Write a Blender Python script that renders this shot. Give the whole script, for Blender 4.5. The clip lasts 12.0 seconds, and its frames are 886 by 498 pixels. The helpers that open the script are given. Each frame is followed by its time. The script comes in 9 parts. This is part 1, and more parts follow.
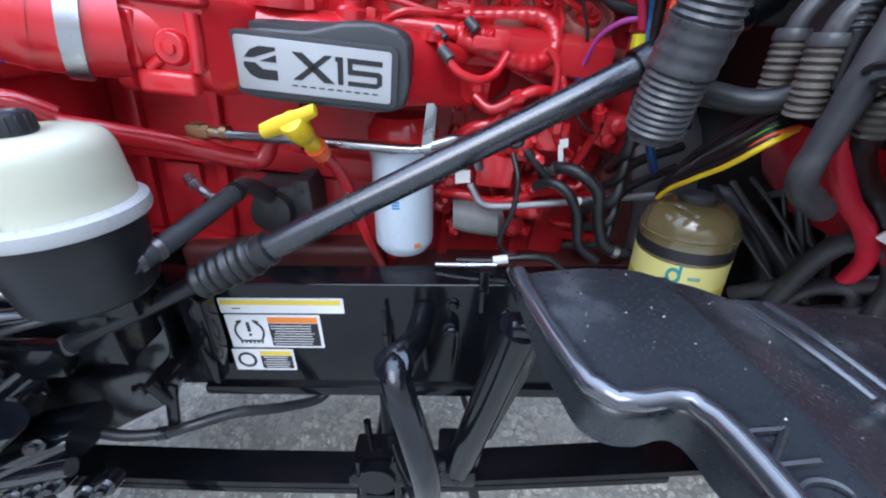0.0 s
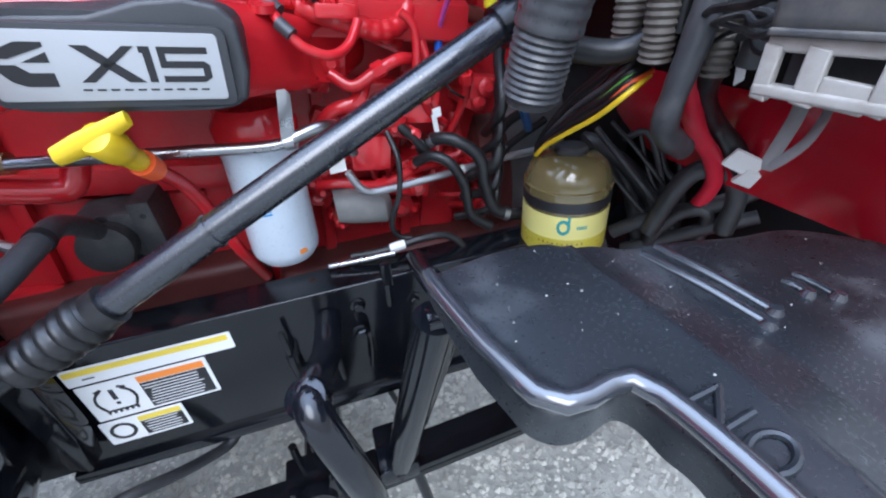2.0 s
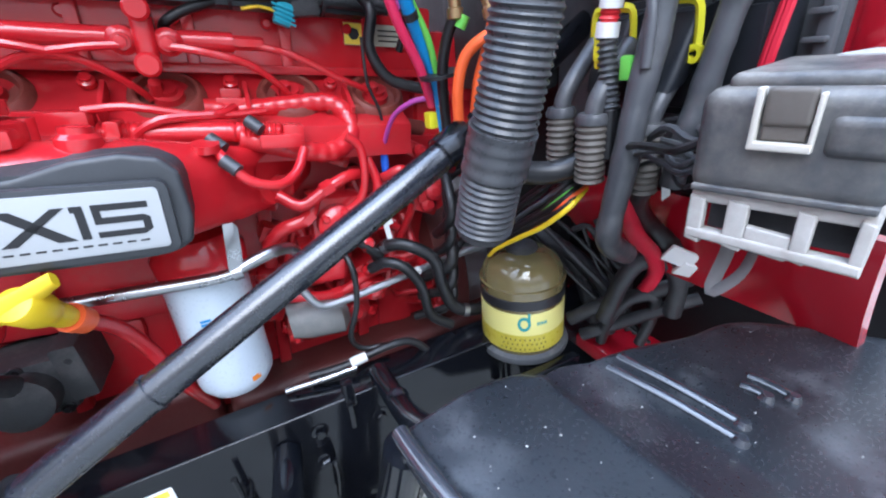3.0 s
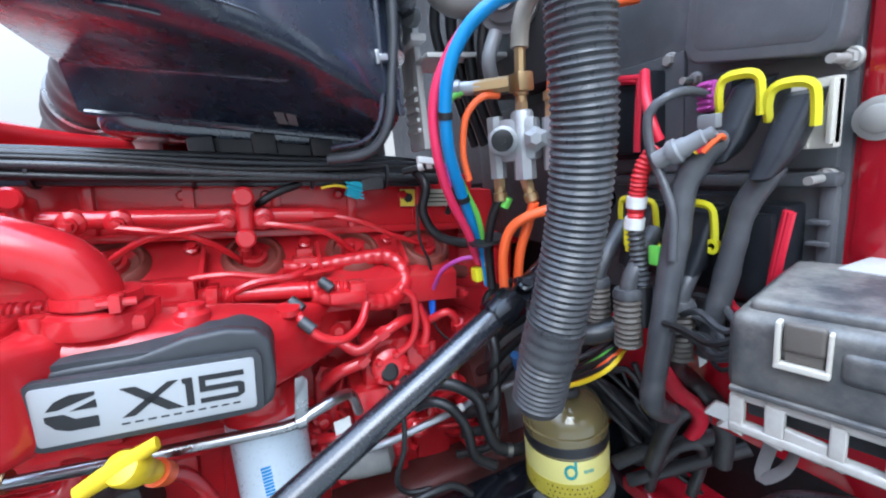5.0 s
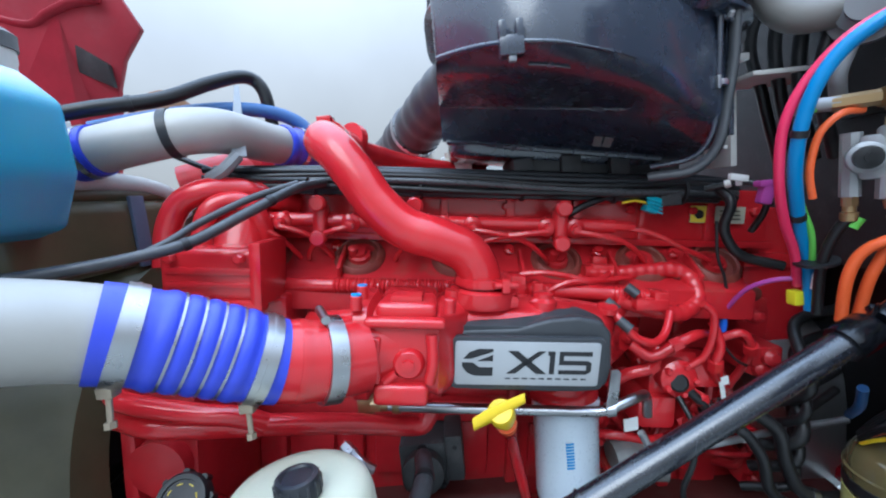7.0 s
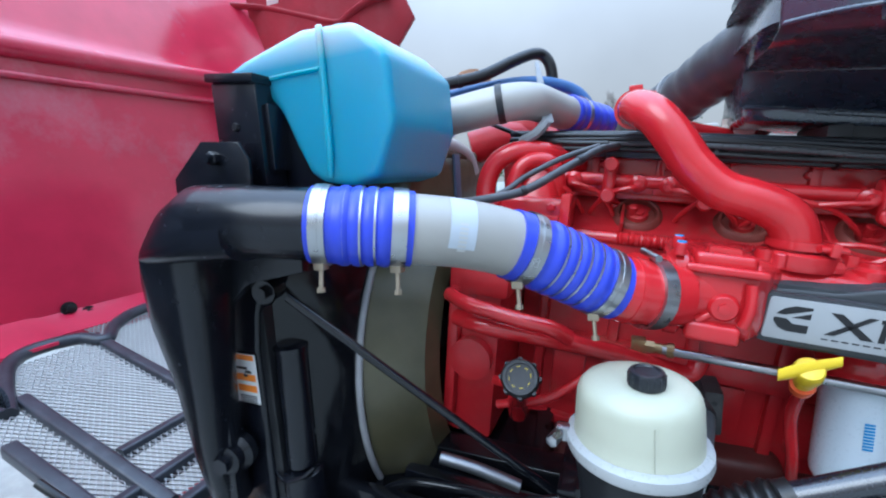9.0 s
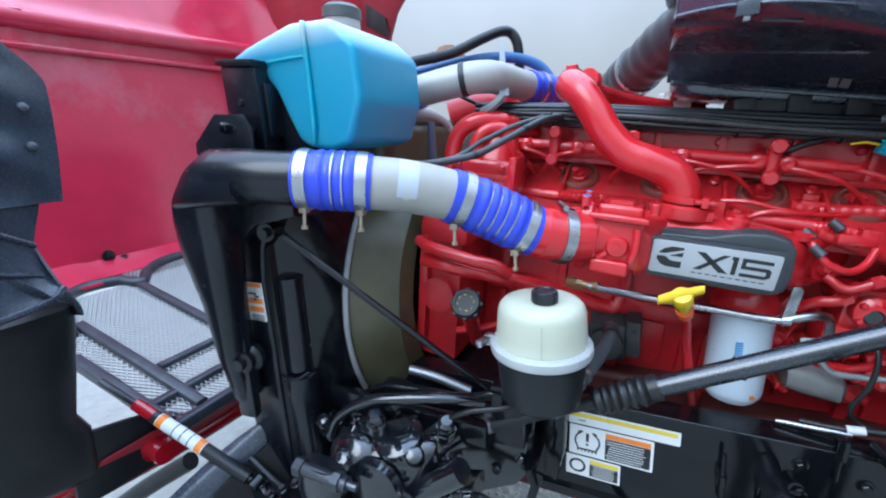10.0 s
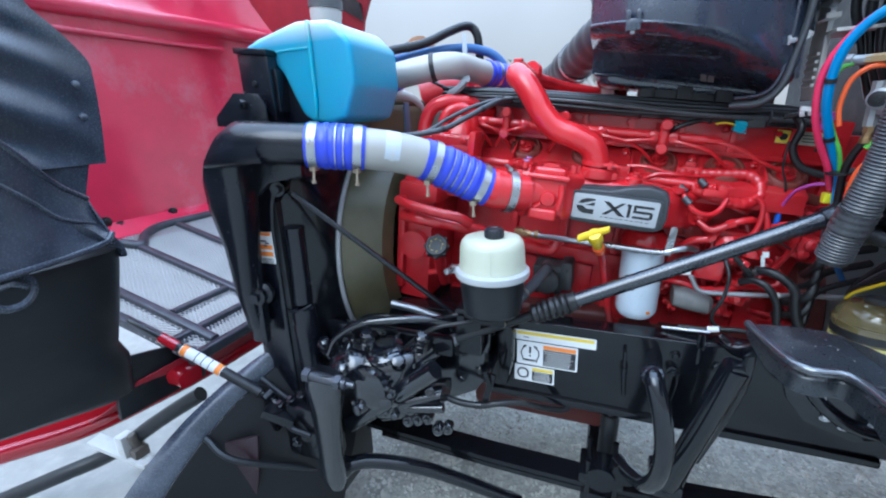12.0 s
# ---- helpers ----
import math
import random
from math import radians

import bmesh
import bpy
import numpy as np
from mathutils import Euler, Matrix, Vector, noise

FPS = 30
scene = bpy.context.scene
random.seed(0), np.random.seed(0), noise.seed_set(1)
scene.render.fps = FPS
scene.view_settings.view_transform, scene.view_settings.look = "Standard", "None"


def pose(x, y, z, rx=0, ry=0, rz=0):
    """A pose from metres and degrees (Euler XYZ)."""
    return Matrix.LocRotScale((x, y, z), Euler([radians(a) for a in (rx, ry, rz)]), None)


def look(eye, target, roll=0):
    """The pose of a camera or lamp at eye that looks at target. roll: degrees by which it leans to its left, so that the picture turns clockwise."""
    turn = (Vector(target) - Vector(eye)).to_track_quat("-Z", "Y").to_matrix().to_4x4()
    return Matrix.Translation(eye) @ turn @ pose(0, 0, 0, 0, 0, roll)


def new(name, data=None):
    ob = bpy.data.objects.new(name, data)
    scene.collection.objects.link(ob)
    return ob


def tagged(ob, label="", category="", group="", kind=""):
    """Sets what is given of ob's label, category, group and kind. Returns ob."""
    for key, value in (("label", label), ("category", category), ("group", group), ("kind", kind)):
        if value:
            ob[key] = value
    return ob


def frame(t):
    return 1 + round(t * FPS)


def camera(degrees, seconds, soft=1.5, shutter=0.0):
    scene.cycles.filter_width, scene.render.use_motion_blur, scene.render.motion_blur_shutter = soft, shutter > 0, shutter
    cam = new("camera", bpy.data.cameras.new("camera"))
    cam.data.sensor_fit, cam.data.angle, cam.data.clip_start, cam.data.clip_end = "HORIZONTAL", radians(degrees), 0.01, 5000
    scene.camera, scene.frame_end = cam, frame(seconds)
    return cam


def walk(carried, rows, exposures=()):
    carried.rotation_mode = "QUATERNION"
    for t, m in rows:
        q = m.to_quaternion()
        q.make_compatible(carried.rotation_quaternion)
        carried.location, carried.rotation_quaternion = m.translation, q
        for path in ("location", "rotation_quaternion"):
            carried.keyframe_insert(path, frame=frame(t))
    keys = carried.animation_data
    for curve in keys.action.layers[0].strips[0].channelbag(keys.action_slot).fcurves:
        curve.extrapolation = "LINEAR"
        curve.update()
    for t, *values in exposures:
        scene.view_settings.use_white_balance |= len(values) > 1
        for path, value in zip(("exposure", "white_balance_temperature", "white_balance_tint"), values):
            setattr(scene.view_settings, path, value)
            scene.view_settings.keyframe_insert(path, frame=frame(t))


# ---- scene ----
cam = camera(93.8, 12.0, 2.1)
PATH = [
    (0, (0.02, 0.01, 1.559), (-0.028, 1.767, 0.606), -0.6),
    (0.5, (-0.039, -0.011, 1.554), (0.015, 1.719, 0.553), -0.6),
    (1, (-0.043, 0.02, 1.539), (0.1, 1.703, 0.467), -1.3),
    (1.5, (-0.027, 0.051, 1.55), (0.252, 1.674, 0.414), -2.8),
    (2, (0.021, 0.084, 1.565), (0.467, 1.693, 0.464), -4.2),
    (2.5, (0.024, 0.106, 1.597), (0.626, 1.731, 0.598), -5.0),
    (3, (0.034, 0.131, 1.638), (0.758, 1.789, 0.787), -5.7),
    (3.2, (0.037, 0.128, 1.651), (0.79, 1.802, 0.857), -6.1),
    (4.8, (0.0, 0.11, 1.757), (0.768, 1.904, 1.318), -5.9),
    (5, (-0.02, 0.11, 1.768), (0.713, 1.925, 1.359), -6.1),
    (5.5, (-0.082, 0.114, 1.771), (0.521, 1.99, 1.426), -6.0),
    (6, (-0.148, 0.102, 1.784), (0.253, 2.036, 1.467), -6.0),
    (6.5, (-0.236, 0.079, 1.79), (-0.046, 2.05, 1.508), -5.7),
    (7, (-0.321, 0.053, 1.799), (-0.363, 2.036, 1.543), -5.6),
    (7.5, (-0.403, 0.001, 1.808), (-0.691, 1.967, 1.58), -5.4),
    (7.7, (-0.433, -0.022, 1.814), (-0.818, 1.928, 1.588), -5.4),
    (9.3, (-0.586, -0.214, 1.775), (-1.427, 1.561, 1.402), -2.9),
    (9.5, (-0.546, -0.241, 1.765), (-1.401, 1.521, 1.357), -2.9),
    (10, (-0.358, -0.335, 1.789), (-1.217, 1.405, 1.302), -3.0),
    (10.5, (-0.168, -0.476, 1.794), (-1.025, 1.251, 1.261), -3.3),
    (11, (-0.051, -0.589, 1.823), (-0.886, 1.136, 1.251), -3.3),
    (11.5, (-0.054, -0.633, 1.818), (-0.841, 1.114, 1.244), -2.7),
    (12, (-0.234, -0.647, 1.777), (-0.951, 1.128, 1.197), -2.3),
]
EXPOSURES = [(0, 1.08, 5730, 11), (1.5, 1.17, 5730, 11), (2.5, 1.31, 5700, 10), (3, 1.56, 5710, 10), (4, 1.58, 5710, 9), (5, 1.42, 5690, 6), (6.5, 0.98, 5600, 3), (7.5, 0.76, 5520, 3), (9.5, 0.79, 5390, 3), (10.5, 0.97, 5390, 3), (11.5, 1.0, 5350, 3), (12, 1.0, 5350, 3)]
walk(cam, [(t, look(eye, target, roll)) for t, eye, target, roll in PATH], EXPOSURES)

# ---- sky and light: bright overcast ----
world = bpy.data.worlds.new("sky")
scene.world = world
world.use_nodes = True
wn, wl = world.node_tree.nodes, world.node_tree.links
sky = wn.new("ShaderNodeTexSky")
sky.sky_type, sky.sun_disc = "NISHITA", False
sky.sun_elevation, sky.sun_rotation = radians(46), radians(199)
grey = wn.new("ShaderNodeHueSaturation")
grey.inputs["Saturation"].default_value = 0.14
cloud_at = wn.new("ShaderNodeTexCoord")
cloud = wn.new("ShaderNodeTexNoise")
cloud.inputs["Scale"].default_value, cloud.inputs["Detail"].default_value = 2.2, 5
cloud_map = wn.new("ShaderNodeMapRange")
cloud_map.inputs["From Min"].default_value, cloud_map.inputs["From Max"].default_value = 0.3, 0.7
cloud_map.inputs["To Min"].default_value, cloud_map.inputs["To Max"].default_value = 0.88, 1.08
veil = wn.new("ShaderNodeMix")
veil.data_type = "RGBA"
veil.inputs["Factor"].default_value = 0.72
tone = wn.new("ShaderNodeMix")
tone.data_type = "RGBA"
tone.inputs["A"].default_value, tone.inputs["B"].default_value = (7.7, 7.3, 7.0, 1), (5.9, 7.2, 9.6, 1)
wl.new(tone.outputs["Result"], veil.inputs["B"])
high = wn.new("ShaderNodeSeparateXYZ")
steep = wn.new("ShaderNodeMath")
steep.operation = "POWER"
steep.inputs[1].default_value = 2.2
rise = wn.new("ShaderNodeMapRange")
rise.inputs["From Min"].default_value, rise.inputs["From Max"].default_value = 0.0, 1.0
rise.inputs["To Min"].default_value, rise.inputs["To Max"].default_value = 0.335, 2.95
wl.new(cloud_at.outputs["Generated"], high.inputs["Vector"])
wl.new(high.outputs["Z"], steep.inputs[0])
wl.new(high.outputs["Z"], tone.inputs["Factor"])
wl.new(steep.outputs[0], rise.inputs["Value"])
overcast = wn.new("ShaderNodeMath")
overcast.operation = "MULTIPLY"
cloud_mul = wn.new("ShaderNodeVectorMath")
cloud_mul.operation = "SCALE"
wl.new(cloud_at.outputs["Generated"], cloud.inputs["Vector"])
wl.new(cloud.outputs["Fac"], cloud_map.inputs["Value"])
wl.new(sky.outputs["Color"], grey.inputs["Color"])
wl.new(grey.outputs["Color"], veil.inputs["A"])
wl.new(veil.outputs["Result"], cloud_mul.inputs[0])
wl.new(cloud_map.outputs["Result"], overcast.inputs[0])
wl.new(rise.outputs["Result"], overcast.inputs[1])
wl.new(overcast.outputs[0], cloud_mul.inputs["Scale"])
wl.new(cloud_mul.outputs["Vector"], wn["Background"].inputs["Color"])
wn["Background"].inputs["Strength"].default_value = 0.132
sun = new("sun", bpy.data.lights.new("sun", "SUN"))
sun.data.energy, sun.data.angle, sun.data.color = 0.9, radians(40), (1.0, 0.98, 0.96)
sun.matrix_world = look((-0.9, -2.6, 2.9), (0, 0, 0))

# ---- building helpers ----
def mat(name, base, rough=0.5, metal=0.0, coat=0.0, vary=0.12, dirt_sheen=0.0, dirt_sheen_col=(0.16, 0.13, 0.1), grain=40.0, bump=0.15,
        trans=0.0, ior=1.5, sss=0.0, rough_vary=0.15, random=0.0, spec=0.5, spot=14.0, clean=0.5):
    """A painted, plastic or metal surface: colour with variation at two scales, dust (painted sheen on the liner) and
    fine relief.
    """
    m = bpy.data.materials.new(name)
    m.use_nodes = True
    n, l = m.node_tree.nodes, m.node_tree.links
    b = n["Principled BSDF"]
    at = n.new("ShaderNodeTexCoord")
    big, fine = n.new("ShaderNodeTexNoise"), n.new("ShaderNodeTexNoise")
    big.inputs["Scale"].default_value, big.inputs["Detail"].default_value = 7.0, 4
    fine.inputs["Scale"].default_value, fine.inputs["Detail"].default_value = grain * 4, 3
    for t in (big, fine):
        l.new(at.outputs["Object"], t.inputs["Vector"])
    shade = n.new("ShaderNodeMapRange")
    shade.inputs["From Min"].default_value, shade.inputs["From Max"].default_value = 0.3, 0.7
    shade.inputs["To Min"].default_value, shade.inputs["To Max"].default_value = 1 - vary, 1 + vary
    l.new(big.outputs["Fac"], shade.inputs["Value"])
    col = n.new("ShaderNodeVectorMath")
    col.operation = "SCALE"
    col.inputs[0].default_value = base
    l.new(shade.outputs["Result"], col.inputs["Scale"])
    out = col.outputs["Vector"]
    if random:
        info = n.new("ShaderNodeObjectInfo")
        r2 = n.new("ShaderNodeMapRange")
        r2.inputs["To Min"].default_value, r2.inputs["To Max"].default_value = 1 - random, 1 + random
        l.new(info.outputs["Random"], r2.inputs["Value"])
        c2 = n.new("ShaderNodeVectorMath")
        c2.operation = "SCALE"
        l.new(out, c2.inputs[0])
        l.new(r2.outputs["Result"], c2.inputs["Scale"])
        out = c2.outputs["Vector"]
    if dirt_sheen:
        spots = n.new("ShaderNodeTexNoise")
        spots.inputs["Scale"].default_value, spots.inputs["Detail"].default_value, spots.inputs["Roughness"].default_value = spot, 8, 0.7
        l.new(at.outputs["Object"], spots.inputs["Vector"])
        geo = n.new("ShaderNodeNewGeometry")
        part_z = n.new("ShaderNodeSeparateXYZ")
        l.new(geo.outputs["Normal"], part_z.inputs["Vector"])
        up = n.new("ShaderNodeMapRange")
        up.inputs["From Min"].default_value, up.inputs["From Max"].default_value = -0.2, 1.0
        up.inputs["To Min"].default_value, up.inputs["To Max"].default_value = 0.35, 1.0
        l.new(part_z.outputs["Z"], up.inputs["Value"])
        d = n.new("ShaderNodeMapRange")
        d.inputs["From Min"].default_value, d.inputs["From Max"].default_value = clean, clean + 0.22
        d.inputs["To Max"].default_value = dirt_sheen
        l.new(spots.outputs["Fac"], d.inputs["Value"])
        dm = n.new("ShaderNodeMath")
        dm.operation = "MULTIPLY"
        l.new(d.outputs["Result"], dm.inputs[0])
        l.new(up.outputs["Result"], dm.inputs[1])
        mix = n.new("ShaderNodeMix")
        mix.data_type = "RGBA"
        l.new(dm.outputs[0], mix.inputs["Factor"])
        l.new(out, mix.inputs["A"])
        mix.inputs["B"].default_value = (*dirt_sheen_col, 1)
        out = mix.outputs["Result"]
    l.new(out, b.inputs["Base Color"])
    rr = n.new("ShaderNodeMapRange")
    rr.inputs["From Min"].default_value, rr.inputs["From Max"].default_value = 0.3, 0.7
    rr.inputs["To Min"].default_value, rr.inputs["To Max"].default_value = max(0.02, rough * (1 - rough_vary)), min(1, rough * (1 + rough_vary))
    l.new(fine.outputs["Fac"], rr.inputs["Value"])
    l.new(rr.outputs["Result"], b.inputs["Roughness"])
    if bump:
        bp = n.new("ShaderNodeBump")
        bp.inputs["Strength"].default_value, bp.inputs["Distance"].default_value = bump, 0.002
        l.new(fine.outputs["Fac"], bp.inputs["Height"])
        l.new(bp.outputs["Normal"], b.inputs["Normal"])
    b.inputs["Metallic"].default_value = metal
    b.inputs["Coat Weight"].default_value = coat
    b.inputs["Coat Roughness"].default_value = 0.12
    b.inputs["Transmission Weight"].default_value = trans
    b.inputs["IOR"].default_value = ior
    b.inputs["Specular IOR Level"].default_value = spec
    if sss:
        b.inputs["Subsurface Weight"].default_value = sss
        b.inputs["Subsurface Radius"].default_value = (0.03, 0.03, 0.03)
        b.inputs["Subsurface Scale"].default_value = 1.0
    return m


def V(*a):
    return Vector(a[0] if len(a) == 1 else a)


def frame_of(d, hint=(0, 0, 1)):
    """Two directions across d."""
    d = V(d).normalized()
    h = V(hint)
    if abs(d.dot(h.normalized())) > 0.97:
        h = V(1, 0, 0) if abs(d.x) < 0.9 else V(0, 1, 0)
    u = (h - d * h.dot(d)).normalized()
    return d, u, d.cross(u)


def curve(pts, step=0.012):
    """A smooth line through the points (Catmull-Rom)."""
    p = [V(q) for q in pts]
    if len(p) == 2:
        n = max(1, int((p[1] - p[0]).length / step / 3))
        return [p[0].lerp(p[1], k / n) for k in range(n + 1)]
    p = [2 * p[0] - p[1]] + p + [2 * p[-1] - p[-2]]
    out = []
    for a, b, c, d in zip(p, p[1:], p[2:], p[3:]):
        n = max(2, int((c - b).length / step))
        for k in range(n):
            t = k / n
            out.append(0.5 * (2 * b + (c - a) * t + (2 * a - 5 * b + 4 * c - d) * t * t + (3 * b - a - 3 * c + d) * t ** 3))
    return out + [p[-2]]


def tube(pts, r, n=12, step=0.012, flat=1.0, smooth=True, cap=True, hint=(0, 0, 1)):
    """A round bar or hose along the points. r: radius, or a function of the way s (metres) and the whole length."""
    line = curve(pts, step) if smooth else [V(q) for q in pts]
    bm = bmesh.new()
    ways = [(b - a).length for a, b in zip(line, line[1:])]
    total, s, rings, u = sum(ways), 0.0, [], None
    for k, q in enumerate(line):
        d = (line[min(k + 1, len(line) - 1)] - line[max(k - 1, 0)]).normalized()
        if u is None:
            _, u, v = frame_of(d, hint)
        else:
            u = (u - d * u.dot(d)).normalized()
            v = d.cross(u)
        rad = r(s, total) if callable(r) else r
        rings.append([bm.verts.new(q + rad * (u * math.cos(a) * flat + v * math.sin(a))) for a in (2 * math.pi * j / n for j in range(n))])
        if k < len(ways):
            s += ways[k]
    for a, b in zip(rings, rings[1:]):
        for j in range(n):
            bm.faces.new((a[j], a[(j + 1) % n], b[(j + 1) % n], b[j]))
    if cap:
        bm.faces.new(rings[0][::-1])
        bm.faces.new(rings[-1])
    return bm


def lathe(profile, at, axis=(0, 0, 1), n=32, hint=(0, 0, 1), cap=True):
    """A turned body: (radius, way along the axis) rows from the place at."""
    d, u, v = frame_of(axis, hint)
    bm = bmesh.new()
    rings = [[bm.verts.new(V(at) + d * h + max(rad, 1e-4) * (u * math.cos(2 * math.pi * j / n) + v * math.sin(2 * math.pi * j / n))) for j in range(n)] for rad, h in profile]
    for a, b in zip(rings, rings[1:]):
        for j in range(n):
            bm.faces.new((a[j], a[(j + 1) % n], b[(j + 1) % n], b[j]))
    if cap:
        bm.faces.new(rings[0][::-1])
        bm.faces.new(rings[-1])
    bmesh.ops.recalc_face_normals(bm, faces=bm.faces)
    return bm


def box(lo, hi, bevel=0.004, seg=2, turn=None, about=None):
    bm = bmesh.new()
    lo, hi = V(lo), V(hi)
    bmesh.ops.create_cube(bm, size=1, matrix=Matrix.LocRotScale((lo + hi) / 2, None, [abs(c) for c in hi - lo]))
    if bevel:
        bmesh.ops.bevel(bm, geom=list(bm.edges), offset=bevel, segments=seg, affect="EDGES", profile=0.6)
    if turn:
        c = V(about) if about else (lo + hi) / 2
        bm.transform(Matrix.Translation(c) @ Euler([radians(a) for a in turn]).to_matrix().to_4x4() @ Matrix.Translation(-c))
    return bm


def prism(pts, o, ax, ay, depth, bevel=0.003, seg=2):
    """An outline (rows of two numbers in the directions ax, ay from o), made solid along their cross product by depth."""
    ax, ay, o = V(ax).normalized(), V(ay).normalized(), V(o)
    nz = ax.cross(ay).normalized()
    bm = bmesh.new()
    low = [bm.verts.new(o + ax * a + ay * b) for a, b in pts]
    top = [bm.verts.new(q.co + nz * depth) for q in low]
    bm.faces.new(low[::-1])
    bm.faces.new(top)
    k = len(low)
    for j in range(k):
        bm.faces.new((low[j], low[(j + 1) % k], top[(j + 1) % k], top[j]))
    bmesh.ops.recalc_face_normals(bm, faces=bm.faces)
    if bevel:
        bmesh.ops.bevel(bm, geom=list(bm.edges), offset=bevel, segments=seg, affect="EDGES", profile=0.6, clamp_overlap=True)
    return bm


def loft(secs, n=28, cap=True):
    """A body through rounded cross-sections: rows of (centre, half width vector, half height vector, squareness)."""
    bm = bmesh.new()
    rings = []
    for c, u, v, e in secs:
        ring = []
        for j in range(n):
            a = 2 * math.pi * (j + 0.5) / n
            ca, sa = math.cos(a), math.sin(a)
            ring.append(bm.verts.new(V(c) + V(u) * math.copysign(abs(ca) ** (2 / e), ca) + V(v) * math.copysign(abs(sa) ** (2 / e), sa)))
        rings.append(ring)
    for a, b in zip(rings, rings[1:]):
        for j in range(n):
            bm.faces.new((a[j], a[(j + 1) % n], b[(j + 1) % n], b[j]))
    if cap:
        bm.faces.new(rings[0][::-1])
        bm.faces.new(rings[-1])
    bmesh.ops.recalc_face_normals(bm, faces=bm.faces)
    return bm


def sheet(fn, nu, nv, thick=0.0, way=None):
    """A curved panel: fn(u, v) with u, v from 0 to 1; thick: its thickness, towards its back or along way."""
    bm = bmesh.new()
    g = [[bm.verts.new(fn(i / nu, j / nv)) for j in range(nv + 1)] for i in range(nu + 1)]
    for i in range(nu):
        for j in range(nv):
            bm.faces.new((g[i][j], g[i + 1][j], g[i + 1][j + 1], g[i][j + 1]))
    if thick:
        bm.normal_update()
        back = [[bm.verts.new(q.co - (V(way) if way else q.normal) * thick) for q in row] for row in g]
        for i in range(nu):
            for j in range(nv):
                bm.faces.new((back[i][j], back[i][j + 1], back[i + 1][j + 1], back[i + 1][j]))
        for i in range(nu):
            bm.faces.new((g[i][0], back[i][0], back[i + 1][0], g[i + 1][0]))
            bm.faces.new((g[i][nv], g[i + 1][nv], back[i + 1][nv], back[i][nv]))
        for j in range(nv):
            bm.faces.new((g[0][j], g[0][j + 1], back[0][j + 1], back[0][j]))
            bm.faces.new((g[nu][j], back[nu][j], back[nu][j + 1], g[nu][j + 1]))
        bmesh.ops.recalc_face_normals(bm, faces=bm.faces)
    return bm


def bolt(at, out, r=0.009, h=0.008, washer=True, n=6):
    """A hexagon head on a washer, standing on a surface."""
    d = V(out).normalized()
    at = V(at) - d * 0.004
    head = lathe([(r, 0), (r, h + 0.002), (r * 0.82, h + 0.004)], at, d, n)
    if washer:
        head = join(head, lathe([(r * 1.55, 0), (r * 1.55, 0.006), (r * 1.4, 0.007)], at, d, 18))
    return head


def ring(at, axis, r, wide, thick=0.0015, n=36):
    """A band (hose clamp) round a pipe."""
    return lathe([(r - 0.002, -wide / 2), (r + thick, -wide / 2), (r + thick, wide / 2), (r - 0.002, wide / 2)], at, axis, n)


def join(*bms):
    first = bms[0]
    for b in bms[1:]:
        me = bpy.data.meshes.new("tmp")
        b.to_mesh(me)
        first.from_mesh(me)
        bpy.data.meshes.remove(me)
        b.free()
    return first


def move(bm, m):
    bm.transform(m)
    return bm


def thing(name, at, label, category, group="", kind=""):
    ob = new(name)
    ob.empty_display_size = 0.05
    ob.location = at
    return tagged(ob, label, category, group, kind)


def home(ob):
    """The world place of a thing that stands at the top level."""
    return Matrix.Translation(ob.location) if ob.parent is None and ob.type == "EMPTY" else Matrix()


def part(name, bm, material, parent=None, label="", angle=38):
    me = bpy.data.meshes.new(name)
    bm.to_mesh(me)
    bm.free()
    me.materials.append(material)
    me.polygons.foreach_set("use_smooth", [True] * len(me.polygons))
    me.set_sharp_from_angle(angle=radians(angle))
    ob = new(name, me)
    if parent:
        ob.parent = parent
        ob.matrix_parent_inverse = home(parent).inverted()
    if label:
        tagged(ob, label)
    return ob


def solo(name, bm, material, label, category, group="", kind="", angle=38):
    """A thing of one mesh."""
    return tagged(part(name, bm, material, None, "", angle), label, category, group, kind)


def plate(at, right, up, w, h, deep=0.001, bevel=0.0):
    """A flat board, its middle at the place at; it faces right x up."""
    r, u = V(right).normalized(), V(up)
    u = (u - r * u.dot(r)).normalized()
    return prism([(-w / 2, -h / 2), (w / 2, -h / 2), (w / 2, h / 2), (-w / 2, h / 2)], at, r, u, deep, bevel)


def rounded(w, h, r, k=5):
    """The outline of a rectangle with round corners about its middle."""
    out = []
    for cx, cy, a0 in ((w / 2 - r, h / 2 - r, 0), (-w / 2 + r, h / 2 - r, 90), (-w / 2 + r, -h / 2 + r, 180), (w / 2 - r, -h / 2 + r, 270)):
        out += [(cx + r * math.cos(radians(a0 + 90 * j / k)), cy + r * math.sin(radians(a0 + 90 * j / k))) for j in range(k + 1)]
    return out

# ---- materials ----
RED = mat("engine red paint", (0.53, 0.015, 0.022), 0.21, coat=0.35, vary=0.12, dirt_sheen=0.22, dirt_sheen_col=(0.24, 0.10, 0.075), grain=14, bump=0.05)
RED_DUSTY = mat("dusty red paint", (0.48, 0.014, 0.021), 0.36, vary=0.22, dirt_sheen=0.75, dirt_sheen_col=(0.19, 0.11, 0.075), grain=18, bump=0.12, clean=0.53)
BODY_RED = mat("glossy red body paint", (0.37, 0.006, 0.016), 0.16, coat=0.8, vary=0.05, bump=0.02)
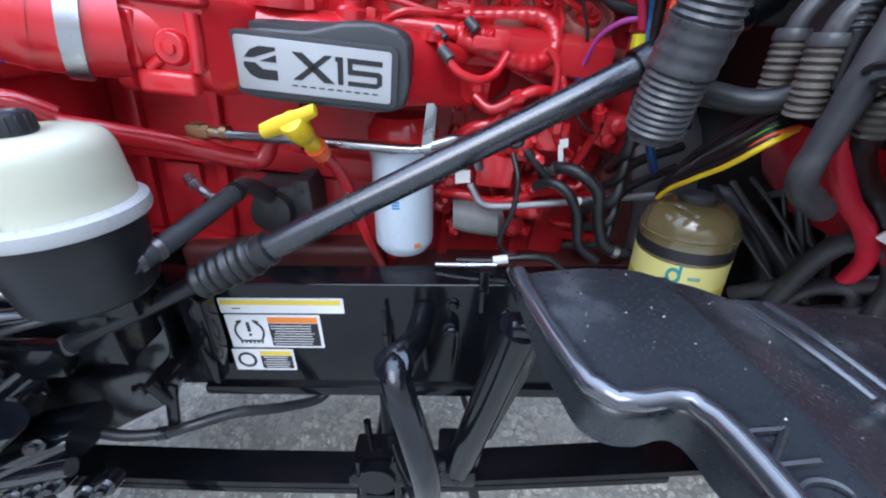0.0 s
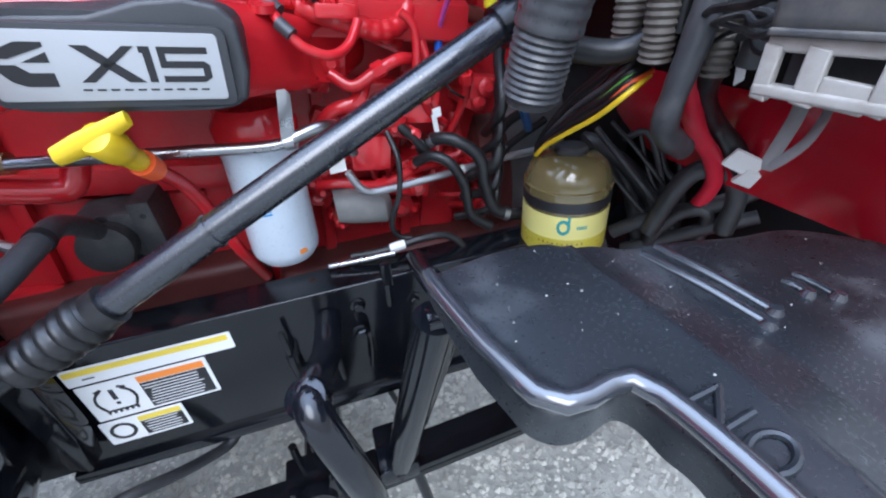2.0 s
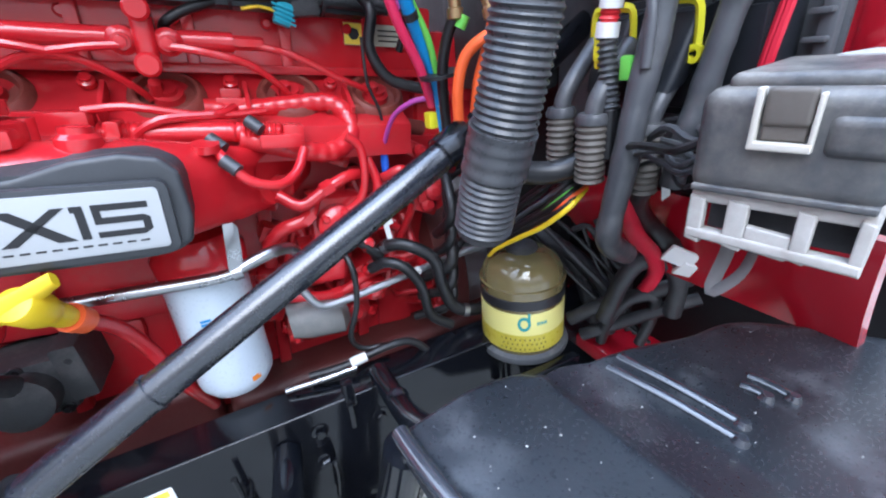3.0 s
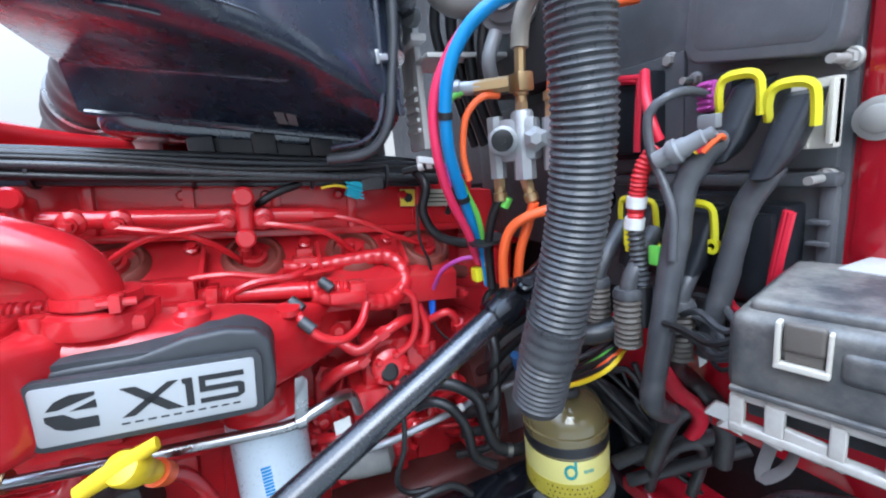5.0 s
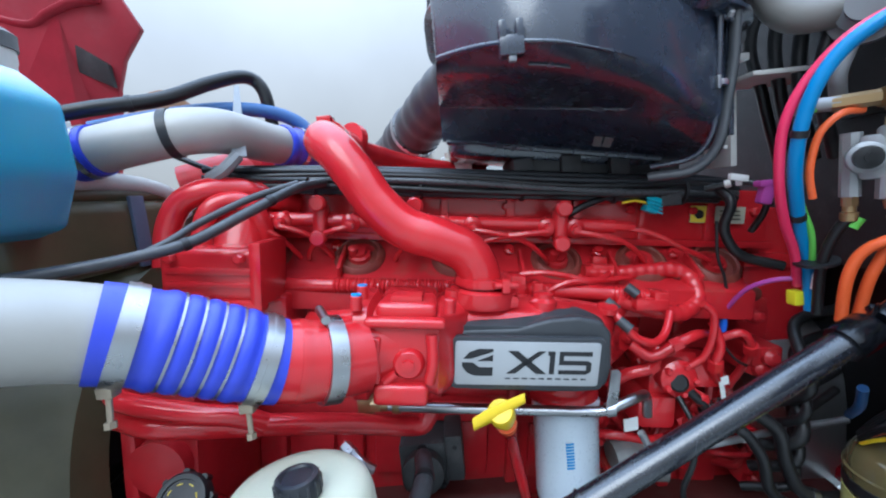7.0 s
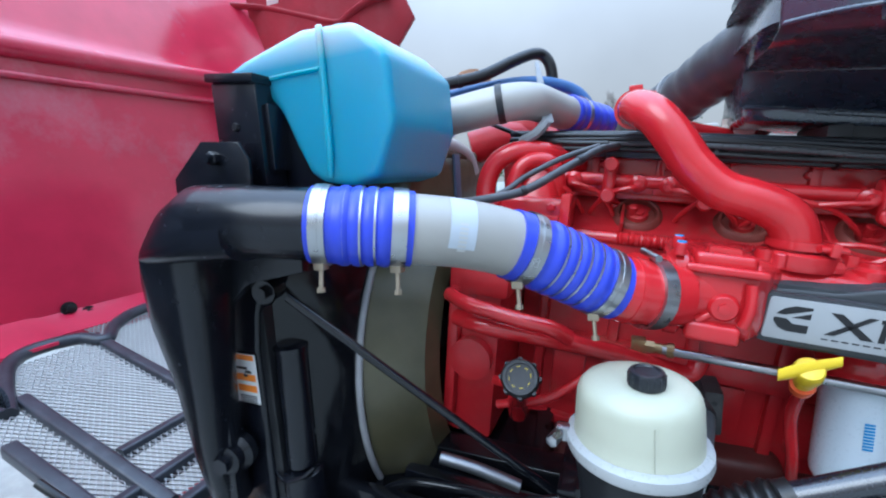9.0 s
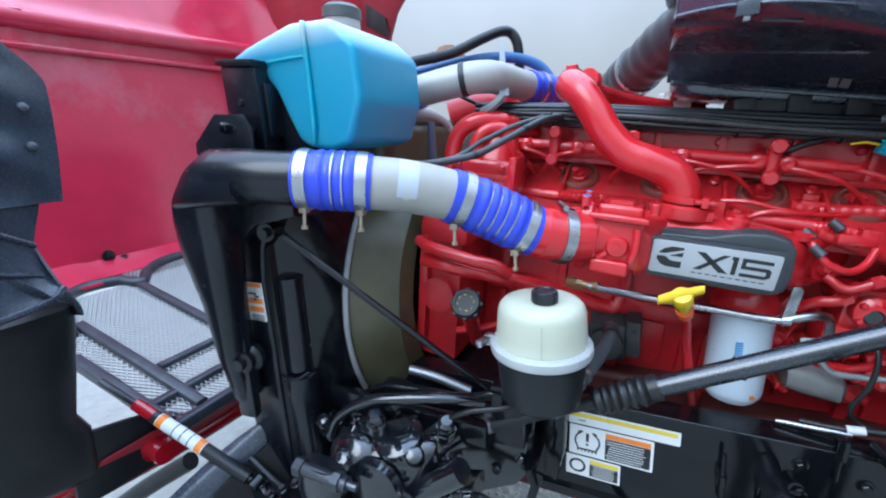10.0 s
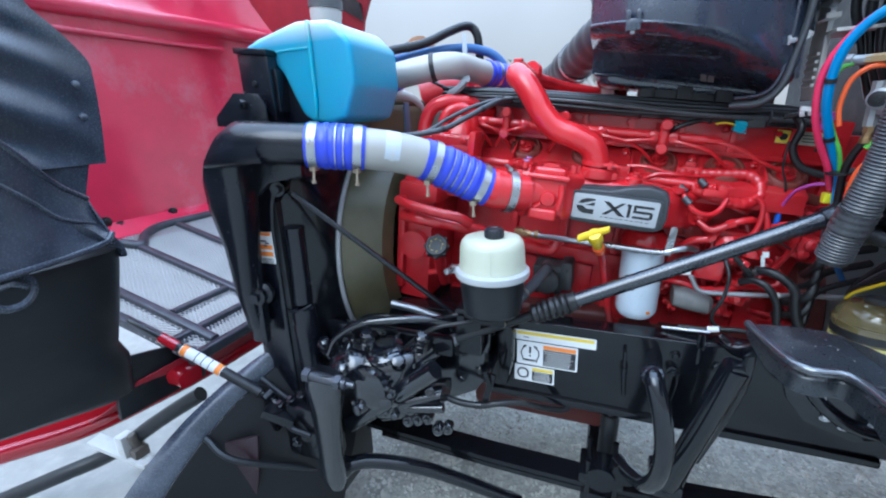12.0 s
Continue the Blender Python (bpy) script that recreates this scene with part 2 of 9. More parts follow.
HOOD_RED = mat("red hood lining", (0.58, 0.028, 0.075), 0.22, coat=0.5, vary=0.08, dirt_sheen=0.8, dirt_sheen_col=(0.46, 0.34, 0.40), grain=8, bump=0.03, spot=1.7, clean=0.56)
# hood red with shade put into its colour, for far side and lower edge
SHADED_RED = mat("hood red darkened for shade", (0.30, 0.016, 0.030), 0.5, vary=0.15, dirt_sheen=0.6, dirt_sheen_col=(0.26, 0.16, 0.17), grain=10, bump=0.05, spot=3.0, clean=0.52)
BLACK = mat("black chassis paint", (0.0045, 0.005, 0.007), 0.15, spec=0.42, vary=0.2, dirt_sheen=0.05, dirt_sheen_col=(0.07, 0.068, 0.065), grain=14, bump=0.05)
SATIN = mat("satin black paint", (0.010, 0.011, 0.013), 0.36, spec=0.4, vary=0.2, dirt_sheen=0.12, dirt_sheen_col=(0.09, 0.085, 0.08), bump=0.1)
PLASTIC = mat("black plastic", (0.014, 0.016, 0.020), 0.32, spec=0.45, vary=0.15, dirt_sheen=0.25, dirt_sheen_col=(0.10, 0.10, 0.105), grain=90, bump=0.06)
SHAFT = mat("black shaft paint", (0.010, 0.012, 0.018), 0.25, coat=0.35, spec=0.9, vary=0.15, dirt_sheen=0.15, dirt_sheen_col=(0.08, 0.08, 0.09), bump=0.05)
GLOSS = mat("glossy black paint", (0.005, 0.006, 0.009), 0.13, spec=0.6, vary=0.12, dirt_sheen=0.06, dirt_sheen_col=(0.07, 0.07, 0.08), grain=12, bump=0.03)
PANEL_GREY = mat("dusty dark grey plastic", (0.092, 0.097, 0.103), 0.5, vary=0.2, dirt_sheen=0.6, dirt_sheen_col=(0.21, 0.205, 0.195), grain=70, bump=0.15)
GRIME = mat("brown oily grime", (0.20, 0.040, 0.030), 0.55, vary=0.3, dirt_sheen=0.9, dirt_sheen_col=(0.20, 0.11, 0.07), bump=0.4)
# blue-grey layer paints the sky sheen on the liner's upward faces
LINER = mat("black liner plastic", (0.020, 0.025, 0.038), 0.26, spec=0.7, vary=0.15, dirt_sheen=0.65, dirt_sheen_col=(0.13, 0.147, 0.185), grain=60, bump=0.02, spot=4.0, clean=0.36)
MATT = mat("dusty black plastic", (0.035, 0.036, 0.038), 0.6, vary=0.2, dirt_sheen=0.5, dirt_sheen_col=(0.17, 0.16, 0.15), grain=90, bump=0.2)
RUBBER = mat("black rubber", (0.011, 0.011, 0.012), 0.36, spec=0.45, vary=0.2, dirt_sheen=0.25, dirt_sheen_col=(0.10, 0.095, 0.09), bump=0.12)
GREY_RUBBER = mat("grey rubber", (0.040, 0.043, 0.048), 0.42, vary=0.1, dirt_sheen=0.2, dirt_sheen_col=(0.12, 0.12, 0.12), bump=0.10)
LOOM = mat("grey-black loom", (0.045, 0.047, 0.051), 0.30, vary=0.15, dirt_sheen=0.4, dirt_sheen_col=(0.17, 0.165, 0.155), bump=0.06)
DARK_STEEL = mat("dull grey steel", (0.26, 0.27, 0.29), 0.38, metal=0.9, vary=0.15, dirt_sheen=0.3, grain=12, bump=0.05)
# near-black: tank paint, also the dark of hollows put into sheets
NEAR_BLACK = mat("near-black paint and void fill", (0.004, 0.004, 0.005), 0.5, spec=0.3, vary=0.2, dirt_sheen=0.2, dirt_sheen_col=(0.02, 0.02, 0.02))
PAN = mat("oily brown-red pan paint", (0.09, 0.018, 0.016), 0.5, vary=0.25, dirt_sheen=0.6, dirt_sheen_col=(0.07, 0.05, 0.04), bump=0.2)
STEEL = mat("zinc-plated steel", (0.46, 0.465, 0.48), 0.30, metal=1.0, vary=0.12, dirt_sheen=0.25, grain=10, bump=0.03)
ALU = mat("cast aluminium", (0.50, 0.51, 0.53), 0.42, metal=0.85, vary=0.12, dirt_sheen=0.3, bump=0.3)
PIPE_ALU = mat("matt aluminium pipe", (0.37, 0.355, 0.33), 0.45, metal=0.15, vary=0.10, dirt_sheen=0.25, dirt_sheen_col=(0.27, 0.25, 0.22), grain=14, bump=0.06)
BRASS = mat("aged brass", (0.44, 0.30, 0.15), 0.36, metal=0.85, vary=0.2, dirt_sheen=0.4, dirt_sheen_col=(0.28, 0.24, 0.18), bump=0.12)
WHITE = mat("white plastic", (0.74, 0.74, 0.72), 0.4, vary=0.06, dirt_sheen=0.15, bump=0.05)
FILTER_WHITE = mat("white filter paint", (0.62, 0.70, 0.78), 0.3, coat=0.3, vary=0.05, dirt_sheen=0.1, bump=0.04)
CREAM = mat("cream translucent plastic", (0.48, 0.485, 0.375), 0.38, vary=0.06, dirt_sheen=0.12, sss=0.25, bump=0.06)
DECAL = mat("white decal film", (0.78, 0.78, 0.77), 0.4, vary=0.04, dirt_sheen=0.12, bump=0.02)
INK = mat("black print", (0.015, 0.015, 0.017), 0.45, vary=0.1, bump=0.0)
ORANGE_INK = mat("orange print", (0.85, 0.25, 0.03), 0.45, vary=0.05, bump=0.0)
YELLOW_INK = mat("yellow print", (0.80, 0.60, 0.06), 0.45, vary=0.05, bump=0.0)
YELLOW = mat("yellow plastic", (0.80, 0.56, 0.015), 0.38, vary=0.06, dirt_sheen=0.1, sss=0.05, bump=0.05)
YELLOW_CLIP = mat("bright yellow clip", (0.78, 0.72, 0.02), 0.4, vary=0.05, dirt_sheen=0.15, bump=0.05)
ORANGE = mat("orange hose", (0.85, 0.13, 0.03), 0.4, vary=0.06, dirt_sheen=0.1, bump=0.05)
BLUE_HOSE = mat("blue air hose", (0.015, 0.24, 0.56), 0.35, vary=0.06, dirt_sheen=0.1, bump=0.05)
PINK_HOSE = mat("pink-red air hose", (0.75, 0.03, 0.11), 0.35, vary=0.06, bump=0.05)
GREEN_HOSE = mat("green air hose", (0.16, 0.55, 0.08), 0.4, vary=0.06, bump=0.05)
SILICONE = mat("blue silicone hose", (0.040, 0.062, 0.56), 0.34, vary=0.08, dirt_sheen=0.10, dirt_sheen_col=(0.2, 0.22, 0.5), grain=12, bump=0.04)
PLATE_SILVER = mat("brushed silver plate", (0.46, 0.47, 0.48), 0.36, metal=0.35, vary=0.06, dirt_sheen=0.12, bump=0.04)
PURPLE = mat("purple wire", (0.40, 0.06, 0.30), 0.4, bump=0.05)
CYAN = mat("cyan connector", (0.03, 0.42, 0.55), 0.4, bump=0.05)
GREEN_DK = mat("green print", (0.03, 0.25, 0.24), 0.45, bump=0.0)
TAG = mat("white tape tag", (0.75, 0.75, 0.73), 0.55, vary=0.06, dirt_sheen=0.15, bump=0.1)
TAN = mat("weathered tan rubber boot", (0.105, 0.092, 0.078), 0.6, vary=0.15, dirt_sheen=0.4, dirt_sheen_col=(0.13, 0.115, 0.095), bump=0.25)
DUST_GREY = mat("dusty grey cover", (0.17, 0.17, 0.165), 0.55, vary=0.15, dirt_sheen=0.8, dirt_sheen_col=(0.30, 0.28, 0.25), bump=0.25)
LIGHT_GREY = mat("light grey plastic", (0.52, 0.52, 0.50), 0.5, vary=0.1, dirt_sheen=0.35, bump=0.15)
OLIVE = mat("olive-brown shroud", (0.075, 0.068, 0.036), 0.35, vary=0.25, dirt_sheen=0.4, dirt_sheen_col=(0.14, 0.125, 0.085), grain=10, bump=0.1, spot=4.0)
CLOTH = mat("rusty brown heat wrap", (0.28, 0.15, 0.08), 0.8, vary=0.2, bump=0.4)

COOLER = mat("soft black cast paint", (0.005, 0.006, 0.010), 0.24, spec=0.5, vary=0.2, dirt_sheen=0.15, dirt_sheen_col=(0.03, 0.034, 0.042), grain=9, bump=0.05)
GEAR = mat("oily black casting", (0.005, 0.006, 0.009), 0.16, spec=0.65, coat=0.7, vary=0.25, dirt_sheen=0.15, dirt_sheen_col=(0.035, 0.035, 0.038), grain=9, bump=0.22)
YELLOW_ZINC = mat("aged yellow zinc", (0.36, 0.30, 0.22), 0.42, metal=0.6, vary=0.15, dirt_sheen=0.4, dirt_sheen_col=(0.22, 0.19, 0.15), bump=0.1)
DULL_ZINC = mat("dusty dull zinc", (0.34, 0.33, 0.305), 0.55, metal=0.2, vary=0.15, dirt_sheen=0.6, dirt_sheen_col=(0.36, 0.33, 0.29), bump=0.2)
CAST_GREY = mat("dull die-cast grey", (0.36, 0.37, 0.375), 0.45, metal=0.5, vary=0.15, dirt_sheen=0.5, dirt_sheen_col=(0.25, 0.24, 0.22), bump=0.3)
PALE_ARM = mat("dusty pale grey steel", (0.45, 0.44, 0.415), 0.55, vary=0.12, dirt_sheen=0.8, dirt_sheen_col=(0.32, 0.29, 0.25), bump=0.2)
BEIGE = mat("aged off-white plastic", (0.50, 0.475, 0.41), 0.55, vary=0.15, dirt_sheen=0.6, dirt_sheen_col=(0.33, 0.29, 0.24), bump=0.12, clean=0.45)

# ---- ground ----
def gravel_mat():
    m = bpy.data.materials.new("grey gravel")
    m.use_nodes = True
    n, l = m.node_tree.nodes, m.node_tree.links
    b = n["Principled BSDF"]
    at = n.new("ShaderNodeTexCoord")
    cells = n.new("ShaderNodeTexVoronoi")
    cells.inputs["Scale"].default_value = 48
    big = n.new("ShaderNodeTexNoise")
    big.inputs["Scale"].default_value, big.inputs["Detail"].default_value = 2.5, 6
    fine = n.new("ShaderNodeTexNoise")
    fine.inputs["Scale"].default_value, fine.inputs["Detail"].default_value = 180, 4
    for t in (cells, big, fine):
        l.new(at.outputs["Object"], t.inputs["Vector"])
    ramp = n.new("ShaderNodeValToRGB")
    ramp.color_ramp.elements[0].color, ramp.color_ramp.elements[1].color = (0.13, 0.133, 0.12, 1), (0.50, 0.50, 0.45, 1)
    sep = n.new("ShaderNodeSeparateColor")
    l.new(cells.outputs["Color"], sep.inputs["Color"])
    add = n.new("ShaderNodeMath")
    add.operation = "MULTIPLY_ADD"
    add.inputs[1].default_value = 0.34
    l.new(sep.outputs["Red"], add.inputs[0])
    l.new(big.outputs["Fac"], add.inputs[2])
    sub = n.new("ShaderNodeMath")
    sub.operation = "SUBTRACT"
    sub.inputs[1].default_value = 0.22
    l.new(add.outputs[0], sub.inputs[0])
    l.new(sub.outputs[0], ramp.inputs["Fac"])
    l.new(ramp.outputs["Color"], b.inputs["Base Color"])
    b.inputs["Roughness"].default_value = 0.85
    bp = n.new("ShaderNodeBump")
    bp.inputs["Strength"].default_value, bp.inputs["Distance"].default_value = 0.7, 0.006
    mixh = n.new("ShaderNodeMath")
    mixh.operation = "ADD"
    l.new(cells.outputs["Distance"], mixh.inputs[0])
    l.new(fine.outputs["Fac"], mixh.inputs[1])
    l.new(mixh.outputs[0], bp.inputs["Height"])
    l.new(bp.outputs["Normal"], b.inputs["Normal"])
    return m


GRAVEL = gravel_mat()
STONE = mat("pale stones", (0.42, 0.415, 0.37), 0.85, vary=0.35, bump=0.4)
CONCRETE = mat("pale concrete", (0.29, 0.283, 0.262), 0.85, vary=0.1, dirt_sheen=0.4, dirt_sheen_col=(0.40, 0.375, 0.335), bump=0.5)
gb = bmesh.new()
bmesh.ops.create_grid(gb, x_segments=40, y_segments=40, size=150)
solo("ground", gb, GRAVEL, "grey gravel and worn asphalt ground under the truck", "ground", kind="structure")
solo("pavement", box((-14, -8, -0.2), (-1.9, 9, 0.004), 0), CONCRETE, "pale concrete pavement ahead of the truck", "pavement", kind="structure")


def gravel_stones(count, lo, hi):
    rnd = random.Random(4)
    verts, faces = [], []
    for _ in range(count):
        x, y = rnd.uniform(lo[0], hi[0]), rnd.uniform(lo[1], hi[1])
        s = rnd.choice((0.005, 0.007, 0.009, 0.012, 0.017))
        k, a0 = len(verts), rnd.uniform(0, 6.3)
        for j in range(5):
            a = a0 + j * 1.2566
            q = s * rnd.uniform(0.7, 1.2)
            verts.append((x + q * math.cos(a), y + q * math.sin(a), 0.0))
        verts.append((x + rnd.uniform(-0.3, 0.3) * s, y + rnd.uniform(-0.3, 0.3) * s, s * rnd.uniform(0.5, 0.9)))
        faces += [(k + j, k + (j + 1) % 5, k + 5) for j in range(5)]
    me = bpy.data.meshes.new("gravel")
    me.from_pydata(verts, [], faces)
    me.materials.append(STONE)
    return tagged(new("gravel", me), "loose pale gravel stones scattered on the ground", "gravel", kind="stuff")


gravel_stones(14000, (-2.0, 0.2), (1.4, 2.6))

# ---- chassis: the near frame rail, with a channel section ----
rail = thing("frame_rail", (0, 0.82, 1.05), "black painted steel chassis frame rail with bolted brackets", "frame rail")
web = prism([(0, 0), (0.085, 0), (0.085, 0.012), (0.012, 0.012), (0.012, 0.298), (0.085, 0.298), (0.085, 0.31), (0, 0.31)], (-1.25, 0.778, 0.742), (0, 1, 0), (0, 0, 1), 3.0, 0.0055, 3)
part("rail", web, BLACK, rail)
part("flange_cap", box((-0.62, 0.765, 0.716), (0.6, 0.80, 0.745), 0.008), BLACK, rail)
for bx, bz in ((-0.62, 0.98), (-0.66, 0.86), (-0.70, 0.79), (0.02, 1.0), (0.14, 0.98)):
    part("bolt", bolt((bx, 0.778, bz), (0, -1, 0), 0.011, 0.014), BLACK, rail)

# ---- engine ----
EP = V(-0.1, 0, 1.55)
EM = Matrix.Translation(EP) @ Matrix.Rotation(radians(6.8), 4, "Y") @ Matrix.Translation(-EP)
engine = thing("engine", (-0.2, 1.3, 1.0), "large bright red painted diesel engine with dusty pipes and castings", "engine")


def epart(name, bm, material=None, label="", parent=None, angle=38):
    return part(name, move(bm, EM), material or RED, parent or engine, label, angle)


# block and head
epart("block", box((-0.86, 1.13, 0.86), (0.52, 1.75, 1.50), 0.02), RED_DUSTY)
for k in range(6):
    epart("block_rib", box((-0.80 + 0.21 * k, 1.105, 0.95), (-0.77 + 0.21 * k, 1.14, 1.46), 0.008), RED_DUSTY)
    epart("block_cover", box((-0.74 + 0.21 * k, 1.112, 1.0), (-0.64 + 0.21 * k, 1.14, 1.16), 0.012), RED_DUSTY)
epart("block_flange", box((-0.84, 1.09, 1.17), (0.45, 1.14, 1.23), 0.012), RED_DUSTY)
epart("block_flange", box((-0.84, 1.10, 0.88), (0.45, 1.14, 0.94), 0.012), RED_DUSTY)
epart("cylinder_head", join(box((-0.88, 1.16, 1.48), (0.50, 1.70, 1.66), 0.012), box((-0.9, 1.12, 1.485), (0.5, 1.2, 1.52), 0.006)), RED_DUSTY)
epart("rocker_housing", join(box((-0.90, 1.10, 1.655), (0.46, 1.66, 1.80), 0.012), box((-0.91, 1.085, 1.655), (0.47, 1.67, 1.672), 0.004),
                             *[box((-0.86 + 0.165 * k, 1.085, 1.67), (-0.838 + 0.165 * k, 1.11, 1.77), 0.006) for k in range(8)]))
# sloping deck with the injector pockets
deck = prism([(0.985, 1.50), (1.16, 1.55), (1.16, 1.66), (1.115, 1.66), (1.075, 1.622), (1.03, 1.585), (0.985, 1.565)], (-0.88, 0, 0), (0, 1, 0), (0, 0, 1), 1.245, 0.006)
epart("deck", deck, RED_DUSTY)
for px in (-0.79, -0.56, -0.32, -0.075, 0.135, 0.312):
    pk = epart("injector_pocket", lathe([(0.066, -0.006), (0.060, 0.012), (0.052, 0.018), (0.047, 0.016), (0.043, 0.004), (0.030, 0.003)], (px, 1.068, 1.613), (0, -0.62, 0.78), 32), GRIME, "oily brown injector pocket")
    epart("injector", join(lathe([(0.029, 0.0), (0.026, 0.014), (0.018, 0.016), (0.017, 0.024), (0.008, 0.025)], (px, 1.068, 1.613), (0, -0.62, 0.78), 24), lathe([(0.011, 0), (0.011, 0.028), (0.007, 0.03)], (px - 0.012, 1.055, 1.618), (0, -0.6, 0.8), 10)), RED_DUSTY, parent=pk)
for px in (-0.62, -0.19, 0.03, 0.22):
    epart("deck_bolt", lathe([(0.014, 0), (0.014, 0.01), (0.009, 0.012), (0.009, 0.018)], (px, 1.085, 1.635), (0, -0.7, 0.7), 14))
    epart("deck_rib", box((px + 0.02, 1.0, 1.565), (px + 0.028, 1.09, 1.625), 0.002, 2, (30, 0, 0)), RED_DUSTY)
epart("rear_housing", join(box((0.44, 1.14, 1.05), (0.62, 1.75, 1.76), 0.02), box((0.43, 1.125, 1.60), (0.63, 1.2, 1.64), 0.008)), RED)
part("bell_housing", join(loft([((0.5, 1.40, 1.08), (0, 0.32, 0), (0, 0, 0.32), 3), ((0.62, 1.40, 1.08), (0, 0.32, 0), (0, 0, 0.32), 3), ((0.85, 1.40, 1.05), (0, 0.24, 0), (0, 0, 0.26), 2.6), ((1.3, 1.40, 1.0), (0, 0.18, 0), (0, 0, 0.2), 2.6)], 28)), ALU, engine, "cast aluminium bell housing")
for k in range(9):
    epart("cover_bolt", lathe([(0.011, 0), (0.011, 0.01), (0.007, 0.014)], (-0.82 + 0.155 * k, 1.10, 1.745), (0, -1, 0.1), 12))
part("flywheel_housing", join(box((-0.16, 1.02, 0.70), (0.64, 1.70, 0.95), 0.04, 3), lathe([(0.30, 0), (0.34, 0.02), (0.34, 0.10), (0.30, 0.12)], (0.40, 1.38, 1.02), (1, 0, 0), 40)), PAN, engine, "grimy dark red flywheel housing")
part("oil_pan", join(box((-0.78, 1.05, 0.42), (-0.18, 1.65, 1.0), 0.03, 3), box((-0.80, 1.03, 0.84), (-0.16, 1.67, 0.88), 0.01)), PAN, engine, "dusty red-brown oil pan")
# fuel rail and its fittings
rail_z = 1.706
fuel = epart("fuel_rail", join(tube([(-0.86, 1.03, rail_z), (0.045, 1.03, rail_z)], 0.0165, 16), lathe([(0.012, 0), (0.012, 0.05), (0.009, 0.055)], (0.04, 1.03, rail_z), (1, 0, 0), 6)))
for fx in (-0.80, -0.73, -0.57, -0.50, -0.355, -0.288, -0.115, -0.052):
    epart("rail_fitting", join(lathe([(0.022, -0.004), (0.022, 0.020), (0.017, 0.024), (0.013, 0.026), (0.013, 0.034)], (fx, 1.03, rail_z - 0.002), (0, -1, -0.15), 18), lathe([(0.010, 0.03), (0.010, 0.045), (0.005, 0.047)], (fx, 1.03, rail_z - 0.002), (0, -1, -0.15), 6)), parent=fuel)
for fx in (-0.64, -0.42, -0.084):
    clampb = join(box((fx - 0.016, 0.998, rail_z - 0.042), (fx + 0.016, 1.05, rail_z + 0.042), 0.014, 3), lathe([(0.019, 0), (0.019, 0.014), (0.015, 0.018)], (fx, 1.0, rail_z + 0.04), (0, -1, 0), 14), lathe([(0.019, 0), (0.019, 0.014), (0.015, 0.018)], (fx, 1.0, rail_z - 0.04), (0, -1, 0), 14))
    epart("rail_clamp", clampb, parent=fuel)
for a, b in ((-0.80, -0.70), (-0.73, -0.62), (-0.57, -0.68), (-0.50, -0.335), (-0.355, -0.47), (-0.288, -0.10), (-0.115, -0.33), (-0.052, 0.135)):
    mid = (a + b) / 2
    line = [(a, 0.99, rail_z - 0.012), (a + (b - a) * 0.25, 0.985, rail_z - 0.018), (mid + (b - a) * 0.12, 1.0, rail_z - 0.035), (b - (b - a) * 0.08, 1.03, rail_z - 0.075), (b, 1.05, rail_z - 0.095)]
    epart("injector_line", tube(line, 0.0062, 8), parent=fuel)
# red loom along the deck
loom = lambda s, L: 0.0175 + (0.0022 * math.sin(s * 2 * math.pi / 0.008) if 0.12 < (s % 0.62) else 0)
epart("painted_loom", tube([(-0.72, 1.0, 1.555), (-0.5, 0.985, 1.56), (-0.25, 0.975, 1.562), (0.0, 0.96, 1.562), (0.10, 0.95, 1.558)], loom, 12, 0.003), label="red overspray corrugated cable loom")
epart("painted_loom", tube([(0.03, 0.955, 1.552), (0.12, 0.955, 1.528), (0.18, 0.968, 1.517), (0.222, 0.985, 1.53), (0.238, 1.0, 1.556), (0.228, 1.02, 1.59), (0.195, 1.032, 1.606), (0.12, 1.035, 1.60), (0.04, 1.035, 1.592), (-0.02, 1.03, 1.595)], lambda s, L: 0.0185 + 0.0008 * math.sin(s * 2 * math.pi / 0.023), 14, 0.004), label="red overspray taped cable loom")
epart("painted_hose", tube([(0.20, 1.03, 1.60), (0.27, 1.04, 1.585), (0.34, 1.05, 1.56), (0.42, 1.06, 1.545)], 0.017, 12), GRIME, label="brown oily hose")
epart("thin_line", tube([(0.06, 1.03, 1.706), (0.14, 1.02, 1.69), (0.22, 1.03, 1.655), (0.30, 1.05, 1.625), (0.33, 1.06, 1.61)], 0.006, 8))
epart("thin_line", tube([(-0.18, 0.965, 1.60), (-0.12, 0.955, 1.605), (-0.04, 0.96, 1.592), (0.02, 0.98, 1.588), (0.08, 1.0, 1.592)], 0.0065, 8))
epart("loom_joint", join(box((-0.235, 0.94, 1.54), (-0.17, 1.0, 1.60), 0.008), box((-0.275, 0.95, 1.575), (-0.20, 0.99, 1.60), 0.006), box((-0.155, 0.935, 1.53), (-0.135, 0.99, 1.585), 0.004)))
epart("connector", join(box((0.06, 0.915, 1.535), (0.13, 0.955, 1.56), 0.006), box((0.10, 0.92, 1.53), (0.135, 0.965, 1.575), 0.006)))
epart("sensor_block", join(box((0.0, 1.02, 1.585), (0.06, 1.07, 1.615), 0.005), box((0.01, 1.05, 1.61), (0.045, 1.08, 1.63), 0.003)), label="red painted sensor with dusty top")
epart("small_pipe", tube([(-0.13, 0.96, 1.555), (-0.08, 0.95, 1.585), (0.0, 0.97, 1.59), (0.03, 1.0, 1.60)], 0.0075, 8))
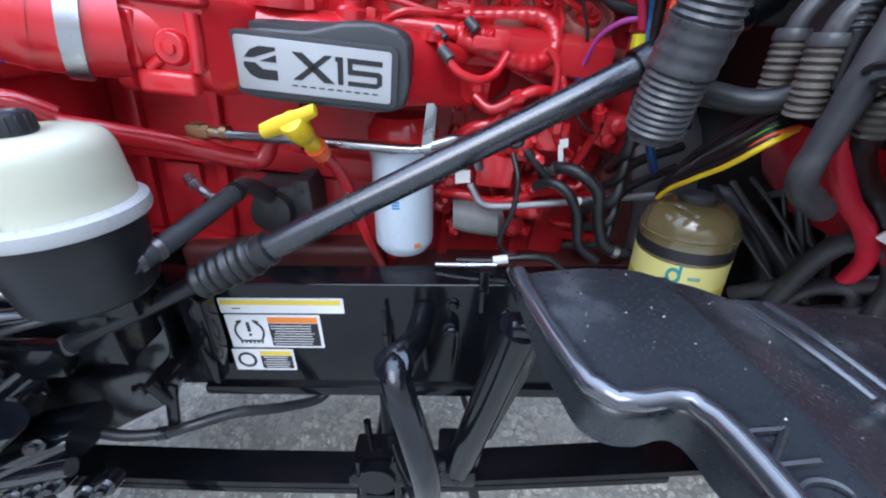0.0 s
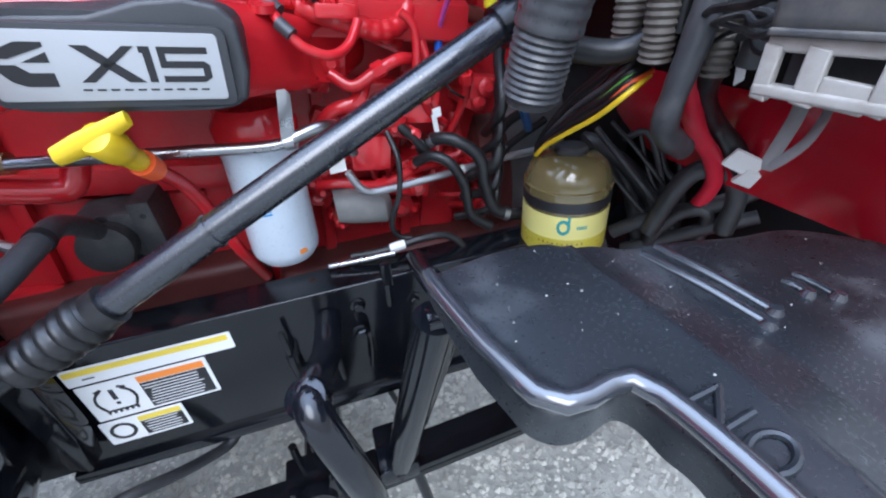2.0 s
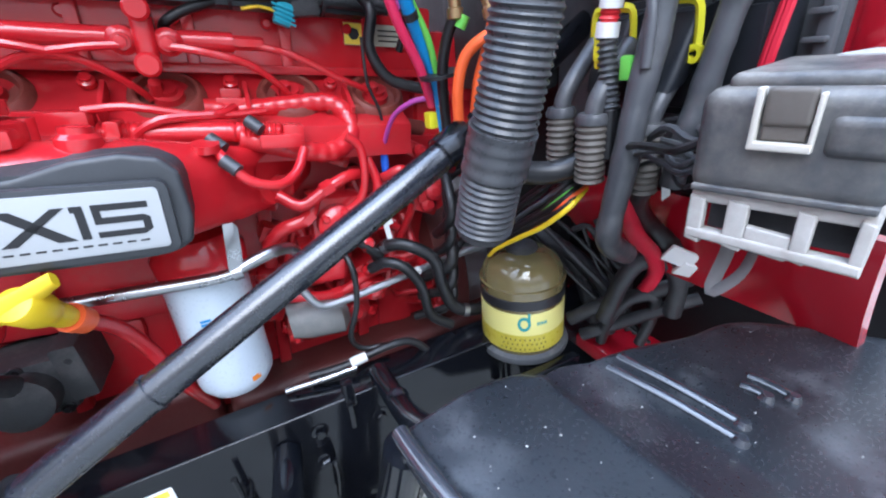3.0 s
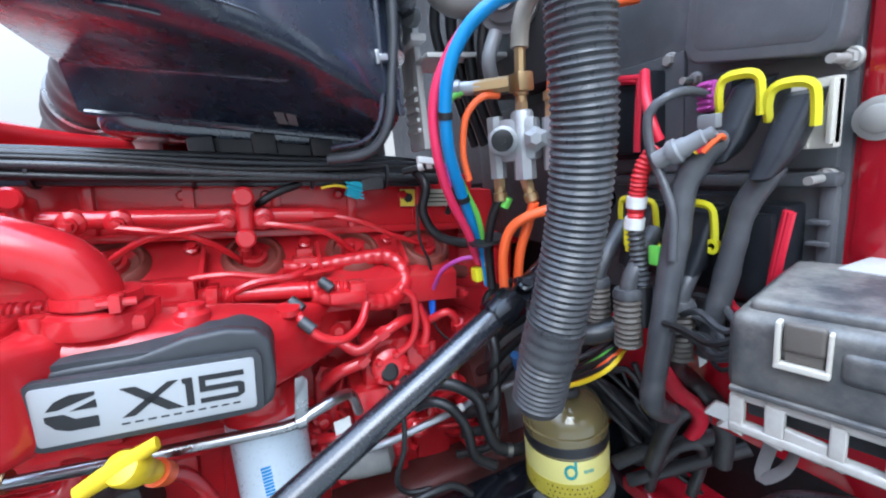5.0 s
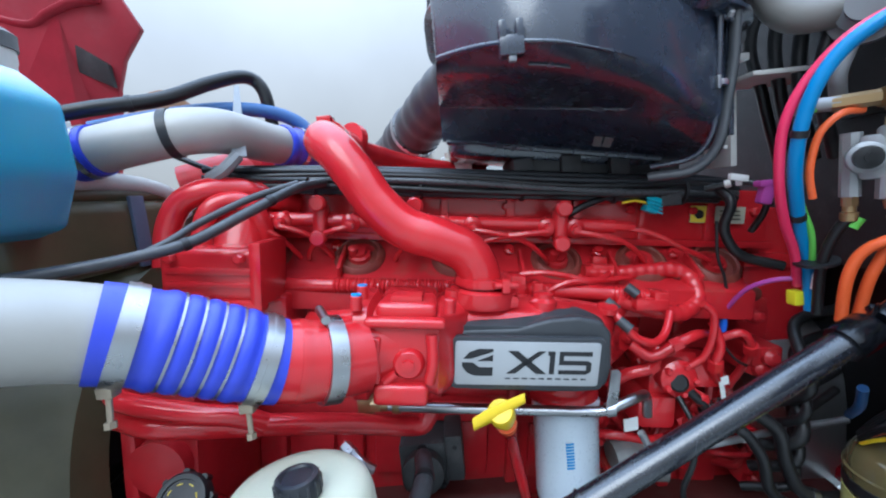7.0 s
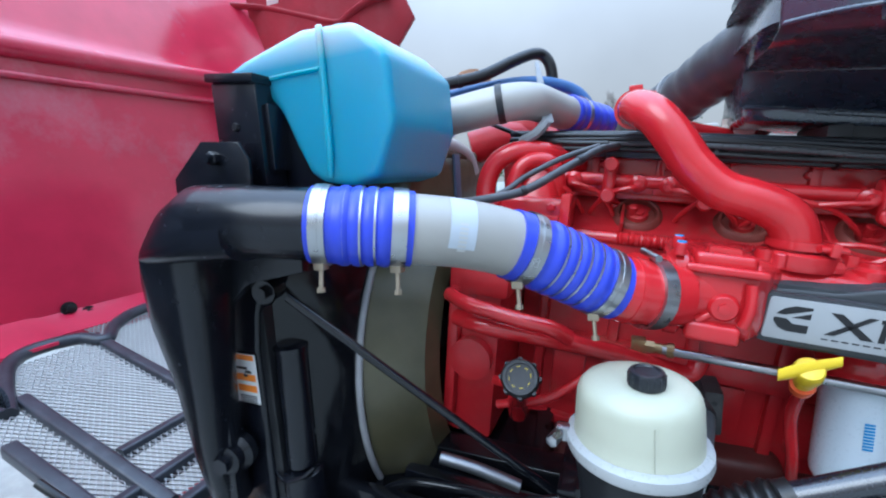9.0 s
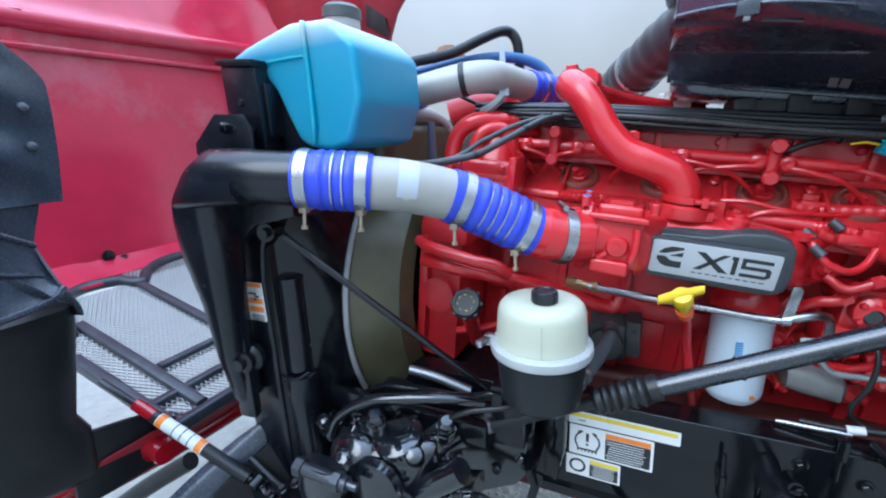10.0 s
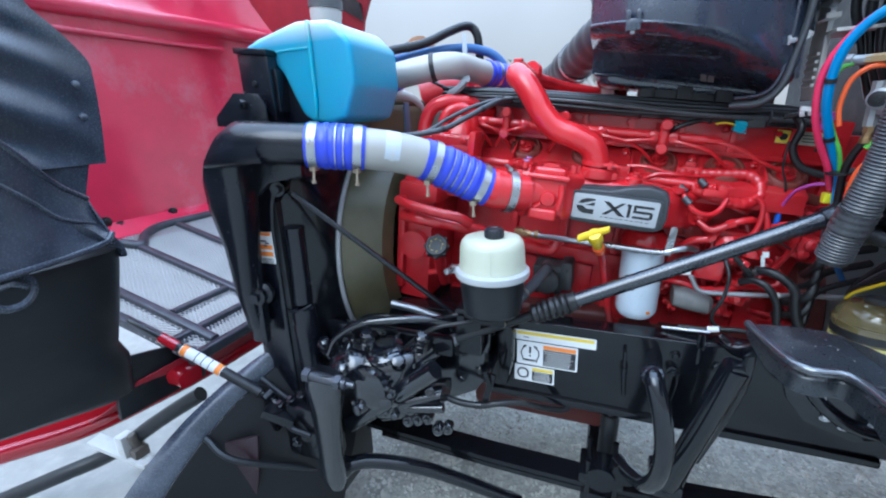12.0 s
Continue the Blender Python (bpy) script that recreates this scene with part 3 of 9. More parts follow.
epart("loop_pipe", tube([(-0.01, 0.90, 1.548), (0.0, 0.86, 1.535), (0.03, 0.85, 1.50), (0.075, 0.86, 1.485), (0.11, 0.885, 1.50), (0.13, 0.91, 1.535)], 0.0085, 10))
epart("loop_pipe", tube([(0.21, 0.93, 1.55), (0.235, 0.93, 1.53), (0.245, 0.94, 1.47), (0.235, 0.95, 1.42), (0.20, 0.96, 1.39)], 0.0085, 10))
for q in ((-0.005, 0.885, 1.553), (0.01, 0.852, 1.523), (0.055, 0.93, 1.575)):
    epart("cable_end", lathe([(0.011, -0.014), (0.011, 0.014)], q, (0.6, -0.4, -0.5), 10), GREY_RUBBER, "grey rubber sleeve")

# intake manifold: casting that sweeps back to the rear, with the badge housing on it
man = loft([((-0.345, 0.86, 1.50), (0, 0.085, 0), (0, 0, 0.075), 4), ((-0.25, 0.862, 1.50), (0, 0.085, 0), (0, 0, 0.075), 3.4), ((-0.12, 0.868, 1.495), (0, 0.085, 0), (0, 0, 0.072), 3),
            ((-0.04, 0.875, 1.488), (0.03, 0.085, 0), (0, 0, 0.066), 2.8), ((0.03, 0.93, 1.478), (0.045, 0.075, 0), (0, 0, 0.058), 2.6), ((0.09, 1.0, 1.47), (0.05, 0.06, 0), (0, 0, 0.05), 2.5), ((0.12, 1.12, 1.47), (0.06, 0.03, 0), (0, 0, 0.045), 2.5)])
epart("intake_manifold", man)
epart("manifold_boss", lathe([(0.026, 0), (0.026, 0.02), (0.019, 0.026), (0.019, 0.034), (0.012, 0.036)], (-0.16, 0.83, 1.555), (0, 0, 1), 20))
epart("manifold_boss", lathe([(0.02, 0), (0.02, 0.012)], (-0.02, 0.87, 1.545), (0, -0.2, 1), 16))
# throttle body in front of it
epart("throttle_body", loft([((-0.505, 0.785, 1.505), (0, 0.080, 0), (0, 0, 0.074), 3.2), ((-0.495, 0.785, 1.505), (0, 0.094, 0), (0, 0, 0.086), 5), ((-0.474, 0.785, 1.505), (0, 0.094, 0), (0, 0, 0.086), 5), ((-0.466, 0.787, 1.503), (0, 0.084, 0), (0, 0, 0.074), 5), ((-0.40, 0.79, 1.502), (0, 0.084, 0), (0, 0, 0.074), 5), ((-0.365, 0.795, 1.502), (0, 0.086, 0), (0, 0, 0.074), 5), ((-0.356, 0.80, 1.502), (0, 0.090, 0), (0, 0, 0.080), 5), ((-0.346, 0.81, 1.502), (0, 0.088, 0), (0, 0, 0.080), 5), ((-0.30, 0.86, 1.50), (0, 0.075, 0), (0, 0, 0.072), 4)], 48))
epart("throttle_rib", box((-0.478, 0.692, 1.556), (-0.345, 0.72, 1.572), 0.007, 3))
epart("throttle_rib", box((-0.47, 0.690, 1.541), (-0.45, 0.715, 1.462), 0.006, 3))
epart("throttle_pad", box((-0.462, 0.690, 1.425), (-0.372, 0.72, 1.462), 0.010, 3))
epart("throttle_lid", join(box((-0.462, 0.715, 1.562), (-0.36, 0.86, 1.592), 0.012, 3), box((-0.44, 0.73, 1.585), (-0.385, 0.80, 1.602), 0.006)))
epart("throttle_boss", join(lathe([(0.030, -0.012), (0.027, 0.0), (0.025, 0.010), (0.021, 0.014), (0.019, 0.014)], (-0.405, 0.708, 1.495), (0, -1, 0), 24), lathe([(0.011, 0.010), (0.011, 0.019), (0.006, 0.020)], (-0.405, 0.708, 1.495), (0, -1, 0), 6)))
epart("throttle_strut", tube([(-0.37, 0.702, 1.465), (-0.365, 0.698, 1.50), (-0.368, 0.702, 1.545)], 0.010, 10))
epart("throttle_strut", tube([(-0.445, 0.702, 1.462), (-0.425, 0.704, 1.478)], 0.008, 10))
for q in ((-0.49, 0.70, 1.585), (-0.49, 0.75, 1.59), (-0.34, 0.695, 1.585)):
    epart("bolt", lathe([(0.010, 0), (0.010, 0.022), (0.008, 0.024)], q, (0, 0, 1), 12))
for q in ((-0.49, 0.70, 1.608), (-0.49, 0.75, 1.612)):
    epart("bolt_mark", lathe([(0.0085, 0), (0.0085, 0.003)], q, (0, 0, 1), 12), BLUE_HOSE, "blue paint mark on bolt head")
epart("throttle_joint", tube([(-0.40, 0.78, 1.505), (-0.50, 0.742, 1.508), (-0.56, 0.70, 1.512)], 0.066, 32, 0.01))

# flange and the riser pipe with its bend
epart("flange_clamp", join(ring((-0.275, 0.835, 1.612), (0, 0, 1), 0.0500, 0.016, 0.004), box((-0.246, 0.770, 1.600), (-0.232, 0.800, 1.624), 0.003), lathe([(0.006, -0.022), (0.006, 0.022)], (-0.239, 0.782, 1.612), (1, 0.2, 0), 8)))
epart("riser_flange", join(lathe([(0.062, 0), (0.066, 0.01), (0.066, 0.03), (0.058, 0.034), (0.050, 0.034)], (-0.275, 0.835, 1.565), (0, 0, 1), 28), box((-0.345, 0.79, 1.565), (-0.21, 0.86, 1.592), 0.012), lathe([(0.014, 0), (0.014, 0.034)], (-0.335, 0.80, 1.565), (0, 0, 1), 12), lathe([(0.014, 0), (0.014, 0.034)], (-0.218, 0.855, 1.565), (0, 0, 1), 12)))
part("riser_pipe", tube([(-0.275, 0.835, 1.60), (-0.274, 0.832, 1.645), (-0.294, 0.828, 1.688), (-0.342, 0.826, 1.718), (-0.404, 0.828, 1.745), (-0.452, 0.832, 1.795), (-0.482, 0.838, 1.845), (-0.518, 0.852, 1.897), (-0.548, 0.885, 1.924), (-0.560, 0.945, 1.933), (-0.54, 1.03, 1.926)], 0.0405, 28, 0.01), RED, engine)
part("crossover_pipe", join(tube([(-0.555, 0.99, 1.932), (-0.50, 1.10, 1.918), (-0.40, 1.25, 1.89), (-0.20, 1.45, 1.86)], lambda s, L: 0.037 - 0.011 * min(1.0, s / 0.12), 20), ring((-0.53, 1.05, 1.945), (0.45, 0.75, -0.2), 0.040, 0.02)), RED, engine)
part("pipe_clamp", join(ring((-0.560, 0.955, 1.933), (0.05, 1, 0.05), 0.045, 0.018), box((-0.575, 0.935, 1.973), (-0.545, 0.975, 1.986), 0.003)), RED, engine)

# front of the engine: gear cover, arches, water pipes
epart("gear_cover", join(box((-1.0, 0.86, 0.95), (-0.86, 1.7, 1.48), 0.02), box((-1.01, 0.84, 1.38), (-0.84, 1.0, 1.46), 0.02), box((-1.0, 0.83, 1.0), (-0.97, 0.88, 1.4), 0.008), lathe([(0.06, 0), (0.06, 0.03), (0.03, 0.034)], (-0.93, 0.86, 1.2), (0, -1, 0), 20)), RED_DUSTY)
epart("front_bracket", box((-0.93, 0.875, 1.545), (-0.725, 1.03, 1.655), 0.016, 3))
epart("bracket_rib", box((-0.915, 0.868, 1.60), (-0.74, 0.885, 1.615), 0.005))
epart("bracket_rib", box((-0.915, 0.868, 1.573), (-0.74, 0.885, 1.585), 0.005))
epart("bracket_flange", box((-0.94, 0.862, 1.525), (-0.715, 0.90, 1.550), 0.008))
epart("bracket_flange", box((-0.74, 0.862, 1.535), (-0.715, 1.0, 1.67), 0.008))
epart("bracket_foot", box((-0.88, 0.95, 1.40), (-0.70, 1.12, 1.54), 0.01))
epart("arch_pipe", tube([(-0.95, 0.93, 1.60), (-0.955, 0.95, 1.68), (-0.932, 0.96, 1.738), (-0.88, 0.97, 1.768), (-0.82, 1.0, 1.772), (-0.76, 1.05, 1.752), (-0.73, 1.10, 1.74)], 0.027, 16))
epart("arch_pipe", tube([(-0.872, 0.93, 1.60), (-0.875, 0.945, 1.69), (-0.857, 0.955, 1.733), (-0.82, 0.97, 1.748), (-0.785, 0.985, 1.735), (-0.768, 1.0, 1.69), (-0.768, 1.02, 1.62)], 0.022, 16))
epart("thermostat_housing", loft([((-0.83, 1.0, 1.64), (0.07, 0, 0), (0, 0.06, 0), 3), ((-0.83, 1.02, 1.72), (0.06, 0, 0), (0, 0.05, 0), 2.6), ((-0.82, 1.04, 1.79), (0.045, 0, 0), (0, 0.045, 0), 2.4), ((-0.82, 1.04, 1.80), (0.03, 0, 0), (0, 0.03, 0), 2.2)], 22))
for q in ((-0.90, 0.872, 1.635), (-0.76, 0.872, 1.635), (-0.83, 0.865, 1.537)):
    epart("bolt", lathe([(0.012, 0), (0.012, 0.012), (0.008, 0.016)], q, (0, -1, 0), 6))
part("water_pipe", tube([(-1.0, 0.80, 1.495), (-0.93, 0.75, 1.487), (-0.80, 0.735, 1.462), (-0.73, 0.74, 1.448), (-0.69, 0.76, 1.42)], 0.019, 14), RED, engine)
part("water_pipe", tube([(-0.98, 0.79, 1.437), (-0.88, 0.76, 1.428), (-0.72, 0.80, 1.395), (-0.58, 0.87, 1.345), (-0.46, 0.925, 1.295), (-0.42, 0.94, 1.29), (-0.40, 0.955, 1.33)], 0.022, 14), RED, engine)
# oil filler with its cap
filler = part("oil_filler", join(tube([(-0.84, 0.86, 1.15), (-0.82, 0.78, 1.24), (-0.785, 0.665, 1.345), (-0.782, 0.655, 1.355)], 0.026, 16), tube([(-0.87, 0.76, 1.29), (-0.83, 0.73, 1.30), (-0.80, 0.70, 1.31)], 0.012, 10), tube([(-0.88, 0.80, 1.20), (-0.75, 0.80, 1.24), (-0.66, 0.82, 1.30)], 0.012, 10)), RED, engine)
capd = V(0.12, -0.75, 0.62).normalized()
CAP_BLACK = mat("black cap plastic", (0.012, 0.013, 0.015), 0.45, vary=0.1, bump=0.05)
part("oil_cap", lathe([(0.036, 0), (0.041, 0.004), (0.041, 0.024), (0.037, 0.03), (0.030, 0.030), (0.029, 0.027), (0.004, 0.027)], V(-0.782, 0.66, 1.352), capd, 24), CAP_BLACK, filler, "ribbed black plastic oil filler cap")
for k in range(8):
    a = 6.283 * k / 8
    oc = V(-0.782, 0.66, 1.352) + capd * 0.0275
    fu, fv = frame_of(capd)[1], frame_of(capd)[2]
    part("emblem_mark", tube([oc + 0.023 * (fu * math.cos(a + 0.35 * t) + fv * math.sin(a + 0.35 * t)) for t in (0, 0.5, 1)], 0.0009, 5), YELLOW_INK, filler, "yellow printed mark")
    part("grip_lug", lathe([(0.006, 0), (0.006, 0.022)], V(-0.782, 0.66, 1.352) + 0.040 * (math.cos(a) * fu + math.sin(a) * fv), capd, 8), CAP_BLACK, filler)

# ---- badge housing on the manifold ----
badge = thing("engine_badge", (-0.2, 0.78, 1.48), "silver engine badge plate in a grey rubber housing", "badge")
hous = prism([(-0.345, 1.43), (-0.075, 1.425), (-0.052, 1.437), (-0.045, 1.47), (-0.050, 1.535), (-0.070, 1.555), (-0.11, 1.562), (-0.16, 1.556), (-0.22, 1.538), (-0.29, 1.535), (-0.345, 1.53), (-0.352, 1.50), (-0.352, 1.445)], (0, 0.765, 0), (1, 0, 0), (0, 0, 1), -0.026, 0.008, 3)
hous = join(hous, loft([((-0.20, 0.768, 1.482), (0.148, 0, 0), (0, 0, 0.06), 6), ((-0.19, 0.81, 1.50), (0.145, 0, 0), (0, 0, 0.062), 5), ((-0.185, 0.86, 1.515), (0.12, 0, 0), (0, 0, 0.05), 4)]))
part("housing", move(hous, EM), GREY_RUBBER, badge)
BR, BU = V(1, 0.02, 0), V(0, -0.10, 1).normalized()


def on_badge(a, b, up=0.0):
    """A place on the badge: a to the right and b up from its middle."""
    return V(-0.2015, 0.7475 - up, 1.482) + BR * a + V(0, -0.10, 1).normalized() * b


part("surround", move(prism(rounded(0.271, 0.099, 0.012), on_badge(0.0015, -0.0005, -0.012), BR, BU, 0.012, 0.003), EM), GREY_RUBBER, badge)
part("plate", move(prism(rounded(0.253, 0.082, 0.006), on_badge(0, 0, -0.004), BR, BU, 0.007, 0.001), EM), PLATE_SILVER, badge)


def badge_bar(pts, name="mark"):
    part(name, move(prism(pts, on_badge(0, 0, 0.003), BR, BU, 0.0009, 0), EM), INK, badge, "dark engraved mark")


for outline in (
        [(-0.035, 0.0246), (-0.0175, 0.0246), (0.034, -0.0185), (0.0155, -0.0185)],
        [(0.031, 0.0246), (0.0185, 0.0246), (-0.036, -0.0185), (-0.0215, -0.0185)],
        [(0.0385, -0.0185), (0.0475, -0.0185), (0.0475, 0.0246), (0.035, 0.0246), (0.035, 0.0170), (0.0385, 0.0170)],
        [(0.055, 0.0246), (0.112, 0.0246), (0.112, 0.0165), (0.063, 0.0165), (0.063, 0.0075), (0.106, 0.0075), (0.112, 0.0035), (0.112, -0.0125), (0.103, -0.0185), (0.055, -0.0185), (0.055, -0.0108), (0.103, -0.0108), (0.103, -0.0008), (0.055, -0.0008)],
        [(-0.0605, 0.0275), (-0.086, 0.0275), (-0.102, 0.0205), (-0.112, 0.0085), (-0.099, 0.0085), (-0.0605, 0.0225)],
        [(-0.114, 0.0015), (-0.114, -0.006), (-0.105, -0.018), (-0.092, -0.0235), (-0.0605, -0.0235), (-0.0605, -0.0075), (-0.084, -0.0075), (-0.095, 0.0015)],
        [(-0.0605, 0.0165), (-0.0605, 0.0045), (-0.088, 0.0045)]):
    badge_bar(outline)
for k in range(10):
    badge_bar([(-0.038 + 0.0148 * k, -0.0290), (-0.0285 + 0.0148 * k, -0.0290), (-0.0285 + 0.0148 * k, -0.0268), (-0.038 + 0.0148 * k, -0.0268)], "small_mark")

# ---- steering shaft with its boot ----
shaft = thing("steering_shaft", (-0.3, 0.65, 1.2), "black steel steering shaft with corrugated rubber boot and joints", "steering shaft")
A0, A1 = V(-0.764, 0.590, 1.005), V(0.345, 0.715, 1.515)


def on_shaft(x):
    return A0.lerp(A1, (x - A0.x) / (A1.x - A0.x))


part("tube", join(tube([on_shaft(-0.315), on_shaft(0.335)], 0.0235, 24), ring(on_shaft(-0.150), A1 - A0, 0.0245, 0.006)), SHAFT, shaft)
part("slider", tube([on_shaft(-0.745), on_shaft(-0.42)], 0.016, 16), SATIN, shaft)
part("boot", tube([on_shaft(-0.437), on_shaft(-0.30)], lambda s, L: 0.027 + 0.004 * (s / L) + 0.0075 * abs(math.sin(math.pi * s / 0.0205)) * (1 if s < L - 0.022 else 0), 24, 0.0012), RUBBER, shaft, "corrugated black rubber boot")
sd = (A1 - A0).normalized()


def yoke(c, d, side):
    """One fork of a universal joint."""
    c, d, side = V(c), V(d).normalized(), V(side).normalized()
    arms = [loft([(c - d * 0.045, side * 0.018, d.cross(side) * 0.018, 2.5), (c - d * 0.025 + side * k * 0.014, side * 0.009, d.cross(side) * 0.017, 3), (c + side * k * 0.021, side * 0.006, d.cross(side) * 0.015, 3), (c + d * 0.014 + side * k * 0.021, side * 0.005, d.cross(side) * 0.010, 2.5)], 12) for k in (-1, 1)]
    pins = [lathe([(0.009, -0.029), (0.009, 0.029)], c, side, 12)]
    return join(*arms, *pins)


part("lower_joint", join(yoke(on_shaft(-0.775), -sd, (0.3, -0.7, 0.6)), yoke(on_shaft(-0.775), sd, (0.4, 0.6, 0.6)), tube([on_shaft(-0.785), on_shaft(-0.895)], 0.018, 14), lathe([(0.024, 0), (0.024, 0.03), (0.019, 0.034)], on_shaft(-0.845), sd, 12), lathe([(0.021, 0), (0.021, 0.05)], on_shaft(-0.740), sd, 16), bolt(on_shaft(-0.835) + V(0, -0.02, 0.012), (0.2, -0.8, 0.6), 0.009, 0.012)), DARK_STEEL, shaft, "bare steel universal joint")
part("upper_joint", join(yoke(on_shaft(0.37), sd * -1, (0, -0.6, 0.8)), yoke(on_shaft(0.37), (0.75, 0.35, 0.35), (0.2, 0.8, 0.5)), tube([on_shaft(0.385), on_shaft(0.39) + V(0.10, 0.02, 0.055), on_shaft(0.39) + V(0.26, 0.06, 0.135)], 0.021, 16), lathe([(0.027, 0), (0.027, 0.05)], on_shaft(0.39) + V(0.06, 0.012, 0.033), (0.1, 0.02, 0.055), 16), lathe([(0.031, 0), (0.031, 0.05), (0.024, 0.06)], on_shaft(0.30), sd, 18)), BLACK, shaft, "black universal joint")

# ---- charge air pipe with two blue hoses ----
CH = [V(-1.10, 0.345, 1.737), V(-1.05, 0.362, 1.732), V(-0.919, 0.432, 1.716), V(-0.83, 0.49, 1.698), V(-0.753, 0.550, 1.668), V(-0.68, 0.602, 1.625), V(-0.60, 0.650, 1.577), V(-0.53, 0.692, 1.556), V(-0.49, 0.72, 1.55)]
line = curve(CH, 0.004)


def along(x):
    k = min(range(len(line)), key=lambda j: abs(line[j].x - x))
    return line[k], (line[min(k + 3, len(line) - 1)] - line[max(k - 3, 0)]).normalized()


def between(x0, x1):
    return [q for q in line if x0 <= q.x <= x1]


pipe = thing("charge_air_pipe", (-0.83, 0.5, 1.6), "curved aluminium charge air pipe joined by blue corrugated hoses", "air pipe")
part("pipe", tube(between(-0.96, -0.72), 0.0595, 36, smooth=False), PIPE_ALU, pipe)
part("neck", join(tube(between(-0.62, -0.49), lambda s, L: 0.060 + 0.004 * min(1, s / 0.05), 36, smooth=False), ring(*along(-0.575), 0.064, 0.012)), RED, pipe, "red painted cast neck")


def hump_hose(x0, x1, humps):
    """A silicone hose with round humps, wire rings in its grooves and a steel clamp at each end."""
    pts = between(x0, x1)

    def rad(s, L):
        a, b = 0.26 * L, 0.80 * L
        if a < s < b:
            return 0.0628 + 0.0045 * abs(math.sin(math.pi * humps * (s - a) / (b - a))) ** 0.7
        return 0.0635
    hose = part("hose", tube(pts, rad, 36, smooth=False), SILICONE, pipe, "royal blue silicone hump hose")
    n = len(pts)
    for f in (0.15, 0.89):
        k = int(f * (n - 1))
        d = (pts[min(k + 3, n - 1)] - pts[max(k - 3, 0)])
        c = join(ring(pts[k], d, 0.0655, 0.024), ring(pts[k], d, 0.0665, 0.004))
        part("clamp", c, STEEL, hose, "steel band clamp")
        side = V(0.1, -0.35, -0.93)
        side = (side - d.normalized() * side.dot(d.normalized())).normalized()
        foot = pts[k] + side * 0.068
        part("clamp_screw", join(tube([foot, foot + V(0.004, -0.010, -0.036)], 0.0038, 8), box(foot - V(0.010, 0.008, 0.007), foot + V(0.010, 0.008, 0.007), 0.002), lathe([(0.007, 0), (0.007, 0.008)], foot + V(0.004, -0.010, -0.034), (0.08, -0.2, -1), 6)), YELLOW_ZINC, hose, "clamp screw")
    for j in range(1, humps):
        k = int((0.26 + 0.54 * j / humps) * (n - 1))
        d = (pts[min(k + 3, n - 1)] - pts[max(k - 3, 0)])
        part("wire_ring", lathe([(0.0625, -0.0022), (0.0668, -0.0016), (0.0668, 0.0016), (0.0625, 0.0022)], pts[k], d, 36), STEEL, hose)


hump_hose(-1.056, -0.905, 4)
hump_hose(-0.768, -0.596, 5)
FADED = mat("faded pale blue paper", (0.46, 0.50, 0.55), 0.4, vary=0.06, bump=0.02)
q, d = along(-0.845)
u2, v2 = frame_of(d)[1], frame_of(d)[2]
lab = sheet(lambda a, b: q + d * (a - 0.5) * 0.044 + 0.0602 * (v2 * math.cos(-0.35 + 1.7 * b) + u2 * math.sin(-0.35 + 1.7 * b)), 2, 12)
pl = part("label", lab, FADED, pipe, "faded paper label")
for j in range(7):
    part("print", sheet(lambda a, b, j=j: q + d * ((a - 0.5) * 0.014) + 0.0606 * (v2 * math.cos(-0.42 + 0.12 * j + 0.07 * b) + u2 * math.sin(-0.42 + 0.12 * j + 0.07 * b)), 1, 2), LIGHT_GREY, pl)
q, d = along(-0.535)
band = thing("band_clamp", q, "wide zinc-plated band clamp on the red intake neck", "hose clamp")
part("band", ring(q, d, 0.069, 0.026), STEEL, band)
part("screw", tube([q + V(0.015, -0.03, 0.072), q + V(-0.01, 0.02, 0.078)], 0.007, 10), STEEL, band)

# ---- power steering reservoir ----
RIM_GREY = mat("pale grey rim plastic", (0.40, 0.41, 0.41), 0.3, vary=0.08, dirt_sheen=0.2, bump=0.05)
RC = V(-0.554, 0.553, 0)
res = thing("steering_fluid_reservoir", (RC.x, RC.y, 1.2), "cream plastic fluid reservoir with black cap on black base", "reservoir")
part("base", lathe([(0.02, 0), (0.082, 0.0), (0.092, 0.010), (0.101, 0.09), (0.104, 0.125), (0.108, 0.135)], (RC.x, RC.y, 1.186), (0, 0, 1), 48), SATIN, res)
part("rim", lathe([(0.104, -0.002), (0.115, 0.0), (0.117, 0.006), (0.116, 0.020), (0.111, 0.024), (0.104, 0.026)], (RC.x, RC.y, 1.314), (0, 0, 1), 56), RIM_GREY, res, "pale grey rim ring")
part("dome", lathe([(0.106, 0), (0.1035, 0.004), (0.102, 0.03), (0.099, 0.075), (0.095, 0.089), (0.086, 0.099), (0.070, 0.104), (0.04, 0.106), (0.02, 0.106)], (RC.x, RC.y, 1.336), (0, 0, 1), 56), CREAM, res)
part("mould_seam", tube([V(RC.x + r * math.cos(-1.35), RC.y + r * math.sin(-1.35), 1.336 + h) for r, h in ((0.1035, 0.006), (0.102, 0.03), (0.099, 0.075))], 0.0012, 6), CREAM, res)
CX = V(RC.x + 0.012, RC.y - 0.022, 0)
rcap = part("cap", lathe([(0.024, 0), (0.028, 0.003), (0.0285, 0.024), (0.026, 0.029), (0.021, 0.030), (0.019, 0.027), (0.006, 0.027)], (CX.x, CX.y, 1.440), (0, 0, 1), 28), PLASTIC, res, "knurled black screw cap")
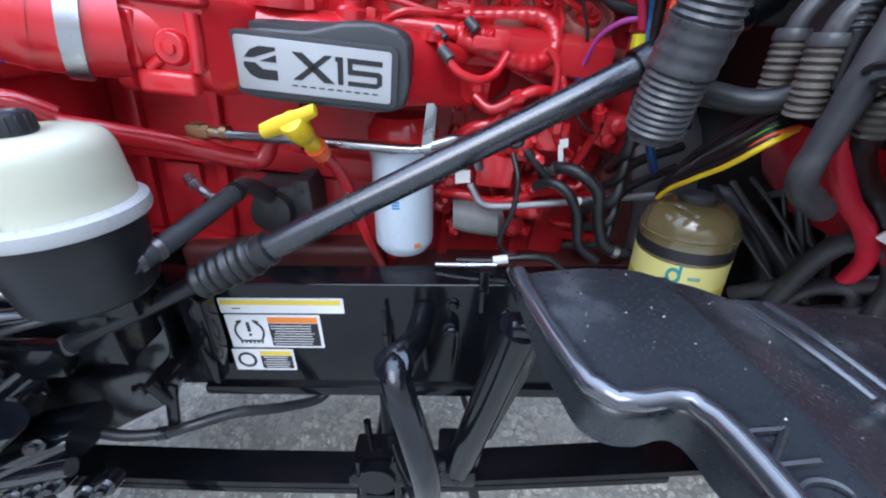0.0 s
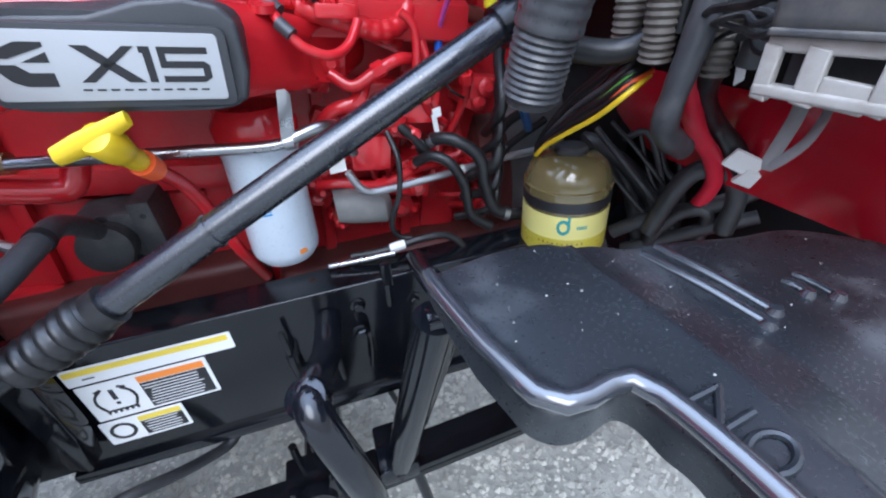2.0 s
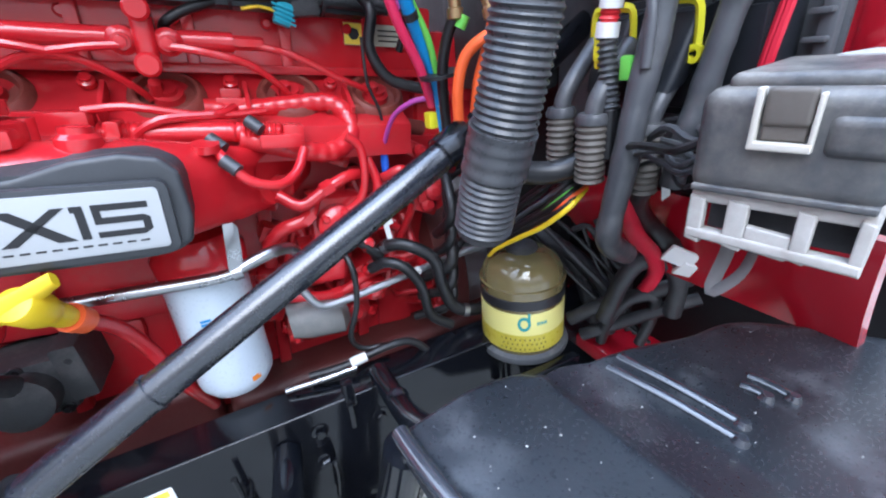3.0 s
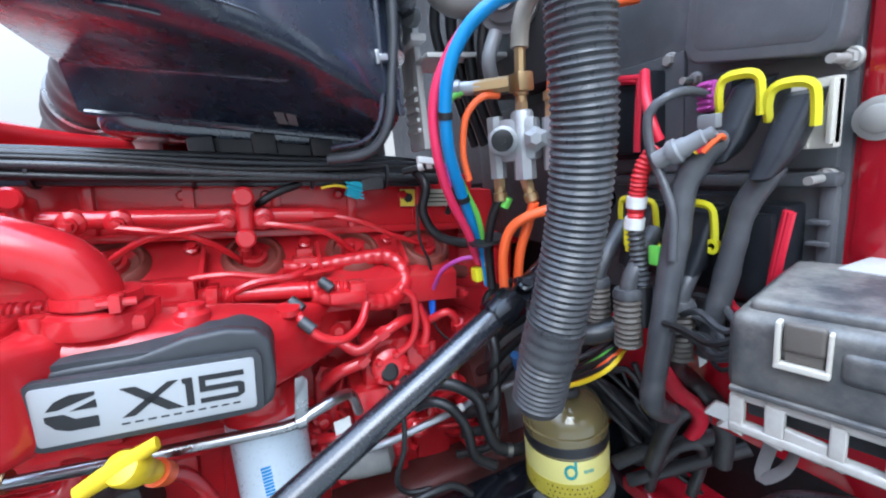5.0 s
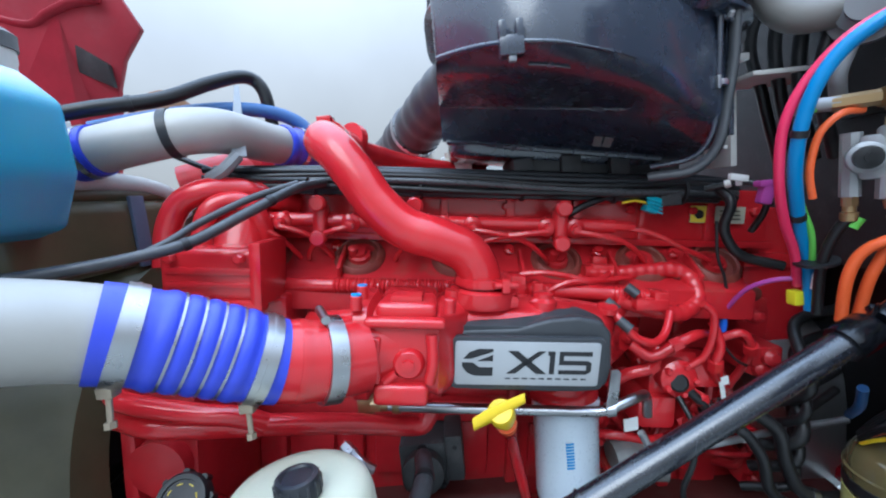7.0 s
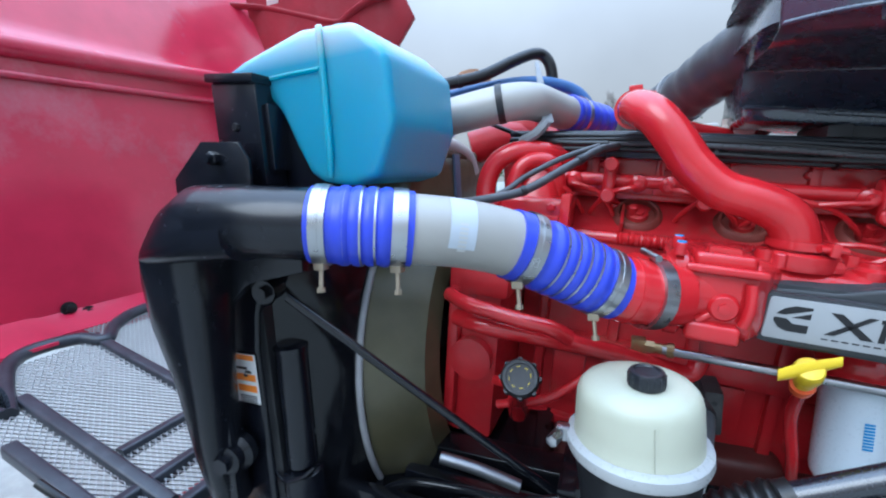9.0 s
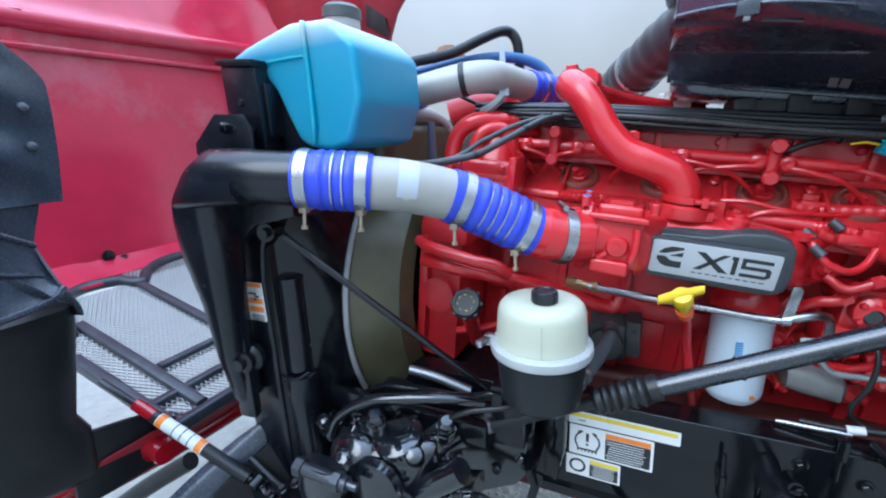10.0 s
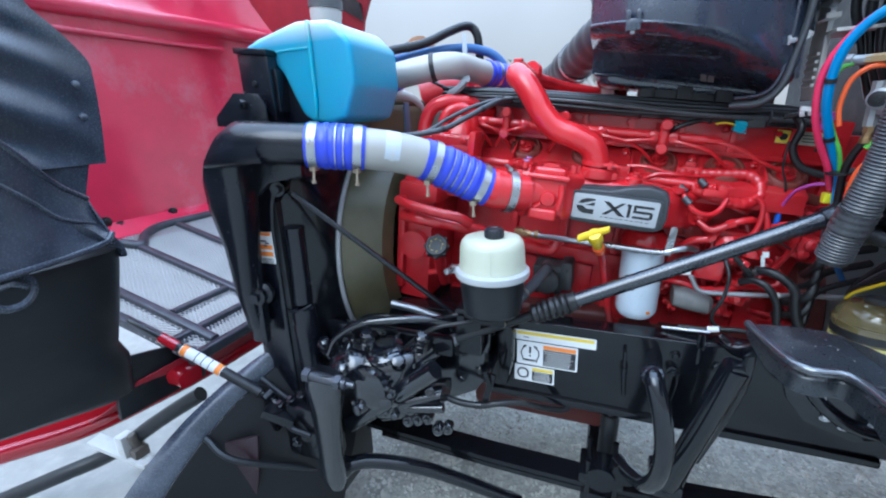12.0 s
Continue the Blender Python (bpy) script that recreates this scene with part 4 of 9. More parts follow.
for a in (k * 0.393 for k in range(16)):
    part("grip_rib", box((CX.x + 0.028 * math.cos(a) - 0.0015, CX.y + 0.028 * math.sin(a) - 0.0015, 1.444), (CX.x + 0.028 * math.cos(a) + 0.0015, CX.y + 0.028 * math.sin(a) + 0.0015, 1.465), 0.0006, 1), PLASTIC, rcap)
part("clamp_bolt", join(box((RC.x - 0.135, RC.y - 0.02, 1.310), (RC.x - 0.105, RC.y + 0.0, 1.338), 0.004), lathe([(0.011, 0), (0.011, 0.028), (0.007, 0.03)], (RC.x - 0.130, RC.y - 0.022, 1.325), (-0.3, -1, 0), 6)), STEEL, res, "steel clamp bolt")
part("foot", join(box((-0.70, RC.y + 0.04, 0.98), (-0.605, RC.y + 0.21, 1.16), 0.012), box((-0.66, RC.y + 0.01, 1.12), (RC.x + 0.04, RC.y + 0.09, 1.195), 0.01)), BLACK, res)

# ---- oil filter, its head pipe and clip ----
FC = V(-0.104, 0.95, 0)
filt = thing("oil_filter", (FC.x, FC.y, 1.05), "white spin-on oil filter canister with faint blue print", "oil filter")
part("canister", lathe([(0.03, 0), (0.058, 0.004), (0.070, 0.022), (0.072, 0.035), (0.072, 0.245), (0.075, 0.25), (0.075, 0.262), (0.06, 0.268)], (FC.x, FC.y, 1.055), (0.03, 0, 1), 48), FILTER_WHITE, filt)
part("head", lathe([(0.078, 0), (0.080, 0.04), (0.06, 0.07)], (FC.x + 0.008, FC.y + 0.02, 1.312), (0.03, 0, 1), 32), RED, filt, "red filter head")
for k in range(9):
    part("print", sheet(lambda a, b, k=k: V(FC.x - 0.006 + 0.0727 * math.sin(-0.12 + 0.24 * a), FC.y - 0.0727 * math.cos(-0.12 + 0.24 * a), 1.19 + 0.007 * k + 0.0045 * b), 3, 1), BLUE_HOSE, filt)
part("stamp", sheet(lambda a, b: V(FC.x + 0.0727 * math.sin(0.45 + 0.25 * a), FC.y - 0.0727 * math.cos(0.45 + 0.25 * a), 1.085 + 0.012 * b), 3, 1), ORANGE_INK, filt)
spipe = thing("coolant_tube", (-0.3, 0.88, 1.33), "bright steel tube with brass fitting along the engine", "metal tube")
part("tube", tube([(-0.49, 0.905, 1.355), (-0.36, 0.885, 1.350), (-0.2, 0.865, 1.342), (-0.06, 0.848, 1.335), (-0.02, 0.845, 1.345), (0.03, 0.86, 1.352), (0.065, 0.90, 1.33), (0.08, 0.93, 1.27)], 0.0105, 14), STEEL, spipe)
part("fitting", join(lathe([(0.016, 0), (0.016, 0.022)], (-0.53, 0.915, 1.357), (1, -0.1, -0.05), 6), lathe([(0.013, 0.022), (0.013, 0.05), (0.018, 0.05), (0.018, 0.066)], (-0.53, 0.915, 1.357), (1, -0.1, -0.05), 12), box((-0.56, 0.905, 1.335), (-0.525, 0.94, 1.375), 0.006)), BRASS, spipe, "brass fitting")
part("clip", join(prism([(-0.011, 0), (0.013, 0), (0.024, 0.082), (0.018, 0.092), (0.004, 0.092)], (-0.035, 0.842, 1.335), (1, 0.1, 0), (0, -0.05, 1), 0.004, 0.001), ring((-0.032, 0.846, 1.338), (1, -0.05, 0.1), 0.0125, 0.016)), STEEL, spipe, "galvanised tube clip")
solo("filter_tag", plate((0.042, 0.93, 1.25), (1, 0.2, 0), (0, 0, 1), 0.035, 0.03, 0.002), TAG, "small white label with dark print by the filter", "label")

# ---- dipstick ----
dip = thing("dipstick", (-0.26, 0.86, 1.25), "yellow plastic dipstick handle in a red tube", "dipstick")
D0, D1 = V(-0.262, 0.745, 1.410), V(-0.232, 0.885, 1.280)
dd = (D0 - D1).normalized()
part("stopper", lathe([(0.014, 0.0), (0.017, 0.012), (0.017, 0.035), (0.020, 0.038), (0.024, 0.055), (0.024, 0.085), (0.021, 0.092), (0.010, 0.094)], D0 - dd * 0.085, dd, 24), YELLOW, dip)
part("handle", loft([(D0 + V(-0.050, -0.012, -0.012), dd * 0.009, V(0, 0.2, 1) * 0.010, 3), (D0 + V(-0.02, -0.004, -0.003), dd * 0.013, V(0, 0.2, 1) * 0.012, 3), (D0 + V(0.012, 0, 0.008), dd * 0.011, V(0, 0.2, 1) * 0.011, 3), (D0 + V(0.045, 0.0, 0.022), dd * 0.008, V(0, 0.2, 1) * 0.008, 3)], 16), YELLOW, dip)
part("seal", lathe([(0.021, 0), (0.021, 0.012)], D0 - dd * 0.098, dd, 20), ORANGE, dip, "orange seal")
part("collar", lathe([(0.019, 0), (0.020, 0.02)], D0 - dd * 0.118, dd, 20), ORANGE, dip, "orange collar")
part("guide_tube", tube([D0 - dd * 0.115, D1, D1 + V(0.01, 0.05, -0.08), D1 + V(0.03, 0.08, -0.2), D1 + V(0.05, 0.14, -0.32)], 0.013, 14), RED, dip)

# ---- fuel water separator ----
SC = V(0.500, 0.785, 0)
sepa = thing("fuel_separator", (SC.x, SC.y, 1.0), "fuel filter with smoky clear bowl and yellow label", "fuel filter")


def glass_mat():
    m = mat("smoky amber bowl", (0.20, 0.16, 0.07), 0.08, vary=0.1, bump=0.02, coat=0.6)
    m.node_tree.nodes["Principled BSDF"].inputs["Transmission Weight"].default_value = 0.35
    return m


BOWL = glass_mat()
FUEL_YELLOW = mat("fuel yellow film", (0.50, 0.42, 0.05), 0.3, vary=0.15, dirt_sheen=0.3, dirt_sheen_col=(0.15, 0.12, 0.03), bump=0.02)
LABEL_YELLOW = mat("pale yellow label", (0.66, 0.60, 0.20), 0.4, vary=0.05, dirt_sheen=0.1, bump=0.02)
part("bowl", lathe([(0.088, 0), (0.090, 0.02), (0.090, 0.150), (0.086, 0.178), (0.074, 0.200), (0.052, 0.214), (0.02, 0.218)], (SC.x, SC.y, 1.035), (0, 0, 1), 48), BOWL, sepa)
part("bowl_label", lathe([(0.0903, 0), (0.0912, 0), (0.0912, 0.095), (0.0903, 0.095)], (SC.x, SC.y, 1.05), (0, 0, 1), 64), LABEL_YELLOW, sepa, "pale yellow label with green emblem")
part("band", lathe([(0.0903, 0), (0.0916, 0.001), (0.0916, 0.022), (0.0903, 0.023)], (SC.x, SC.y, 1.152), (0, 0, 1), 48), INK, sepa, "black fuel band")
part("top_nut", join(lathe([(0.034, 0), (0.034, 0.014), (0.028, 0.02), (0.012, 0.022)], (SC.x, SC.y, 1.244), (0, 0, 1), 10), lathe([(0.05, -0.006), (0.046, 0.006)], (SC.x, SC.y, 1.243), (0, 0, 1), 24)), MATT, sepa, "dark ribbed top nut")
part("flange", lathe([(0.086, 0), (0.100, 0.003), (0.102, 0.010), (0.100, 0.017), (0.090, 0.020)], (SC.x, SC.y, 1.020), (0, 0, 1), 48), PANEL_GREY, sepa, "dusty grey base flange")
part("base", join(lathe([(0.06, 0), (0.082, 0.02), (0.086, 0.067)], (SC.x, SC.y, 0.955), (0, 0, 1), 40), box((0.40, 0.80, 0.93), (0.6, 0.9, 1.02), 0.01), *[lathe([(0.012, 0), (0.012, 0.10)], (SC.x + 0.075 * math.cos(a), SC.y + 0.075 * math.sin(a), 0.92), (0, 0, 1), 12) for a in (3.6, 4.3, 5.0, 5.7)]), BLACK, sepa)
part("bowl_ring", lathe([(0.0895, 0), (0.0925, 0.002), (0.0925, 0.006), (0.0895, 0.008)], (SC.x, SC.y, 1.188), (0, 0, 1), 48), BOWL, sepa)
part("lower_label", lathe([(0.0914, 0), (0.0917, 0), (0.0917, 0.042), (0.0914, 0.042)], (SC.x, SC.y, 1.0505), (0, 0, 1), 64), FUEL_YELLOW, sepa, "deeper yellow lower label")
ea = math.atan2(-0.62, -0.45)


def on_bowl(a, z, up=0.0):
    return V(SC.x + (0.0914 + up) * math.cos(ea + a), SC.y + (0.0914 + up) * math.sin(ea + a), z)


part("emblem", sheet(lambda a, b: on_bowl(-0.10 + 0.30 * (0.5 + (0.28 + 0.22 * b) * math.cos(6.283 * a)), 1.122 + 0.036 * ((0.28 + 0.22 * b) * math.sin(6.283 * a)), 0.0004), 20, 1), GREEN_DK, sepa)
part("emblem_bar", sheet(lambda a, b: on_bowl(0.13 + 0.06 * a, 1.122 + 0.026 * b, 0.0004), 2, 2), GREEN_DK, sepa)
for k in range(5):
    part("print", sheet(lambda a, b, k=k: on_bowl(0.34 + 0.05 * k + 0.035 * a, 1.117 + 0.008 * b, 0.0004), 2, 1), GREEN_DK, sepa)
rnd = random.Random(8)
for k in range(30):
    aa, zz = -0.5 + 0.11 * (k % 10) + 0.05 * (k // 10 % 2), 1.056 + 0.012 * (k // 10)
    part("print", sheet(lambda a, b: on_bowl(aa + 0.03 * a, zz + 0.004 * b, 0.0006), 1, 1), INK, sepa)

# ---- big corrugated loom ----
corr = lambda s, L: 0.0340 + 0.0014 * math.sin(s * 2 * math.pi / 0.0078)
bigl = thing("corrugated_loom", (0.29, 0.5, 1.45), "thick grey-black corrugated cable loom hanging beside the cab", "cable loom")
part("loom", tube([(0.268, 0.538, 1.443), (0.273, 0.524, 1.50), (0.284, 0.502, 1.585), (0.296, 0.484, 1.68), (0.296, 0.466, 1.78), (0.289, 0.457, 1.88), (0.289, 0.455, 2.0), (0.305, 0.47, 2.15), (0.34, 0.5, 2.3)], corr, 28, 0.0012), LOOM, bigl)
part("sleeve", tube([(0.2745, 0.520, 1.512), (0.279, 0.512, 1.545), (0.281, 0.507, 1.562)], lambda s, L: 0.0368 + 0.0006 * math.sin(s * 400), 28, 0.003), LOOM, bigl, "smooth joint sleeve")
part("core", tube([(0.268, 0.540, 1.432), (0.270, 0.532, 1.47)], 0.029, 20), MATT, bigl, "dark taped wires at the open end")

# ---- air cleaner ----
SHELL = mat("black housing plastic", (0.020, 0.027, 0.045), 0.26, coat=0.75, spec=0.8, vary=0.15, dirt_sheen=0.15, dirt_sheen_col=(0.06, 0.062, 0.075), grain=10, bump=0.012)
air = thing("air_cleaner", (0, 1.1, 1.83), "large glossy black plastic air cleaner housing above the engine", "air cleaner")


RT = Matrix.Translation((0, 0, 1.9)) @ Matrix.Rotation(radians(9), 4, "Y") @ Matrix.Translation((0, 0, -1.9))


def bowl_sec(z, front, half, e):
    """One level of the lower shell, from its front face to the back."""
    return ((-0.025, (front + 1.5) / 2, z), (half, 0, 0), (0, (1.5 - front) / 2, 0), e)


lower = loft([bowl_sec(1.846, 1.135, 0.262, 8), bowl_sec(1.852, 1.118, 0.272, 8), bowl_sec(1.866, 1.112, 0.278, 8), bowl_sec(1.90, 1.115, 0.280, 7), bowl_sec(1.95, 1.115, 0.286, 6.5), bowl_sec(2.04, 1.115, 0.296, 6)], 88)
part("lower_shell", move(lower, RT), SHELL, air)
upper = loft([((-0.03, 1.19, 2.026), (0.314, 0, 0), (0, 0.31, 0), 5), ((-0.03, 1.18, 2.10), (0.305, 0, 0), (0, 0.31, 0), 4.5), ((-0.03, 1.17, 2.3), (0.29, 0, 0), (0, 0.31, 0), 4.5), ((-0.03, 1.17, 2.42), (0.275, 0, 0), (0, 0.30, 0), 4)], 80)
part("upper_shell", move(upper, RT), SHELL, air)

def arch_z(x):
    """The lower border of the front bulge, which sinks to the cab side."""
    return 2.022 - 0.16 * (x + 0.2) - 0.9 * max(0.0, x + 0.02) ** 2


def nose_y(x):
    """How far the front bulge stands out, in plan."""
    d = x + 0.13
    return 0.725 + (0.113 * (-d / 0.179) ** 2.2 if d < 0 else 0.135 * (d / 0.33) ** 1.3)


def bulge_at(u, v):
    """The front shell: from its foot up to a crease, forward to the seam lip, then up."""
    x = -0.318 + 0.555 * u
    zb, top = arch_z(x), nose_y(x)
    yf, zf = 1.090 - 0.14 * x, 1.873 - 0.19 * x
    yc, zc = max(0.927 - 0.541 * x, top + 0.07), 1.941 - 0.224 * x - 0.25 * max(0.0, x - 0.05)
    if v < 0.2:
        w = v / 0.2
        return V(x, yf + (yc - yf) * w, zf + (zc - zf) * w)
    if v < 0.4:
        w = (v - 0.2) / 0.2
        drop = min(0.028, 0.6 * max(0.0, zb - zc))
        return V(x, yc + (top - yc) * w, zc + (zb - zc - drop) * w + drop * w ** 10)
    w = (v - 0.4) / 0.6
    return V(x, top - 0.006 * math.sin(w * 3) + 0.12 * w ** 1.6, zb + (2.46 - zb) * w)


part("front_bulge", sheet(bulge_at, 80, 80, 0.004, (0, -1, 0)), SHELL, air)
LIP = [-0.312 + 0.012 * k for k in range(28)]
part("seam_lip", tube([V(x, nose_y(x) - 0.002, arch_z(x) + 0.003) for x in LIP], lambda s, L: 0.0065 * (1 - 0.85 * s / L), 10), SHELL, air)
for k in range(5):
    part("louvre", move(loft([((-0.035, 1.125, 2.105 + 0.042 * k), (0.290, 0, 0), (0, 0.29, 0), 4), ((-0.04, 1.125, 2.118 + 0.042 * k), (0.335 - 0.003 * k, 0, 0), (0, 0.30, 0), 4), ((-0.04, 1.125, 2.126 + 0.042 * k), (0.332 - 0.003 * k, 0, 0), (0, 0.30, 0), 4), ((-0.035, 1.125, 2.138 + 0.042 * k), (0.290, 0, 0), (0, 0.29, 0), 4)], 48), RT), SHELL, air)
part("latch", join(box((-0.219, 0.716, 2.000), (-0.181, 0.742, 2.030), 0.004), box((-0.219, 0.716, 2.024), (-0.207, 0.736, 2.052), 0.003), box((-0.193, 0.716, 2.024), (-0.181, 0.736, 2.052), 0.003)), SHELL, air)
part("latch_tip", box((-0.206, 0.720, 1.991), (-0.194, 0.730, 2.001), 0.002), DARK_STEEL, air, "bright latch pin")
part("moulding_line", tube([bulge_at(0.02 + 0.64 * k / 8, 0.2) for k in range(9)], 0.0030, 6), SHELL, air)
part("moulding_line", tube([bulge_at(0.27 + 0.12 * k / 4, 0.375) - V(0, 0, 0.002) for k in range(5)], 0.0022, 6), SHELL, air)
part("foot_rim", tube([bulge_at(0.02 + 0.9 * k / 8, 0.0) for k in range(9)], 0.0075, 8), SHELL, air)
part("end_frame", tube([(0.212, 0.868, 2.30), (0.209, 0.866, 2.05), (0.204, 0.868, 1.93), (0.196, 0.876, 1.862), (0.170, 0.898, 1.824), (0.11, 0.94, 1.815)], 0.0052, 10), SHELL, air)
# outer bead is greyer than the shell: sky highlight put into its colour
part("end_frame", tube([(0.242, 0.872, 2.30), (0.238, 0.868, 2.04), (0.222, 0.868, 1.923), (0.204, 0.870, 1.842), (0.166, 0.890, 1.800), (0.10, 0.93, 1.795)], 0.0115, 14, flat=0.8), GREY_RUBBER, air, "grey end bead with sky highlight in its colour")
part("cover_edge", tube([(0.02, 0.862, 2.15), (0.12, 0.864, 2.114), (0.235, 0.868, 2.066)], 0.006, 10), SHELL, air)
for k in range(7):
    part("stud", lathe([(0.006, 0), (0.006, 0.008), (0.003, 0.011)], (0.075 + 0.025 * k, 0.862, 2.134 - 0.0105 * k), (0, -0.6, 0.8), 10), CAST_GREY, air, "pale cover stud")
part("end_rib", box((0.232, 0.88, 1.86), (0.244, 0.90, 2.3), 0.003), SHELL, air)
part("latch_pin", join(box((0.196, 0.852, 1.950), (0.216, 0.880, 1.962), 0.003), box((0.193, 0.849, 1.944), (0.200, 0.866, 1.968), 0.002)), STEEL, air, "bright clip on the end frame")
for u in (0.634, 0.672):
    q = bulge_at(u, 0.067)
    up = bulge_at(u, 0.10) - q
    right = bulge_at(u + 0.02, 0.067) - q
    part("filter_label", plate(q + right.cross(up).normalized() * 0.003, right, up, 0.018, 0.044, 0.001), DUST_GREY, air, "small faded grey label")
part("base", move(box((-0.10, 1.12, 1.795), (0.22, 1.36, 1.86), 0.01), RT), SATIN, air)
for k in range(4):
    part("foot", box((-0.15 + 0.12 * k, 1.1, 1.78), (-0.10 + 0.12 * k, 1.3, 1.87), 0.008), MATT, air)
DUCT = mat("greyed rubber duct", (0.045, 0.047, 0.052), 0.42, vary=0.15, dirt_sheen=0.4, dirt_sheen_col=(0.16, 0.16, 0.16), bump=0.1)
duct = thing("air_duct", (-0.42, 1.3, 2.0), "black rubber intake duct with clamp behind the air cleaner", "air duct")
part("duct", tube([(-0.20, 1.20, 2.13), (-0.31, 1.36, 2.085), (-0.37, 1.47, 2.05), (-0.43, 1.58, 2.015), (-0.51, 1.76, 1.985), (-0.60, 1.95, 1.96), (-0.65, 2.1, 1.9)], lambda s, L: 0.088 - 0.010 * s / L + (0.006 if 0.42 < s / L < 0.50 else 0) + 0.002 * math.sin(s * 90), 28), DUCT, duct)
part("clamp", ring((-0.405, 1.535, 2.03), (-0.45, 0.85, -0.25), 0.090, 0.018), STEEL, duct, "steel band clamp")

# ---- radiator and charge cooler ----
rad = thing("radiator", (-1.35, 1.1, 0.75), "black radiator and charge air cooler package with side tank", "radiator")
part("core", box((-1.46, 0.46, 0.78), (-1.30, 1.95, 1.86), 0.01), SATIN, rad)
part("side_post", join(loft([((-1.400, 0.485, 0.70), (0.075, 0, 0), (0, 0.038, 0), 9), ((-1.392, 0.485, 1.44), (0.072, 0, 0), (0, 0.038, 0), 9), ((-1.375, 0.485, 1.53), (0.070, 0, 0), (0, 0.038, 0), 7), ((-1.34, 0.48, 1.62), (0.090, 0, 0), (0, 0.045, 0), 5), ((-1.31, 0.475, 1.70), (0.11, 0, 0), (0, 0.05, 0), 5)], 36), box((-1.326, 0.462, 0.72), (-1.314, 0.60, 1.50), 0.003), box((-1.38, 0.45, 1.62), (-1.16, 0.60, 1.72), 0.02)), COOLER, rad)
part("side_web", prism([(0, -0.62), (0.060, -0.62), (0.075, -0.18), (0.10, -0.09), (0.17, -0.03), (0.30, -0.005), (0.30, 0.06), (0, 0.06)], (-1.43, 0.405, 1.64), (1, 0.12, 0), (0, 0, 1), 0.03, 0.008), COOLER, rad)
part("drain_tube", join(tube([(-1.272, 0.50, 1.44), (-1.275, 0.498, 1.15)], 0.036, 24), lathe([(0.038, 0), (0.038, 0.010), (0.03, 0.014)], (-1.272, 0.50, 1.432), (0, 0, 1), 24)), COOLER, rad)
part("drain_cap", join(lathe([(0.046, -0.36), (0.048, 0), (0.040, 0.006)], (-1.278, 0.50, 1.13), (0, 0, 1), 24), tube([(-1.32, 0.46, 1.135), (-1.285, 0.448, 1.128), (-1.25, 0.458, 1.137), (-1.23, 0.485, 1.15)], 0.004, 8)), COOLER, rad)
tank_side = join(loft([((-1.15, 0.337, 1.739), (0, 0.02, 0.061), (0.01, 0.062, 0), 2.1), ((-1.22, 0.33, 1.742), (0, 0.02, 0.064), (0.02, 0.062, 0), 2.6), ((-1.29, 0.335, 1.740), (0.02, 0.02, 0.068), (0.0, 0.066, 0), 3.4), ((-1.352, 0.345, 1.725), (0.045, 0.01, 0.062), (0, 0.066, 0), 3.6),
                       ((-1.362, 0.352, 1.655), (0.080, 0, 0.03), (0, 0.064, 0), 3.4), ((-1.378, 0.358, 1.54), (0.076, 0, 0), (0, 0.058, 0), 3.2), ((-1.388, 0.372, 1.40), (0.052, 0, 0), (0, 0.050, 0), 3), ((-1.412, 0.392, 1.22), (0.038, 0, 0), (0, 0.045, 0), 3), ((-1.415, 0.41, 1.08), (0.032, 0, 0), (0, 0.040, 0), 3)], 36), tube([(-1.24, 0.326, 1.743), (-1.14, 0.338, 1.739), (-1.06, 0.359, 1.733), (-1.02, 0.376, 1.728)], 0.0605, 32))
part("side_tank", tank_side, COOLER, rad)
part("top_bracket", join(prism([(0, 0), (0.19, 0), (0.188, 0.07), (0.165, 0.105), (0.075, 0.105), (0.0, 0.03)], (-1.435, 0.410, 1.795), (1, 0.12, -0.08), (0.08, 0, 1), 0.010, 0.003), bolt((-1.318, 0.42, 1.858), (0.1, -1, 0), 0.014, 0.024), lathe([(0.010, 0.02), (0.010, 0.035)], (-1.318, 0.42, 1.858), (0.1, -1, 0), 10)), COOLER, rad)
part("upper_post", join(box((-1.357, 0.455, 1.80), (-1.237, 0.51, 2.012), 0.004), box((-1.237, 0.47, 1.83), (-1.225, 0.55, 1.96), 0.003)), COOLER, rad)
part("post_cap", box((-1.362, 0.445, 2.005), (-1.232, 0.52, 2.022), 0.003, 2, (0, 7, 0)), COOLER, rad)
part("tank_mount", box((-1.25, 0.515, 1.75), (-1.10, 0.62, 1.985), 0.02), COOLER, rad)
part("mounting_plate", box((-1.485, 0.522, 0.75), (-1.318, 0.545, 1.80), 0.01), COOLER, rad)
part("post_bolt", bolt((-1.30, 0.452, 1.92), (0, -1, 0), 0.009, 0.003, False), SATIN, rad)
part("mount_bush", join(lathe([(0.046, 0), (0.046, 0.02), (0.034, 0.03), (0.034, 0.05), (0.02, 0.055)], (-1.385, 0.425, 1.208), (0.2, -1, 0), 22), lathe([(0.02, 0.05), (0.02, 0.07)], (-1.385, 0.425, 1.208), (0.2, -1, 0), 6)), COOLER, rad)
part("stay_eye", join(lathe([(0.024, 0), (0.024, 0.045)], (-1.245, 0.45, 1.592), (0.3, -1, 0), 18), lathe([(0.014, 0.045), (0.014, 0.06)], (-1.245, 0.45, 1.592), (0.3, -1, 0), 6)), BLACK, rad)
part("stay_rod", tube([(-1.205, 0.442, 1.575), (-0.776, 0.640, 1.150), (-0.70, 0.675, 1.075)], 0.0095, 12, smooth=False), GLOSS, rad)
